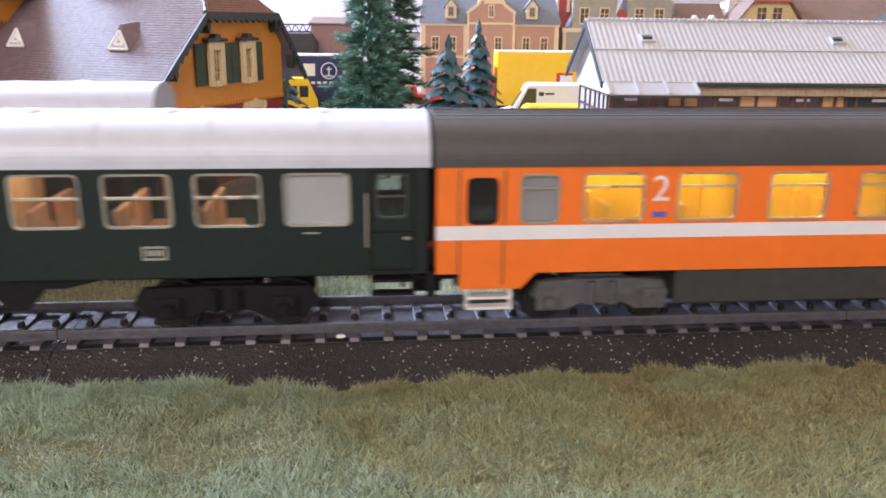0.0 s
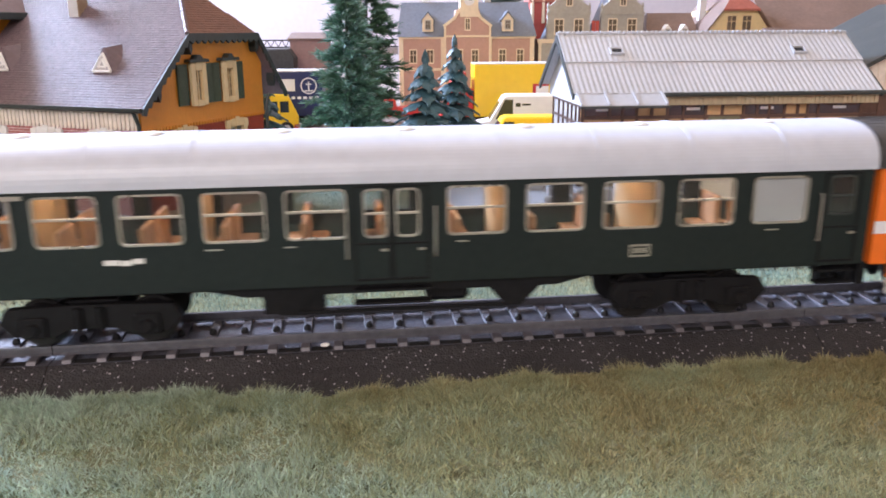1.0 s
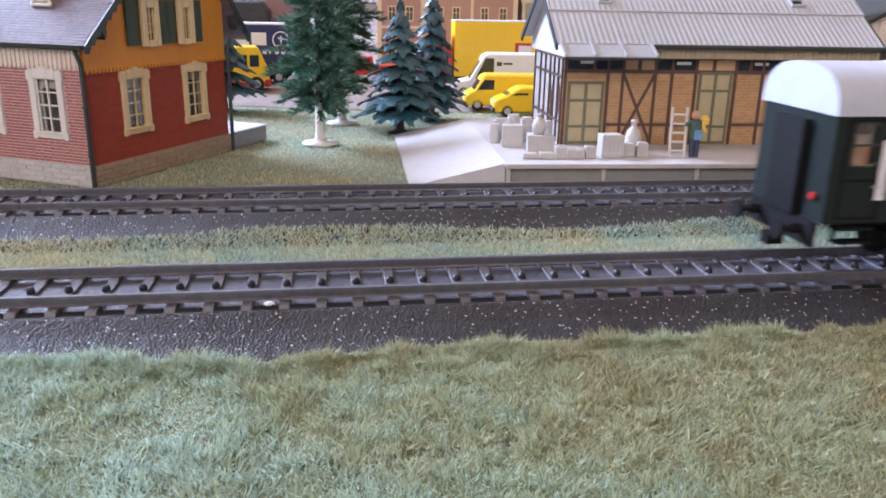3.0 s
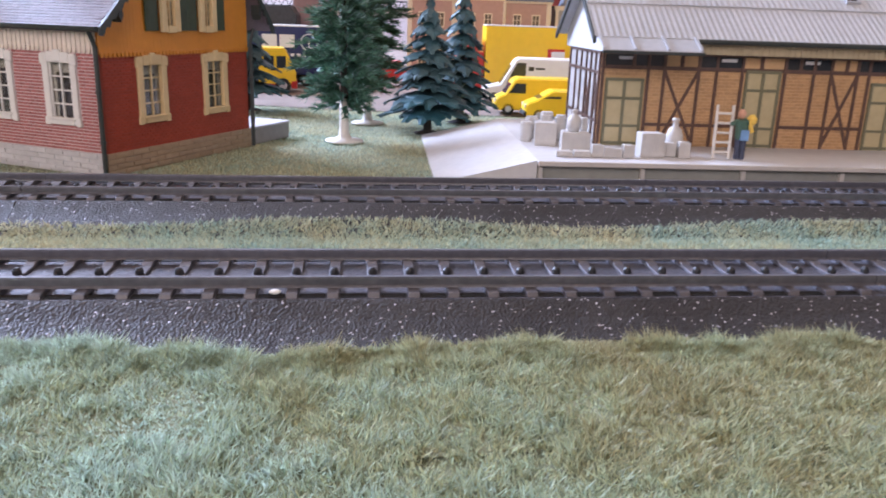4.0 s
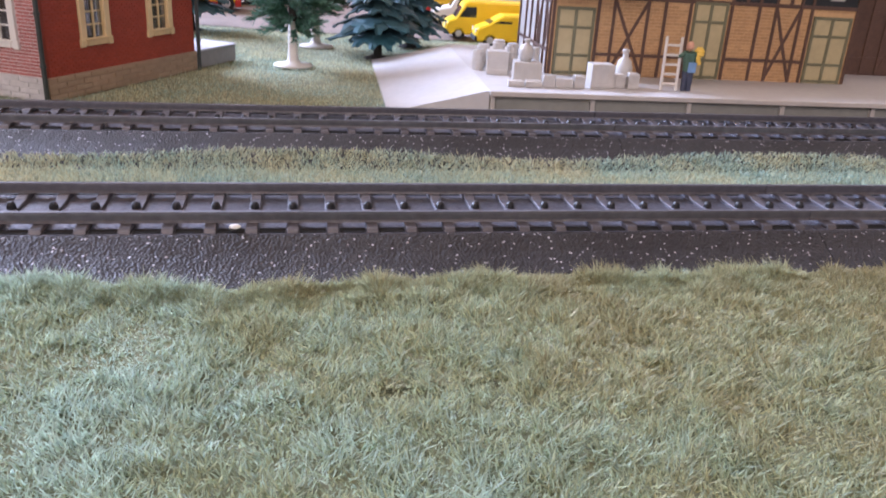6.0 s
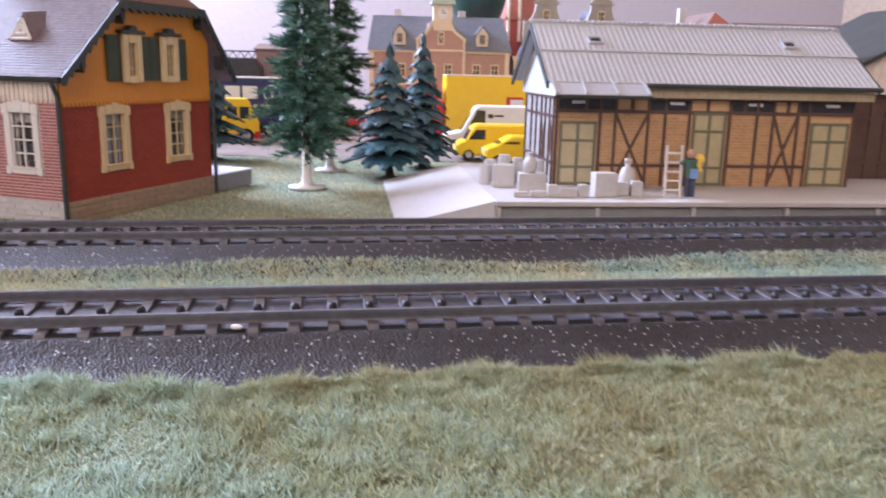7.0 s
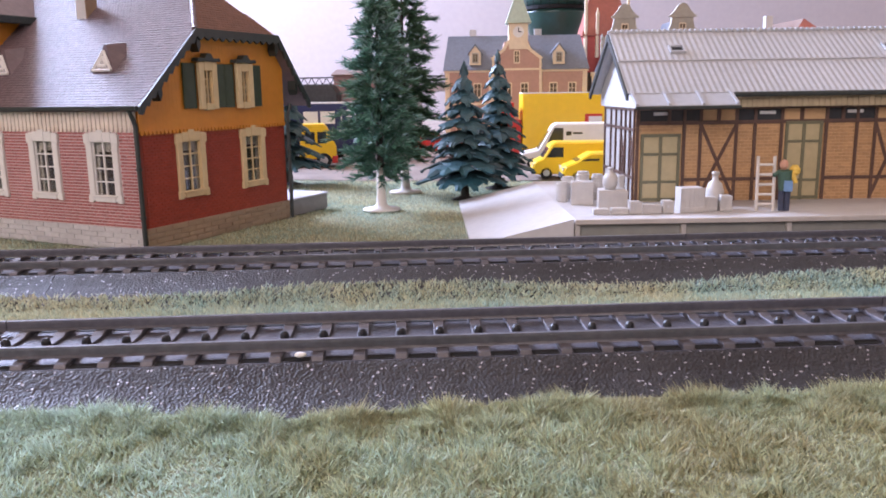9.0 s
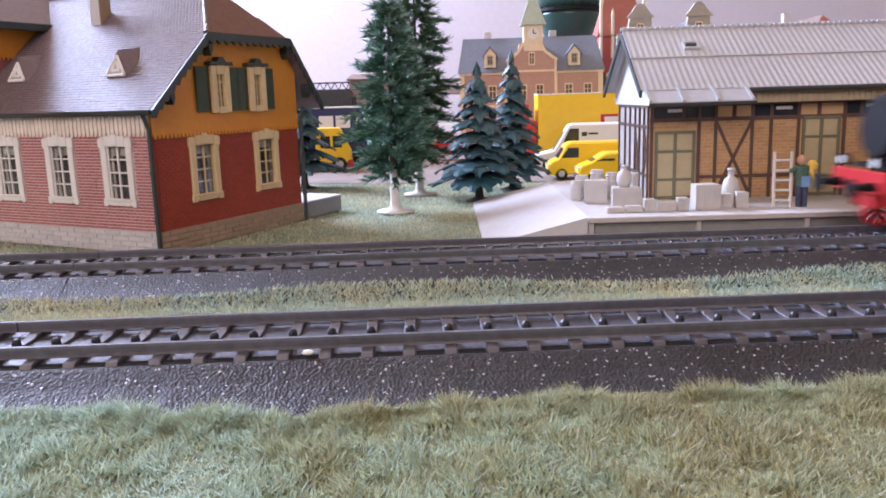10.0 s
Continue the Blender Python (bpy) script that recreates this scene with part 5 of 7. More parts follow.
prism(bm, [(SY0, 46), (SY1, 46), (SY1, 55), (RIDGE_Y, RIDGE_Z - 2.5), (SY0, 55)], "x", SX1 - 1, SX1)
part("end_gable", bm, SHED_W, shed)
# timbers on the front
bm = bmesh.new()


def beam(bm, x0, z0, x1, z1, w=1.3, proud=0.7):
    a, b = Vector((x0, 0, z0)), Vector((x1, 0, z1))
    n = (b - a).normalized().cross(Vector((0, 1, 0))) * (w / 2)
    solid(bm, [(p.x, SY0 - proud, p.z) for p in (a - n, b - n, b + n, a + n)], [(p.x, SY0, p.z) for p in (a - n, b - n, b + n, a + n)])


for x in (30.2, 47.8, 54, 67.5, 74.5, 84.6, 101.5, 113, 120, 130.5, 135.2, 154.6):
    beam(bm, x, 11, x, 46, 1.15)
for x in (42, 60.7, 92, 107.5, 126):
    beam(bm, x, 40.5, x, 46, 1.3)
for a, b in ((47.8, 84.6), (101.5, 135.2)):
    beam(bm, a, 19.2, b, 19.2, 1.2, 0.62)
beam(bm, SX0, 40.4, SX1, 40.4, 1.4, 0.62)
beam(bm, SX0, 45.8, SX1, 45.8, 1.4, 0.62)
beam(bm, 54, 39.8, 67.5, 11.8, 1.2, 0.5)
beam(bm, 67.5, 39.8, 54, 11.8, 1.2, 0.56)
beam(bm, 120, 39.8, 130.5, 11.8, 1.2, 0.5)
beam(bm, 130.5, 39.8, 120, 11.8, 1.2, 0.56)
part("timber_frame", bm, TIMBER, shed, "dark brown timber framing")
for a, b in ((31, 53.5), (68, 84), (101.8, 120), (131, 155)):
    box("fanlight", GLASS_V, shed, a, b, SY0 - 0.35, SY0, 41, 45.2, "dark fanlight strip")
# pale bars that paint a glint on each dark fanlight
for a in (36, 76, 109, 142):
    box("notice", PALE, shed, a, a + 6, SY0 - 0.5, SY0 - 0.35, 43.2, 44.4, "pale painted glint on the fanlight")
for a, b, c, d in DOORS:
    bm = bmesh.new()
    m = (a + b) / 2
    for p, q, r, s in ((a, a + 1.1, c, d), (b - 1.1, b, c, d), (m - 0.6, m + 0.6, c, d - 1.1), (a + 1.1, m - 0.6, d - 1.1, d), (m - 0.6, b - 1.1, d - 1.1, d)):
        bx(bm, p, q, SY0 - 1.0, SY0 - 0.1, r, s)
    for z in (d - 8.0, c + 7.0, c + 0.4):
        bx(bm, a + 1.1, m - 0.6, SY0 - 0.95, SY0 - 0.1, z, z + 1.0)
        bx(bm, m + 0.6, b - 1.1, SY0 - 0.95, SY0 - 0.1, z, z + 1.0)
    dr = part("door", bm, DOOR_G, shed, "olive framed goods door with cream panels", bevel=0.1)
    for p, q in ((a + 1.1, m - 0.6), (m + 0.6, b - 1.1)):
        box("door_panel", DOOR_P, dr, p, q, SY0 - 0.5, SY0 - 0.05, c, d - 1.1)
# end timbers
bm = bmesh.new()
for y in (45, 52, 60, 68, 78, 88, 101):
    box("post", TIMBER, shed, SX0 - 0.7, SX0, y - 0.45, y + 0.45, 11, 46, "thin dark end post")
for z in (20, 38, 45.4):
    bx(bm, SX0 - 0.62, SX0, SY0, SY1, z - 0.55, z + 0.55)
for ya, za, yb, zb in ((45, 38, 52, 20), (52, 38, 45, 20), (60, 38, 68, 12), (68, 38, 60, 12)):
    n = Vector((0, -(zb - za), yb - ya)).normalized() * 0.5
    solid(bm, [(SX0 - 0.5, ya - n.y, za - n.z), (SX0 - 0.5, yb - n.y, zb - n.z), (SX0 - 0.5, yb + n.y, zb + n.z), (SX0 - 0.5, ya + n.y, za + n.z)], [(SX0, ya - n.y, za - n.z), (SX0, yb - n.y, zb - n.z), (SX0, yb + n.y, zb + n.z), (SX0, ya + n.y, za + n.z)])
part("end_brace", bm, TIMBER, shed, "dark crossed braces and rails")
# fascia under the long eave
bm = bmesh.new()
bx(bm, 62, SX1 + 1, 37.2, 38.0, 46.2, 51.0)
for k in range(47):
    bx(bm, 62.4 + k * 2.05, 64.1 + k * 2.05, 36.8, 37.2, 46.0, 51.0)
part("fascia", bm, BEIGE, shed, "beige boarded fascia")
box("soffit", TIMBER, shed, 62, SX1, 38.0, SY0, 46.2, 46.8)


def corrugated(name, parent, o, u, v, length, run, pitch, amp, material, label=""):
    """A corrugated sheet from o along u, falling line up v."""
    o, u, v = Vector(o), Vector(u).normalized(), Vector(v).normalized()
    n = u.cross(v).normalized()
    n = n if n.z > 0 else -n
    k = int(length / pitch * 6)
    top, bot, verts, faces = [], [], [], []
    for i in range(k + 1):
        a = length * i / k
        h = amp * math.cos(2 * math.pi * a / pitch)
        for r in (0, run):
            p = o + u * a + v * r
            verts.append(tuple(p + n * h))
            verts.append(tuple(p + n * (h - 0.7)))
    for i in range(k):
        a, b = i * 4, i * 4 + 4
        faces += [(a, b, b + 2, a + 2), (a + 1, a + 3, b + 3, b + 1), (a, a + 1, b + 1, b), (a + 2, b + 2, b + 3, a + 3)]
    faces += [(0, 2, 3, 1), (k * 4, k * 4 + 1, k * 4 + 3, k * 4 + 2)]
    return sheet(name, verts, faces, material, parent, label)


half = Vector((0, RIDGE_Y - EAVE_Y, RIDGE_Z - EAVE_Z))
RUN = half.length
corrugated("roof_sheet", shed, (24, EAVE_Y, EAVE_Z), (1, 0, 0), half, 134.5, RUN * 0.52, 2.3, 0.085, CORR, "corrugated grey roof sheet")
corrugated("roof_sheet", shed, Vector((24, EAVE_Y, EAVE_Z)) + half * 0.5 + Vector((0, -0.3, 0.45)), (1, 0, 0), half, 134.5, RUN * 0.5, 2.3, 0.085, CORR, "corrugated grey roof sheet")
corrugated("roof_sheet", shed, (24, 2 * RIDGE_Y - EAVE_Y, EAVE_Z), (1, 0, 0), (0, -half.y, half.z), 134.5, RUN, 2.3, 0.085, CORR)
bm = bmesh.new()
tube(bm, (23.6, RIDGE_Y, RIDGE_Z + 0.3), (158.9, RIDGE_Y, RIDGE_Z + 0.3), 0.9, n=8)
for k in range(63):
    tube(bm, (24.4 + k * 2.12, RIDGE_Y - 0.4, RIDGE_Z + 0.5), (25.5 + k * 2.12, RIDGE_Y - 0.4, RIDGE_Z + 0.5), 1.05, n=7)
part("ridge_cap", bm, CORR, shed)
bm = bmesh.new()
tube(bm, (62, EAVE_Y - 0.8, EAVE_Z - 0.9), (159, EAVE_Y - 0.8, EAVE_Z - 0.9), 0.9, n=8)
part("gutter", bm, TRIM_D, shed, "dark gutter")
for y0, z0, y1, z1 in ((EAVE_Y, EAVE_Z, RIDGE_Y, RIDGE_Z), (2 * RIDGE_Y - EAVE_Y, EAVE_Z, RIDGE_Y, RIDGE_Z)):
    for x in (23.4, 157.8):
        bm = bmesh.new()
        solid(bm, [(x, y0, z0 - 2.6), (x, y1, z1 - 2.6), (x, y1, z1), (x, y0, z0)], [(x + 1, y0, z0 - 2.6), (x + 1, y1, z1 - 2.6), (x + 1, y1, z1), (x + 1, y0, z0)])
        part("barge_board", bm, TRIM_D, shed, "dark barge board")
bm = bmesh.new()
slab(bm, [(25, 25.5, 47.2), (62, 25.5, 47.2), (62, EAVE_Y + 1, EAVE_Z + 0.2), (25, EAVE_Y + 1, EAVE_Z + 0.2)], 0.9)
can = part("canopy", bm, CORR, shed, "plain grey sheet canopy over the door", bevel=0.15)
bm = bmesh.new()
for x in (25.6, 37.3, 49.4, 61.4):
    solid(bm, [(x - 0.5, 25.4, 47.3), (x + 0.5, 25.4, 47.3), (x + 0.5, 35, 51.8), (x - 0.5, 35, 51.8)], [(x - 0.5, 25.4, 47.9), (x + 0.5, 25.4, 47.9), (x + 0.5, 35, 52.4), (x - 0.5, 35, 52.4)])
part("canopy_seam", bm, CORR, can)
box("canopy_gutter", TRIM_D, can, 25, 62.4, 24.6, 25.5, 45.9, 46.9)
for x in (48, 131):
    f = 0.66
    y, z = EAVE_Y + half.y * f, EAVE_Z + half.z * f + 0.6
    e = half.normalized() * 2.6
    bm = bmesh.new()
    for a, b, c, d in ((-3, 3, -1, -0.7), (-3, 3, 0.7, 1), (-3, -2.3, -0.7, 0.7), (2.3, 3, -0.7, 0.7)):
        solid(bm, [(x + a, y + e.y * c, z + e.z * c), (x + b, y + e.y * c, z + e.z * c), (x + b, y + e.y * d, z + e.z * d), (x + a, y + e.y * d, z + e.z * d)], [(x + a, y + e.y * c - 0.5, z + e.z * c + 0.9), (x + b, y + e.y * c - 0.5, z + e.z * c + 0.9), (x + b, y + e.y * d - 0.5, z + e.z * d + 0.9), (x + a, y + e.y * d - 0.5, z + e.z * d + 0.9)])
    sk = part("skylight", bm, CORR, shed, "grey framed skylight")
    bm = bmesh.new()
    solid(bm, [(x - 2.3, y - e.y * 0.7, z - e.z * 0.7), (x + 2.3, y - e.y * 0.7, z - e.z * 0.7), (x + 2.3, y + e.y * 0.7, z + e.z * 0.7), (x - 2.3, y + e.y * 0.7, z + e.z * 0.7)], [(x - 2.3, y - e.y * 0.7, z - e.z * 0.7 + 0.3), (x + 2.3, y - e.y * 0.7, z - e.z * 0.7 + 0.3), (x + 2.3, y + e.y * 0.7, z + e.z * 0.7 + 0.3), (x - 2.3, y + e.y * 0.7, z + e.z * 0.7 + 0.3)])
    part("skylight_pane", bm, GLASS_V, sk)

fit_size(shed, 1.085, 1.095, 11.0)

# neighbouring shed beyond
nb = thing("station_shed", PLX + 14, PLY, 0, PLR, "half-timbered shed with cream boarded gable beyond the goods shed", "shed")
# the set-back wall's shade is put into its dark timber colour
box("wall", TIMBER, nb, 168, 284, 74, 150, 11, 52, "wall coloured dark for the shade under the gable")
bm = bmesh.new()
for x in (168.7, 182, 190, 204, 218, 240, 262):
    bx(bm, x - 0.6, x + 0.6, 73.3, 74, 11, 52)
for z in (19, 40, 51.3):
    bx(bm, 168, 284, 73.4, 74, z - 0.6, z + 0.6)
for xa, za, xb, zb in ((190, 39, 204, 12), (204, 39, 190, 12)):
    prism(bm, [(xa - 0.6, za), (xa + 0.6, za), (xb + 0.6, zb), (xb - 0.6, zb)], "y", 73.45, 74)
part("timber_frame", bm, TIMBER, nb, "dark timbers")
bm = bmesh.new()
prism(bm, [(166, 52), (286, 52), (286, 65), (226, 95), (166, 65)], "y", 68, 150)
part("gable", bm, BOARDS, nb, "cream boarded gable")
for k in range(29):
    x = 168 + k * 4
    box("cover_strip", BOARDS, nb, x - 0.25, x + 0.25, 67.6, 68, 52, 64 + 0.5 * min(x - 166, 286 - x))
bm = bmesh.new()
slab(bm, [(160, 62, 63), (226, 62, 96.5), (226, 155, 96.5), (160, 155, 63)], 2.2)
slab(bm, [(292, 62, 63), (292, 155, 63), (226, 155, 96.5), (226, 62, 96.5)], 2.2)
part("roof", bm, TRIM_D, nb, "dark roof")

# goods on the platform


def on_platform(x, y):
    m = pose(PLX * MM, PLY * MM, 0, 0, 0, PLR) @ Vector((x * MM, y * MM, 0))
    return m.x / MM, m.y / MM


def crate(x, y, z, w, d, h, label="unpainted grey plastic crate"):
    cx, cy = on_platform(x, y)
    t = thing("crate", cx, cy, z, PLR + random.uniform(-6, 6), label, "crate", "goods on the platform")
    bm = bmesh.new()
    bx(bm, -w / 2, w / 2, -d / 2, d / 2, 0, h)
    part("box", bm, UNPAINTED, t, bevel=0.25)
    bm = bmesh.new()
    n = max(3, int(w / 1.6))
    for k in range(n + 1):
        a = -w / 2 + w * k / n
        bx(bm, a - 0.3, a + 0.3, -d / 2 - 0.3, -d / 2, 0.1, h - 0.1)
    bx(bm, -w / 2 - 0.3, w / 2 + 0.3, -d / 2 - 0.45, -d / 2, h * 0.78, h * 0.9)
    bx(bm, -w / 2 - 0.3, w / 2 + 0.3, -d / 2 - 0.45, -d / 2, h * 0.1, h * 0.22)
    part("slats", bm, UNPAINTED, t)


def barrel(x, y, z, r, h, name="barrel", label="unpainted grey plastic barrel"):
    cx, cy = on_platform(x, y)
    t = thing(name, cx, cy, z, 0, label, name, "goods on the platform")
    bm = bmesh.new()
    lathe(bm, [(r * 0.86, 0), (r * 0.95, h * 0.2), (r, h * 0.5), (r * 0.95, h * 0.8), (r * 0.86, h)], 16)
    part("body", bm, UNPAINTED, t)
    bm = bmesh.new()
    for f in (0.12, 0.34, 0.66, 0.88):
        lathe(bm, [(r * 1.0, h * f - 0.3), (r * 1.06, h * f), (r * 1.0, h * f + 0.3)], 16)
    part("hoop", bm, UNPAINTED, t)


def jug(x, y, z, r, h):
    cx, cy = on_platform(x, y)
    t = thing("carboy", cx, cy, z, 0, "unpainted grey plastic carboy with narrow neck", "jug", "goods on the platform")
    bm = bmesh.new()
    lathe(bm, [(r * 0.7, 0), (r, h * 0.25), (r, h * 0.5), (r * 0.75, h * 0.7), (r * 0.35, h * 0.78), (r * 0.32, h * 0.92), (r * 0.45, h * 0.94), (r * 0.42, h)], 14)
    part("body", bm, UNPAINTED, t, smooth=True)


crate(18.1, 22, 11, 10.4, 8, 8.2, "large slatted unpainted crate")
jug(17.4, 22, 19.2, 2.9, 8.4)
barrel(22.3, 26, 19.2, 1.5, 5.0)
crate(11.8, 12, 11, 5.6, 3.4, 2.2)
crate(18.6, 11.4, 11, 5.8, 3.4, 2.5)
crate(24.6, 12, 11, 3.9, 3.6, 4.8)
crate(29.4, 12, 11, 3.0, 3, 3.8)
crate(33.0, 12.6, 11, 2.4, 2.6, 3.4)
crate(36.8, 12.6, 11, 3.6, 3.6, 4.9)
crate(46.0, 15, 11, 8.8, 6.4, 9.4, "unpainted slatted packing case")
crate(54.0, 17, 11, 4.6, 4, 5.4)
crate(59.4, 15, 11, 3.8, 4, 6.2)
jug(57.3, 20, 11, 3.4, 14.5)
crate(9.6, 40, 11, 8.2, 7, 9.4, "tall slatted unpainted crate")
barrel(12.0, 50, 11, 2.8, 12.5)
barrel(3.2, 48, 11, 2.6, 8.5)
barrel(7.0, 58, 11, 2.8, 9.5)
barrel(18.5, 52, 11, 2.6, 11)
# ladder and figurine
lx, ly = on_platform(74.6, 14.5)
lad = thing("ladder", lx, ly, 11, PLR - 8, "unpainted pale wooden ladder leaning upright", "ladder")
for a in (-3, 3):
    bm = bmesh.new()
    tube(bm, (a, 0, 0), (a, 1.5, 20.5), 0.62, n=8)
    part("stile", bm, TRUNK_W, lad)
for k in range(5):
    bm = bmesh.new()
    tube(bm, (-3, 0.26 * k + 0.2, 2.5 + k * 3.7), (3, 0.26 * k + 0.2, 2.5 + k * 3.7), 0.5, n=8)
    part("rung", bm, TRUNK_W, lad)
fxp, fyp = on_platform(81.6, 14)
bm = bmesh.new()
for s in (-1, 1):
    tube(bm, (s * 1.0, 0, 0.0), (s * 1.0, 0.2, 8.5), 1.0, 1.3, 8, 3)
    tube(bm, (s * 1.0, -0.9, 0.3), (s * 1.0, 0.6, 0.3), 0.8, n=8, mi=3)
tube(bm, (0, 0.2, 8), (-0.6, -0.6, 15.2), 2.3, 2.7, 10, 1)
tube(bm, (-2.2, -0.6, 14.6), (-4.6, -1.4, 13.4), 1.0, 0.8, 8, 1)
tube(bm, (2.0, -0.6, 14.6), (3.4, -1.6, 10.6), 1.0, 0.8, 8, 4)
lathe(bm, [(0.6, 15.6), (1.5, 16.6), (1.6, 17.8), (1.0, 19.0), (0.3, 19.3)], 10, -0.9, -0.7, 0)
bx(bm, -0.9, 2.1, -3.0, -2.2, 7.6, 11.6, 2)
lathe(bm, [(0.6, 13), (1.9, 14.2), (2.0, 15.8), (0.9, 17.2)], 10, 3.2, 0.4, 4)
tagged(part("figurine", bm, [SKIN, FIG_A, FIG_B, FIG_D, FIG_C], None, "small painted plastic worker figurine on the platform"), category="figurine")
bpy.data.objects["figurine"].matrix_basis = LAY @ shift(fxp, fyp, 11, -10)

# ---------- trees ----------


def pine(x, y, h, wide, low, needle, seed, label, lit_share=0.0):
    r = random.Random(seed)
    t = thing("model_pine", x, y, 0, 0, label, "tree")
    bm = bmesh.new()
    lathe(bm, [(9.5, 0), (9.3, 0.8), (4, 1.5), (2.6, 3.2), (2.3, 8), (2.1, low + 4)], 16)
    part("trunk", bm, TRUNK_W, t, "pale plastic trunk on a round foot", smooth=True)
    bm = bmesh.new()
    lathe(bm, [(1.9, low + 4), (1.2, h * 0.6), (0.3, h * 0.97)], 8)
    part("stem", bm, TRUNK_D, t, "dark upper stem")
    verts, faces, pale, pale_faces = [], [], [], []
    n = 260
    for k in range(n):
        f = (k + r.random()) / n
        z = low + (h - low) * f
        prof = min(1.0, 0.35 + f * 4.5) * (1 - f) ** 0.55 + 0.07
        a = k * 2.39996 + r.uniform(-0.5, 0.5)
        R = wide / 2 * prof * r.choice((0.55, 0.85, 0.95, 1.05, 1.28)) * (0.88 + 0.16 * math.sin(z * 0.62 + a)) * r.uniform(0.9, 1.1)
        d = Vector((math.cos(a), math.sin(a), r.uniform(-0.25, 0.3)))
        side = Vector((-math.sin(a), math.cos(a), 0))
        root = Vector((0, 0, z))
        m = max(4, int(R / 1.7))
        for q in range(m):
            g = 0.15 + 0.85 * (q + 1) / m
            p = root + d * (R * g) + Vector((0, 0, -2.0 * g * g + r.uniform(-0.6, 0.6))) + side * r.uniform(-1.2, 1.2) * g
            for _ in range(15):
                w = Vector((r.gauss(0, 1), r.gauss(0, 1), r.gauss(0.15, 0.8))).normalized()
                tip = p + (d * 1.0 + w * 0.85) * r.uniform(1.6, 3.8)
                b = w.orthogonal().normalized() * r.uniform(0.26, 0.52)
                # outer upward needles get the pale colour that stands in for back light
                frosted = g > 0.55 and w.z > -0.1 and r.random() < lit_share * (0.3 + 1.3 * f)
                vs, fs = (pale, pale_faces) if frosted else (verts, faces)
                i = len(vs)
                vs += [tuple(p - b), tuple(p + b), tuple(tip + b * 0.3), tuple(tip - b * 0.3)]
                fs += [(i, i + 1, i + 2, i + 3)]
    sheet("crown", verts, faces, needle, t, "ragged needle tufts")
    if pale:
        sheet("frosted_crown", pale, pale_faces, NEEDLE_LIT, t, "needle tips with window light in their pale colour")


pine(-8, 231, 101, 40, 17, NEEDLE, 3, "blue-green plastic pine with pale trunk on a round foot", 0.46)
pine(-1, 300, 130, 44, 20, NEEDLE_D, 5, "tall dark green plastic pine with pale trunk")


def spruce(x, y, h, wide, low, tiers, seed, label, turn=0):
    """A moulded tree: whorls of forked, sagging fronds with gaps between them."""
    r = random.Random(seed)
    t = thing("model_spruce", x, y, 0, turn, label, "tree")
    bm = bmesh.new()
    lathe(bm, [(8, 0), (5, 0.8), (2.4, 1.6), (2.0, low), (0.5, h * 0.96)], 10)
    part("trunk", bm, TRUNK_D, t, "dark trunk and foot")
    gap = (h - low) / (tiers + 0.4)
    for j in range(tiers):
        f = j / (tiers - 1)
        zt = low + gap * (j + 1.25)
        R = wide / 2 * ((1 - f) ** 0.85 * 0.93 + 0.09)
        n = max(7, int(15 - 7 * f))
        verts, faces = [], []
        for k in range(n):
            a = 2 * math.pi * (k + 0.5 * (j % 2)) / n + r.uniform(-0.14, 0.14)
            rr = R * r.choice((0.74, 0.9, 1.0, 1.08, 1.18))
            dz = gap * r.uniform(0.8, 1.35)
            half = rr * math.sin(math.pi / n) * r.uniform(0.8, 1.05) + 0.5
            d, e = Vector((math.cos(a), math.sin(a), 0)), Vector((-math.sin(a), math.cos(a), 0))
            # outline of one frond: a stalk, side lobes and a forked tip
            line = [(0.06, 0.35), (0.34, 0.75), (0.46, 1.15), (0.60, 0.72), (0.74, 1.0), (0.84, 0.45), (1.0, 0.22)]
            i = len(verts)
            for g, w in line:
                sag = -dz * (0.25 * g + 0.75 * g * g)
                for s in (-1, 0, 1):
                    p = d * (rr * g * (1 if s == 0 or g < 0.4 else r.uniform(0.92, 1.08))) + e * (s * half * w * r.uniform(0.85, 1.15))
                    verts.append((p.x, p.y, zt + sag + (0.55 if s == 0 else -0.25 * w)))
            m = len(line) * 3
            for q in range(len(line) - 1):
                for s in range(2):
                    b = i + q * 3 + s
                    faces.append((b, b + 1, b + 4, b + 3))
            verts += [(p[0] * 0.985, p[1] * 0.985, p[2] - 0.6) for p in verts[i:i + m]]
            for q in range(len(line) - 1):
                for s in range(2):
                    b = i + m + q * 3 + s
                    faces.append((b + 3, b + 4, b + 1, b))
                for s in (0, 2):
                    b = i + q * 3 + s
                    faces.append((b, b + 3, b + 3 + m, b + m))
        sheet("needle_tier", verts, faces, SPRUCE, t, "sagging tier of plastic fronds" if j == 0 else "")
    bm = bmesh.new()
    lathe(bm, [(1.5, h - gap * 0.9), (0.9, h - gap * 0.3), (0.25, h)], 7)
    part("tip", bm, SPRUCE, t)


spruce(33.5, 268, 73, 50, 7, 9, 2, "dark blue-green moulded spruce on a dark foot")
spruce(53.5, 318, 81, 42, 7, 10, 8, "taller dark moulded spruce", 20)
spruce(-80, 352, 74, 44, 8, 8, 12, "dark moulded spruce behind the house", 50)

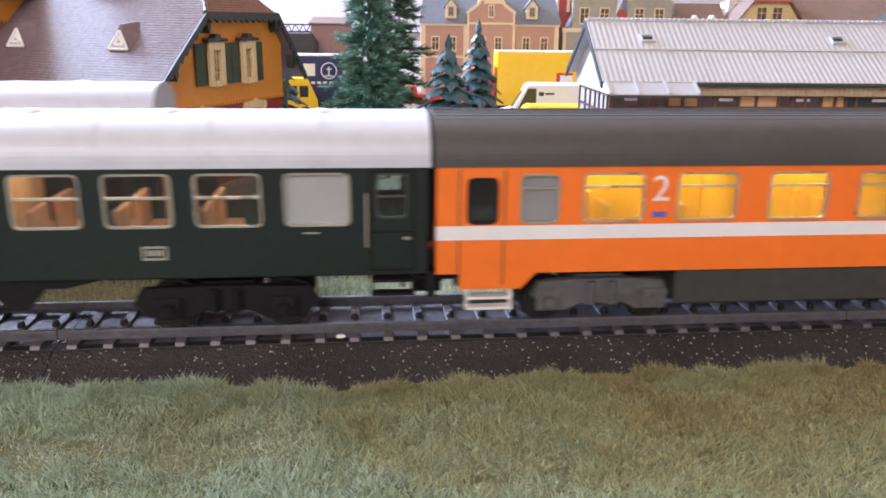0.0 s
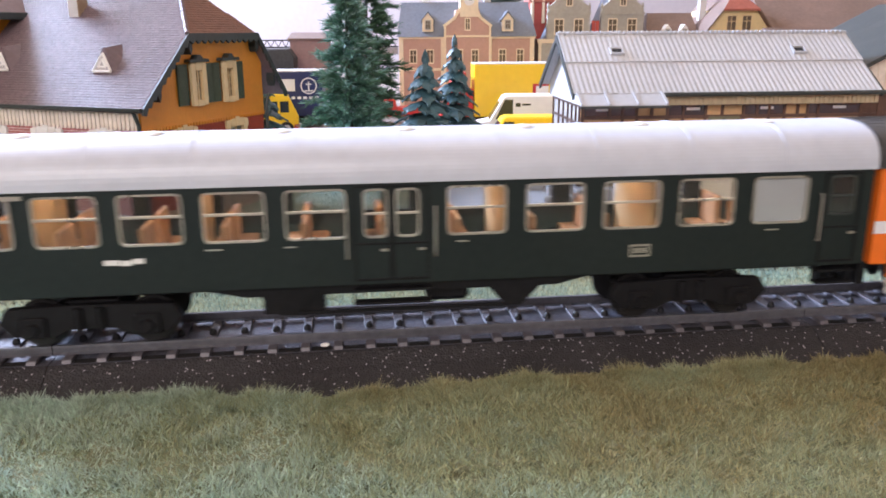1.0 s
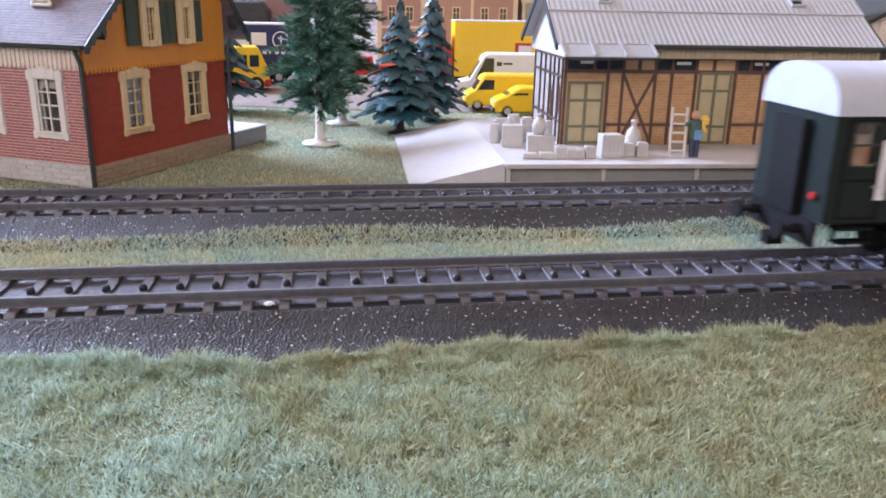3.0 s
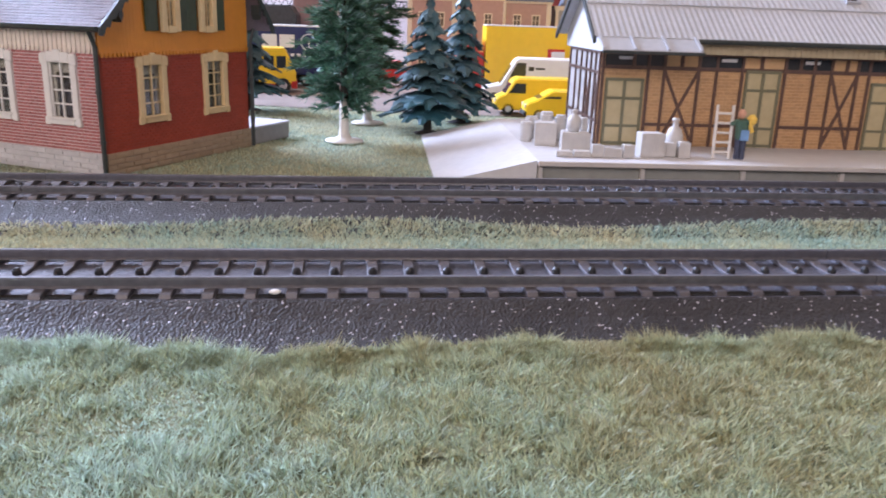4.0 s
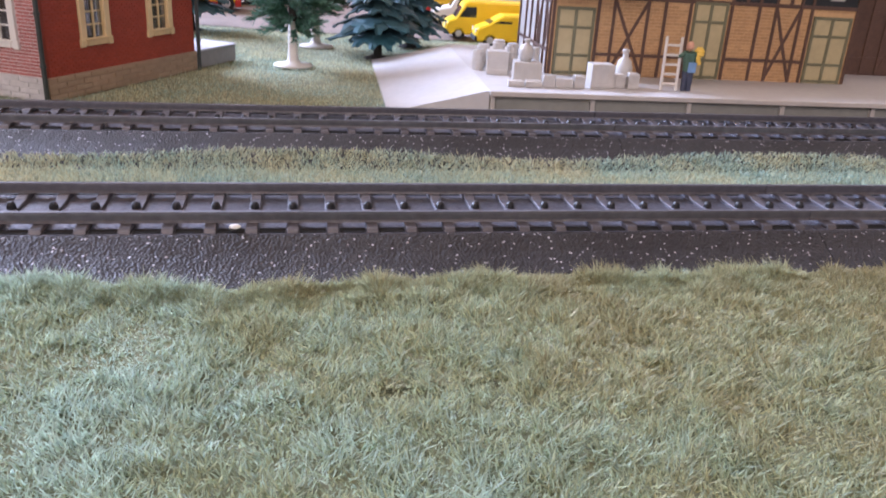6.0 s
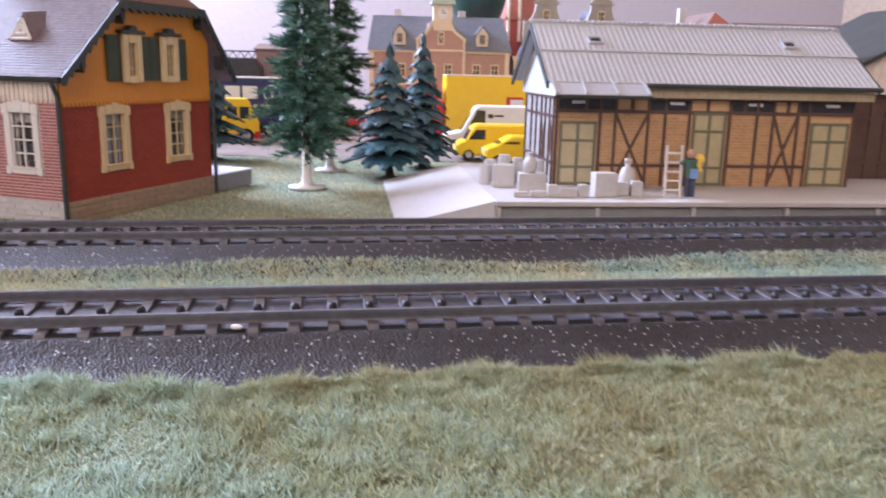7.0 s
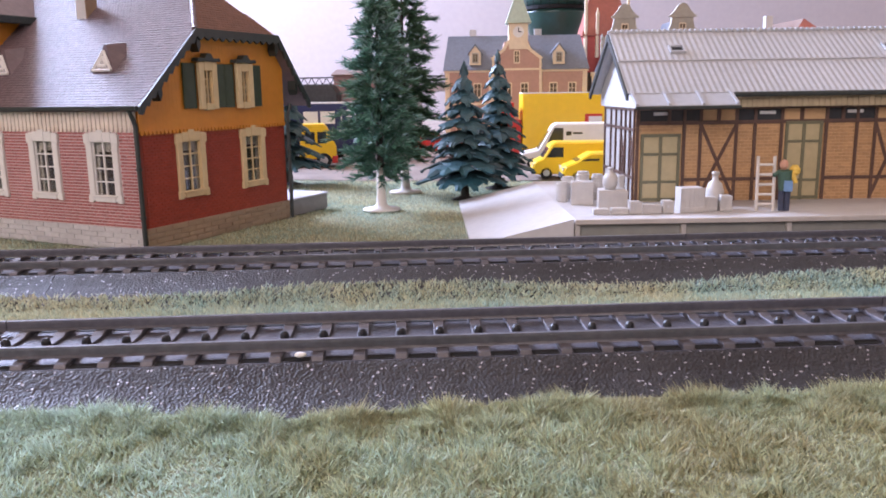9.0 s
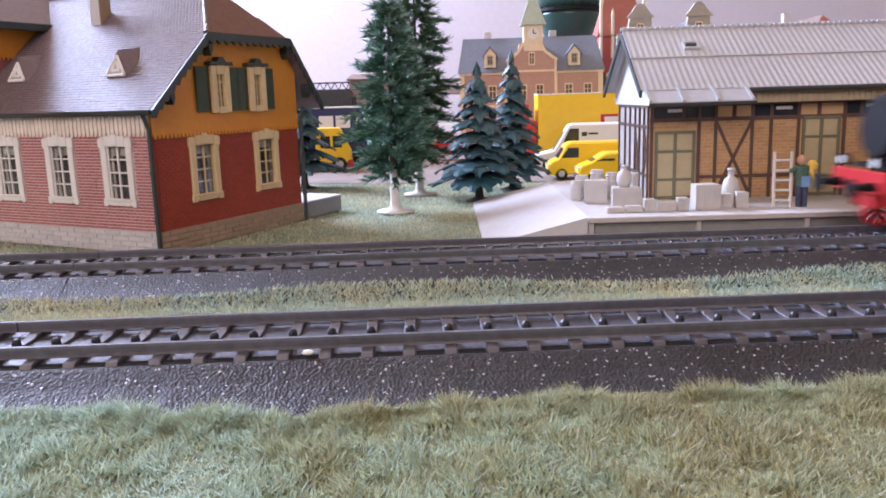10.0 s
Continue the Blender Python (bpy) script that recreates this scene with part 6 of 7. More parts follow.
# ---------- vehicles ----------


def wheel(parent, x, y, r, w=3.0):
    bm = bmesh.new()
    tube(bm, (x, y - w / 2, r), (x, y + w / 2, r), r, r, 18)
    tyre = part("wheel", bm, TYRE, parent, bevel=0.3)
    bm = bmesh.new()
    for s in (-1, 1):
        tube(bm, (x, y + s * (w / 2 - 0.1), r), (x, y + s * (w / 2 + 0.25), r), r * 0.58, r * 0.45, 14)
    part("rim", bm, RIM, tyre)


def truck_cab(t, x0, s, body, low):
    """A cab whose front is at x0 and looks along s; 29 wide."""
    def X(a):
        return x0 - s * a
    bm = bmesh.new()
    prism(bm, [(X(0), 7), (X(0), 16), (X(6.5), 31), (X(9), 34), (X(28), 34), (X(28), 7)], "y", -14, 14)
    part("cab", bm, body, t, bevel=0.6)
    bm = bmesh.new()
    solid(bm, [(X(-0.15), -12.6, 17.5), (X(-0.15), 12.6, 17.5), (X(5.2), 12, 28.5), (X(5.2), -12, 28.5)], [(X(0.4), -12.6, 17.5), (X(0.4), 12.6, 17.5), (X(5.8), 12, 28.5), (X(5.8), -12, 28.5)])
    part("windscreen", bm, GLASS_V, t)
    for y in (-14, 14):
        for a, b in ((7.5, 14.5), (16.5, 24.0)):
            box("side_window", GLASS_V, t, *sorted((X(a), X(b))), y - 0.15, y + 0.15, 19, 28)
    box("bumper", low, t, *sorted((X(-0.8), X(3.6))), -14.2, 14.2, 3.6, 9.4, bevel=0.4)
    box("sill", low, t, *sorted((X(16), X(28))), -13.6, 13.6, 4.4, 9.0, bevel=0.3)
    for y in (-10, 10):
        box("headlight", FROST, t, *sorted((X(-1.0), X(-0.75))), y - 2.2, y + 2.2, 5, 7.6)


def lorry(name, x, y, rz, s, label, cab, low, box_mat, box_top, box_len, gap=3.0, mark=None):
    t = thing(name, x, y, 0, rz, label, "truck")
    truck_cab(t, 0, s, cab, low)
    a, b = sorted((-s * (24 + gap), -s * (24 + gap + box_len)))
    box("chassis", TYRE, t, *sorted((-s * 8, -s * (24 + gap + box_len))), -8, 8, 6, 9.5)
    if box_mat:
        body = box("cargo_box", box_mat, t, a, b, -14.6, 14.6, 10, box_top, bevel=0.5)
        box("box_rail", WHITE_V, body, a, b, -14.8, 14.8, box_top - 0.2, box_top + 0.7)
        if mark:
            mark(body, a, b)
    for w in [10, 24 + gap + box_len * 0.55, 24 + gap + box_len * 0.75]:
        for yy in (-12, 12):
            wheel(t, -s * w, yy * 1.06, 5.8)
    return t


lorry("tractor_lorry", -69, 478, 10, 1, "yellow cab-over lorry tractor with red chassis", YELLOW, RED_V, None, 0, 30)


def navy_marks(body, a, b):
    y = -14.75
    for x in (b - 51, b - 36.5):
        bm = bmesh.new()
        prism(bm, [(x, 32), (x + 12.4, 32), (x + 12.4, 42.4), (x, 42.4)], "y", y, y + 0.15)
        part("logo_block", bm, WHITE_V, body, "white block logo shape")
    bm = bmesh.new()
    n = 24
    for k in range(n):
        p, q = 2 * math.pi * k / n, 2 * math.pi * (k + 1) / n
        prism(bm, [(b - 12 + rr * math.cos(c), 36.5 + rr * math.sin(c)) for rr, c in ((7.2, p), (7.2, q), (6.2, q), (6.2, p))], "y", y, y + 0.15)
    bx(bm, b - 12.6, b - 11.4, y, y + 0.15, 32, 40)
    bx(bm, b - 14.5, b - 9.5, y, y + 0.15, 37.4, 38.4)
    bx(bm, b - 15.5, b - 8.5, y, y + 0.15, 31.6, 32.6)
    part("round_logo", bm, STRIPE, body, "pale ring logo shape")
    bm = bmesh.new()
    for k in range(7):
        bx(bm, b - 38 + k * 5.2, b - 34.8 + k * 5.2, y, y + 0.15, 25, 27.2)
    part("lettering", bm, STRIPE, body, "pale bars of unreadable lettering")


def trailer():
    t = thing("semi_trailer", 0, 0, 0, 0, "navy blue semi-trailer with white logo shapes", "trailer")
    body = box("cargo_box", NAVY, t, -185, -40, -14.6, 14.6, 10, 49, bevel=0.5)
    box("box_rail", WHITE_V, body, -185, -40, -14.8, 14.8, 48.8, 50)
    navy_marks(body, -185, -40)
    box("chassis", TYRE, t, -185, -40, -8, 8, 6, 10)
    for x in (-55, -68, -81):
        for y in (-12, 12):
            wheel(t, x, y, 5.6)
    t.matrix_basis = LAY @ shift(-12, 536, 0, 0)
    return t


trailer()
box_lorry = lorry("box_lorry", 52, 512, 2, -1, "red lorry with yellow box body", RED_V, RED_V, YELLOW, 55, 100, 5.0)
bm = bmesh.new()
prism(bm, [(7, 32.6), (12, 46), (22, 48), (22, 32.6)], "y", -13.6, 13.6)
part("air_deflector", bm, RED_V, box_lorry, bevel=0.6)
plate = box("sign_plate", RED_V, box_lorry, 80, 94, -15.0, -14.6, 27, 38, "red plate on the yellow box")
box("sign_face", WHITE_V, plate, 83, 94, -15.2, -15.0, 29, 36, "white sign field")
# low red pickup
fl = thing("pickup", 8, 556, 0, 0, "low red pickup parked in the yard", "car")
bm = bmesh.new()
prism(bm, [(-26, 6), (-26, 13), (-16, 14.5), (-11, 22), (4, 22), (5, 14.5), (26, 14.5), (26, 6)], "y", -10, 10)
part("body", bm, RED_V, fl, bevel=0.6)
for y in (-10, 10):
    box("side_window", GLASS_V, fl, -12, 2, y - 0.15, y + 0.15, 15.4, 20.6)
for x in (-16, 16):
    for y in (-9, 9):
        wheel(fl, x, y, 4.2, 2.4)


def van(x, y, rz, L, W, H, body, low, label, nose=12):
    """Looks along -x from its front at 0."""
    t = thing("delivery_van", x, y, 0, rz, label, "van")
    bm = bmesh.new()
    prism(bm, [(0.5, 3.2), (0, 8), (1.2, 11), (nose * 0.55, 13.5), (nose, H - 1.5), (nose + 3, H), (L - 1, H), (L, H - 2), (L, 3.2)], "y", -W / 2, W / 2)
    part("body", bm, body, t, bevel=1.0)
    if low:
        bm = bmesh.new()
        for s in (-1, 1):
            bx(bm, nose, L - 0.5, *sorted((s * W / 2, s * (W / 2 + 0.2))), 4.5, H * 0.46)
        part("side_band", bm, low, t, "coloured lower side")
    bm = bmesh.new()
    nx, nz = nose * 0.55 - 0.15, 14.0
    solid(bm, [(nx, -W / 2 + 1.6, nz), (nx, W / 2 - 1.6, nz), (nose - 0.3, W / 2 - 2, H - 2.2), (nose - 0.3, -W / 2 + 2, H - 2.2)], [(nx + 0.6, -W / 2 + 1.6, nz), (nx + 0.6, W / 2 - 1.6, nz), (nose + 0.4, W / 2 - 2, H - 2.2), (nose + 0.4, -W / 2 + 2, H - 2.2)])
    part("windscreen", bm, GLASS_V, t)
    for s in (-1, 1):
        bm = bmesh.new()
        y0, y1 = sorted((s * W / 2, s * (W / 2 + 0.15)))
        prism(bm, [(nose * 0.75, 14.2), (nose + 1.4, H - 3.4), (nose + 8, H - 3.4), (nose + 8, 14.2)], "y", y0, y1)
        part("side_window", bm, GLASS_V, t)
        box("headlight", FROST, t, -0.1, 0.9, *sorted((s * W * 0.28, s * W * 0.45)), 8, 10.4)
    bm = bmesh.new()
    bx(bm, -0.7, 1, -W / 2, W / 2, 3.4, 6.2)
    part("bumper", bm, TYRE, t, bevel=0.4)
    for a in (9, L - 12):
        for s in (-1, 1):
            wheel(t, a, s * (W / 2 - 1.2), 3.9, 2.4)
    return t


v1 = van(76, 452, -3, 74, 24, 33, WHITE_V, YELLOW, "white delivery van with yellow lower band", 24)
bm = bmesh.new()
bx(bm, 34, 38, -12.25, -12, 24, 27)
bx(bm, 39, 46, -12.25, -12, 25, 26.4)
part("logo", bm, GLASS_V, v1, "small dark logo shapes")
van(78, 372, 0, 54, 21, 24, YELLOW, None, "yellow postal van parked behind the platform", 12)
van(94, 340, 0, 48, 19, 19, YELLOW, None, "small yellow van behind the platform", 14)

# ---------- the town behind ----------


def facade_window(parent, x, y, z, w, h, trim, arch_=True):
    bm = bmesh.new()
    for a, b, c, d in ((x - w / 2 - 1, x - w / 2, z - 1, z + h + 1), (x + w / 2, x + w / 2 + 1, z - 1, z + h + 1), (x - w / 2, x + w / 2, z - 1.2, z), (x - w / 2, x + w / 2, z + h, z + h + 1.2)):
        bx(bm, a, b, y - 0.8, y, c, d)
    bx(bm, x - 0.3, x + 0.3, y - 0.4, y, z, z + h)
    bx(bm, x - w / 2, x - 0.3, y - 0.35, y, z + h * 0.6, z + h * 0.6 + 0.6)
    bx(bm, x + 0.3, x + w / 2, y - 0.35, y, z + h * 0.6, z + h * 0.6 + 0.6)
    f = part("window", bm, trim, parent)
    box("pane", DARKIN, f, x - w / 2, x + w / 2, y - 0.2, y, z, z + h)


town = thing("town_hall", 0, 622, 0, 0, "pink rendered town hall with slate roof and clock turret", "building")
box("wall", PINK_W, town, 18, 150, 0, 70, -0.6, 77)
bm = bmesh.new()
for x in (18, 60, 107, 150):
    bx(bm, x - 2.2, x + 2.2, -1.2, 0, 0, 77)
bx(bm, 16, 152, -1.0, 0, 44, 46.5)
bx(bm, 15, 153, -2.2, 0, 75, 78)
part("trim", bm, CREAM_T, town, "cream pilasters and cornices")
bm = bmesh.new()
solid(bm, [(14, -4, 77), (154, -4, 77), (154, 74, 77), (14, 74, 77)], [(19, 30, 111), (149, 30, 111), (149, 40, 111), (19, 40, 111)])
part("roof", bm, SLATE, town, "blue grey slate roof")
bm = bmesh.new()
prism(bm, [(62, 0), (107, 0), (107, 88), (98, 94), (96, 103), (73, 103), (71, 94), (62, 88)], "y", -3.4, 30)
part("gable", bm, PINK_W, town, "pink projecting gable")
bm = bmesh.new()
for p, q in (((60.5, 87), (71.5, 95)), ((71.5, 95), (77, 104)), ((92, 104), (97.5, 95)), ((97.5, 95), (108.5, 87))):
    n = Vector((-(q[1] - p[1]), q[0] - p[0])).normalized() * 1.4
    prism(bm, [(p[0] - n.x, p[1] - n.y), (q[0] - n.x, q[1] - n.y), (q[0] + n.x, q[1] + n.y), (p[0] + n.x, p[1] + n.y)], "y", -5, -2.4)
bx(bm, 61, 63, -4.6, -3.4, 0, 88)
bx(bm, 106, 108, -4.6, -3.4, 0, 88)
bx(bm, 62, 107, -4.4, -3.4, 76.5, 78.5)
part("gable_trim", bm, CREAM_T, town, "cream gable trim")
bm = bmesh.new()
bx(bm, 77, 95, -4.2, 14, 96, 121)
part("clock_turret", bm, CREAM_T, town, "cream clock turret")
bm = bmesh.new()
tube(bm, (86, -4.2, 112), (86, -4.8, 112), 5.2, n=20)
cl = part("clock", bm, WHITE_F, town, "white clock face")
bm = bmesh.new()
bx(bm, 85.6, 86.4, -5.2, -4.8, 112, 116)
bx(bm, 86, 89, -5.2, -4.8, 111.6, 112.4)
part("clock_hands", bm, BLACK, cl).name = "pointers"
bm = bmesh.new()
solid(bm, [(74, -8, 120), (98, -8, 120), (98, 17, 120), (74, 17, 120)], [(82, 1, 143), (90, 1, 143), (90, 9, 143), (82, 9, 143)])
part("turret_roof", bm, COPPER, town, "pale green turret roof")
for x in (30, 47, 120, 138):
    facade_window(town, x, 0, 52, 6, 12, CREAM_T)
    facade_window(town, x, 0, 16, 6, 14, CREAM_T)
for x in (76, 92):
    facade_window(town, x, -3.4, 52, 6, 12, CREAM_T)
facade_window(town, 84.5, -3.4, 84, 4, 10, CREAM_T)
for x in (45, 125):
    bm = bmesh.new()
    prism(bm, [(x - 5.5, 82), (x + 5.5, 82), (x + 5.5, 94), (x, 101), (x - 5.5, 94)], "y", -1, 26)
    dm = part("dormer", bm, CREAM_T, town, "cream roof dormer")
    facade_window(dm, x, -1, 85, 4, 7, GREY_W)
    bm = bmesh.new()
    for s in (-1, 1):
        prism(bm, [(x, 102), (x + s * 7, 93), (x + s * 7, 91.6), (x, 100)], "y", -2.4, 26)
    part("dormer_roof", bm, SLATE, dm)
for x in (40, 104):
    box("chimney", PLINTH_G, town, x, x + 7, 30, 37, 108, 117)

grey = thing("gabled_merchant_house", 0, 634, 0, 0, "grey merchant house with two curved gables", "building")
box("wall", GREY_W, grey, 159, 271, 0, 80, -0.6, 74)
bm = bmesh.new()
bx(bm, 157, 273, -1.6, 0, 70, 74)
bx(bm, 157, 273, -1.2, 0, 44, 46)
for x in (160, 190, 216, 242, 270):
    bx(bm, x - 1.5, x + 1.5, -1.0, 0, 0, 70)
part("trim", bm, CREAM_T, grey, "pale cornices")
for c in (189, 244):
    pts = [(c - 22, 74), (c + 22, 74), (c + 22, 100), (c + 19, 107), (c + 14, 111), (c + 11, 117), (c + 10, 124), (c + 12, 126), (c + 8, 130), (c + 4, 136), (c, 138), (c - 4, 136), (c - 8, 130), (c - 12, 126), (c - 10, 124), (c - 11, 117), (c - 14, 111), (c - 19, 107), (c - 22, 100)]
    bm = bmesh.new()
    prism(bm, pts, "y", -0.5, 6)
    g = part("curved_gable", bm, GREY_W, grey, "grey scrolled gable")
    bm = bmesh.new()
    bx(bm, c - 13, c + 13, -1.6, -0.5, 124, 126.4)
    bx(bm, c - 23, c + 23, -1.6, -0.5, 98, 100)
    for s in (-1, 1):
        lathe(bm, [(1.8, 100), (1.2, 104), (1.8, 106), (0.3, 110)], 8, c + s * 21, 2)
    part("gable_trim", bm, GREY_W, g)
    facade_window(g, c, -0.5, 107, 5, 11, CREAM_T)
    for x in (c - 10, c + 10):
        facade_window(g, x, -0.5, 79, 8, 14, CREAM_T)
        facade_window(grey, x, 0, 50, 8, 14, CREAM_T)
    bm = bmesh.new()
    prism(bm, [(c - 20, 74), (c + 20, 74), (c, 124)], "y", 6, 80)
    part("roof", bm, SLATE, grey, "dark slate roof")
bm = bmesh.new()
for x in (215, 219):
    bx(bm, x - 2.5, x + 1, -1.4, -0.2, 76, 92)
part("ornament", bm, RED_W, grey, "red ornament between the gables")

redh = thing("brick_stepped_house", 0, 690, 0, 0, "red brick house with pale pinnacles", "building")
box("wall", RED_W, redh, 158, 205, 0, 40, -0.6, 112)
bm = bmesh.new()
solid(bm, [(156, -3, 112), (207, -3, 112), (207, 43, 112), (156, 43, 112)], [(166, 18, 152), (197, 18, 152), (197, 22, 152), (166, 22, 152)])
part("roof", bm, RED_R, redh, "red roof")
for x, z in ((160, 150), (172, 132), (203, 150)):
    bm = bmesh.new()
    tube(bm, (x, -1, 90), (x, -1, z), 2.0, 1.6, 8)
    tube(bm, (x, -1, z), (x, -1, z + 8), 2.2, 0.2, 8)
    part("pinnacle", bm, CREAM_T, redh, "pale pinnacle")

brn = thing("brown_roofed_house", 0, 650, 0, 0, "house with brown roof and dormers", "building")
box("wall", GREY_W, brn, 276, 330, 0, 60, -0.6, 66)
bm = bmesh.new()
solid(bm, [(273, -5, 65), (334, -5, 65), (334, 65, 65), (273, 65, 65)], [(282, 28, 100), (330, 28, 100), (330, 32, 100), (282, 32, 100)])
part("roof", bm, BROWN_R, brn, "dark brown roof")
for x in (298, 316):
    bm = bmesh.new()
    prism(bm, [(x - 4, 76), (x + 4, 76), (x + 4, 83), (x, 88), (x - 4, 83)], "y", 3, 26)
    dm = part("dormer", bm, WHITE_F, brn, "white dormer")
    facade_window(dm, x, 3, 77.5, 3.6, 5, GREY_W)

yh = thing("yellow_town_house", 0, 640, 0, 0, "pale yellow house with brown half-hipped roof", "building")
bm = bmesh.new()
prism(bm, [(331, -0.6), (405, -0.6), (405, 76), (386, 102), (350, 102), (331, 76)], "y", 0, 90)
part("wall", bm, YEL_W, yh, "pale yellow rendered wall")
bm = bmesh.new()
slab(bm, [(324, -6, 70), (349, -6, 103), (368, 16, 123), (368, 95, 123), (324, 95, 70)], 2)
slab(bm, [(412, -6, 70), (412, 95, 70), (368, 95, 123), (368, 16, 123), (387, -6, 103)], 2)
part("roof", bm, BROWN_R, yh, "brown roof")
bm = bmesh.new()
slab(bm, [(349, -6, 103), (387, -6, 103), (368, 16, 123)], 2)
part("hip", bm, RED_R, yh, "reddish half hip")
box("chimney", SHED_W, yh, 340, 347, 40, 47, 92, 128)
for x in (352, 368, 384):
    facade_window(yh, x, 0, 56, 7, 12, CREAM_F)
for x in (360, 376):
    facade_window(yh, x, 0, 82, 9, 14, CREAM_F)

dkh = thing("timbered_barn", 0, 660, 0, 0, "long barn with dark brown roof and timbered wall", "building")
box("wall", CREAM_T, dkh, 414, 640, 0, 80, -0.6, 92)
bm = bmesh.new()
for k in range(24):
    x = 416 + k * 9.5
    bx(bm, x - 0.8, x + 0.8, -0.6, 0, 60, 92)
for z in (66, 78, 91):
    bx(bm, 414, 640, -0.5, 0, z - 0.8, z + 0.8)
part("timber_frame", bm, TIMBER, dkh, "dark timbers")
bm = bmesh.new()
slab(bm, [(405, -14, 84), (650, -14, 84), (650, 40, 116), (405, 40, 116)], 3)
slab(bm, [(405, 94, 84), (405, 40, 116), (650, 40, 116), (650, 94, 84)], 3)
part("roof", bm, BROWN_R, dkh, "dark brown roof")
low = thing("dark_roofed_store", 0, 560, 0, 0, "low store with dark brown roof", "building")
box("wall", TIMBER, low, 380, 500, 0, 60, -0.6, 62)
bm = bmesh.new()
slab(bm, [(372, -8, 60), (508, -8, 60), (508, 30, 84), (372, 30, 84)], 3)
slab(bm, [(372, 68, 60), (372, 30, 84), (508, 30, 84), (508, 68, 60)], 3)
part("roof", bm, BROWN_R, low, "dark brown roof")

tank = thing("water_tower", 140, 800, 0, 0, "dark green domed water tower tank on a tall pedestal", "water tower")
bm = bmesh.new()
lathe(bm, [(22, -0.6), (18, 20), (18, 120)], 20)
part("pedestal", bm, GREY_W, tank, "grey pedestal")
bm = bmesh.new()
lathe(bm, [(18, 114), (28, 120), (33, 132), (35.5, 143), (36, 147)], 32)
part("tank_bottom", bm, TANK, tank, "dark green tank bottom", smooth=True)
bm = bmesh.new()
lathe(bm, [(37, 147), (38.5, 148), (38.5, 151), (36.5, 152)], 32)
for k in range(24):
    a = 2 * math.pi * k / 24
    tube(bm, (38 * math.cos(a), 38 * math.sin(a), 151), (38 * math.cos(a), 38 * math.sin(a), 157), 0.35, n=5)
part("gallery", bm, BLACK, tank, "dark gallery ring")
bm = bmesh.new()
lathe(bm, [(36, 152), (36, 166), (33, 180), (25, 191), (12, 197), (1, 199)], 32)
part("dome", bm, TANK, tank, "dark green glossy dome", smooth=True)

via = thing("viaduct", 0, 700, 0, 0, "grey girder viaduct behind the yard", "bridge")
box("deck", VIADUCT, via, -420, 14, 0, 30, 58, 66, bevel=0.4)
bm = bmesh.new()
bx(bm, -420, 14, -1, 0, 73.2, 74.6)
bx(bm, -420, 14, -1, 0, 66, 67.2)
k = -420
while k < 8:
    tube(bm, (k, -0.5, 66.5), (k + 4, -0.5, 74), 0.5, n=5)
    tube(bm, (k + 4, -0.5, 74), (k + 8, -0.5, 66.5), 0.5, n=5)
    k += 8
part("lattice_girder", bm, BLACK, via, "dark lattice girder")
for x in (-380, -290, -200, -110, -20):
    box("pier", VIADUCT, via, x - 8, x + 8, 4, 26, -0.6, 58)
sta = thing("wagon", -150, 640, 0, 0, "dark grey wagon behind the trailer", "wagon")
bm = bmesh.new()
prism(bm, [(-60, 12), (60, 12), (60, 58), (54, 66), (-54, 66), (-60, 58)], "y", -14, 14)
part("body", bm, SKIRT, sta, bevel=0.6)
for x in (-40, 40):
    for y in (-9, 9):
        wheel(sta, x, y, 6, 2)
box("chassis", BLACK, sta, -58, 58, -10, 10, 8, 12)
HUT = mat("hut_mauve", (0.27, 0.165, 0.15), 0.6, 0, 0.1, 300)
bh = thing("brown_hut", -80, 660, 0, 0, "plain brownish pink hut behind the trailer", "hut")
box("wall", HUT, bh, -18, 22, 0, 30, -0.6, 76)
bm = bmesh.new()
slab(bm, [(-20, -3, 76), (24, -3, 76), (24, 33, 82), (-20, 33, 82)], 1.5)
part("roof", bm, BROWN_R, bh)
red_e = thing("fire_engine", 330, 420, 0, 8, "red fire engine with ladder behind the sheds", "truck")
truck_cab(red_e, -30, -1, RED_V, BLACK)
box("body", RED_V, red_e, -4, 60, -14, 14, 6, 36, bevel=0.8)
bm = bmesh.new()
for y in (-4, 4):
    bx(bm, -30, 60, y - 0.6, y + 0.6, 42, 44)
for k in range(14):
    bx(bm, -28 + k * 6.5, -27 + k * 6.5, -3.4, 3.4, 42.4, 43.6)
for x in (0, 50):
    bx(bm, x - 2, x + 2, -3, 3, 35.5, 42.2)
part("ladder", bm, FRAME, red_e, "metal ladder on the roof")
for x in (-20, 40):
    for y in (-12, 12):
        wheel(red_e, x, y, 5.6)

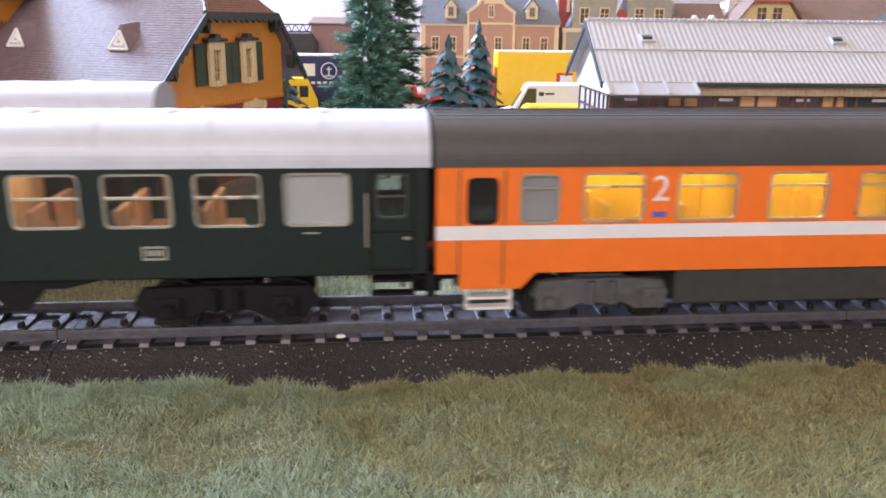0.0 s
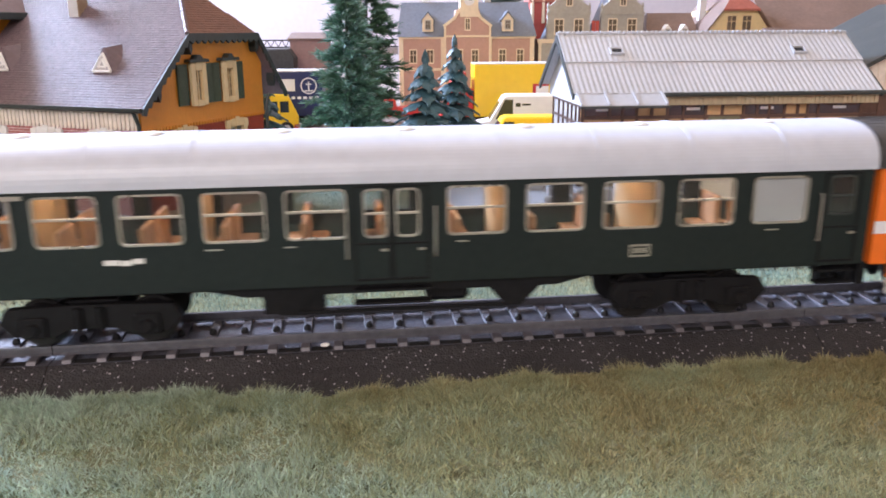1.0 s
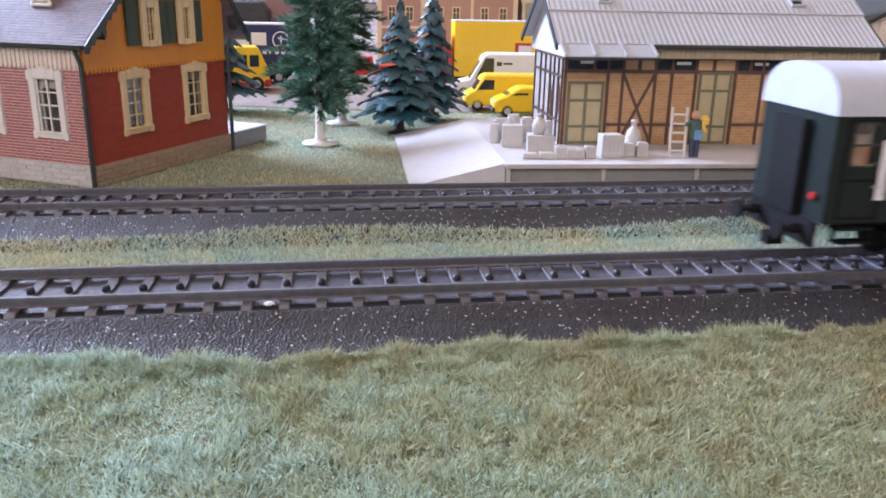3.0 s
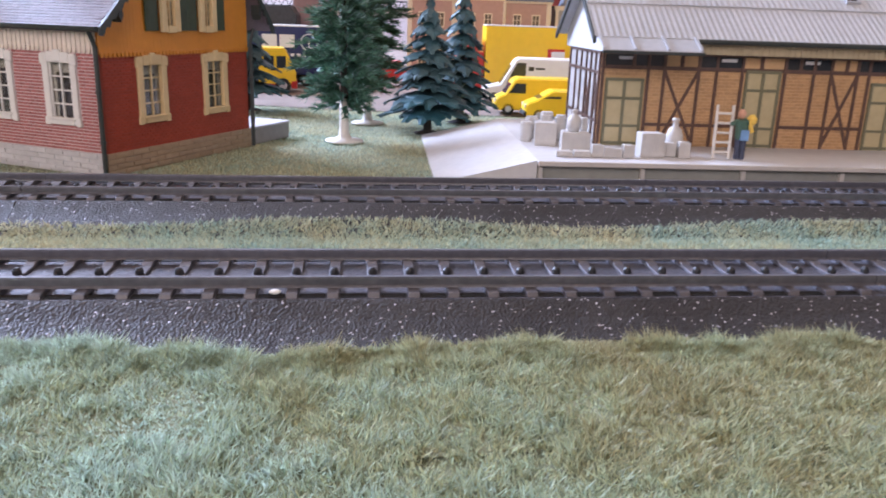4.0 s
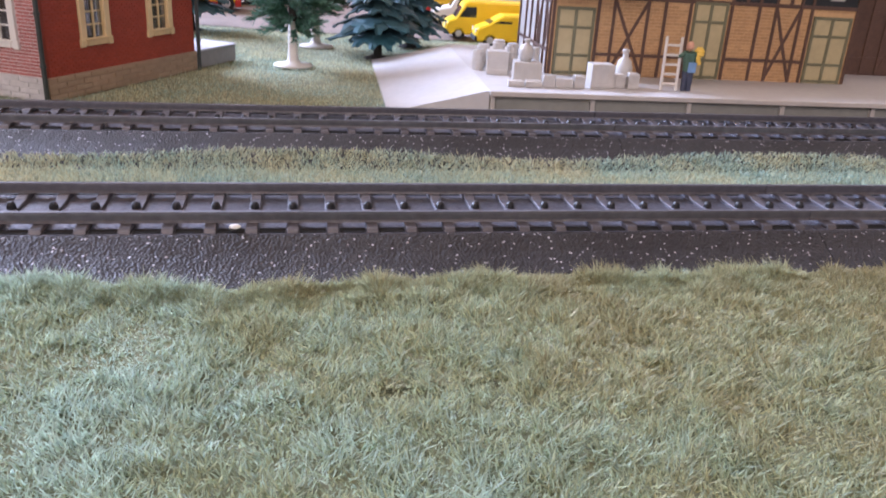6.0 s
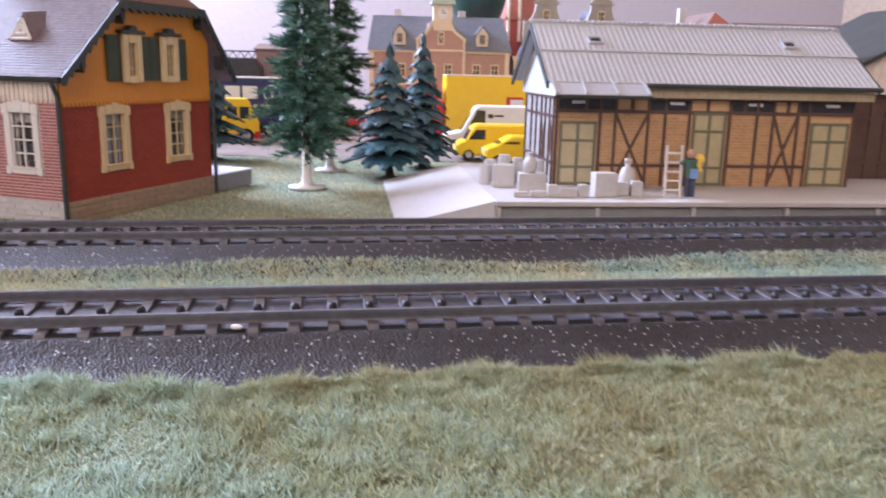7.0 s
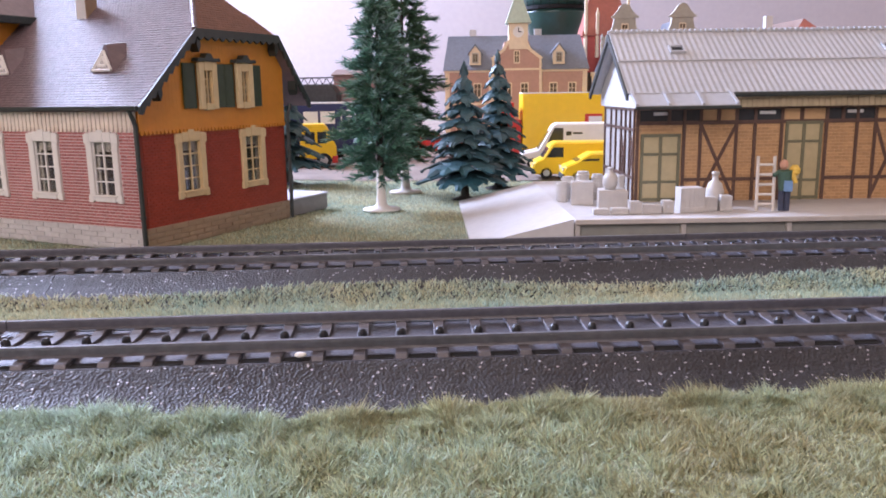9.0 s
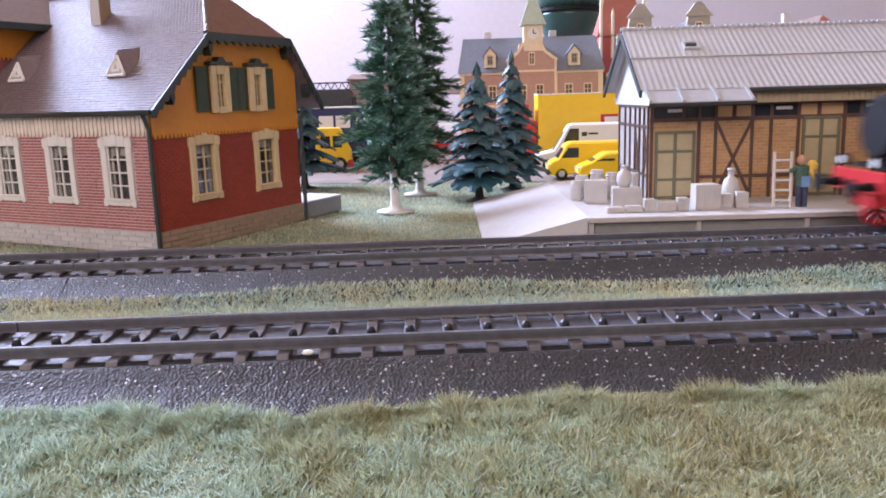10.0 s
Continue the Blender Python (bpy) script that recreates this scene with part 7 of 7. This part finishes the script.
# ---------- trains and their movement ----------
FAR, LIFT = 77.6 / 0.927, 0.6
coach_a = green_coach("dark green passenger coach with silver roof and lit windows")
coach_b = orange_coach()
coach_c = copy_thing(coach_a, shift(0, FAR))
tagged(coach_c, "dark green passenger coach with silver roof on the far track")
engine = steam_engine()
for ob, m in ((coach_a, shift(-219.6, 0, LIFT)), (coach_b, shift(22, 0, LIFT)), (coach_c, shift(-300, FAR, LIFT)), (engine, shift(1059, FAR, LIFT))):
    ob.matrix_basis = m


def motions():
    # the near train runs to the right and stops out of sight
    def near(t):
        slow = -219.6 + 121.6 * t - 2.3 * t * t if t < 2.0 else 14.4 + 112.2 * (min(t, 6.0) - 2.0)
        return slow + 112.2 * (0.8 * min(max(t - 6, 0), 1) + 0.2 * min(max(t - 7, 0), 1))

    # the far track: one train leaves to the left, another comes from the right
    def leaving(t):
        return -300 - 160 * min(t, 2.9)

    def coming(t):
        return 159 + 300 * min(10.0 - t, 3.0)

    half = [k / 2 for k in range(21)]
    walk(coach_a, [(t, shift(near(t), 0, LIFT)) for t in half])
    walk(coach_b, [(t, shift(near(t) + 242.0, 0, LIFT)) for t in half])
    walk(coach_c, [(t, shift(leaving(t), FAR, LIFT)) for t in half])
    walk(engine, [(t, shift(coming(t), FAR, LIFT)) for t in half])

    # the wheels turn as far as their train runs
    def roll(ob, where, radius, first, last, step):
        at = ob.matrix_basis.translation.copy()
        start = where(0.0)
        n = round((last - first) / step)
        for_times = sorted({0.0, 10.0, *(first + k * step for k in range(n + 1))})
        walk(ob, [(t, Matrix.Translation(at) @ pose(0, 0, 0, 0, math.degrees((where(t) - start) / radius), 0)) for t in for_times])

    for coach, where, last in ((coach_a, near, 8.0), (coach_b, near, 8.0), (coach_c, leaving, 3.0)):
        for ob in coach.children_recursive:
            if ob.name.startswith("wheelset"):
                roll(ob, where, 5.4, 0.0, last, 1 / 30)
    for ob in engine.children:
        if ob.name.startswith("wheel"):
            roll(ob, coming, ob.dimensions.z * 500 * 0.001 / MM, 7.0, 10.0, 1 / 60)
        elif ob.name.startswith("side_rod"):
            rows = [(t, shift(3.5 * math.cos(-coming(t) / 9), 0, 3.5 * math.sin(-coming(t) / 9))) for t in [0.0] + [7.0 + k / 60 for k in range(181)]]
            walk(ob, rows)


motions()
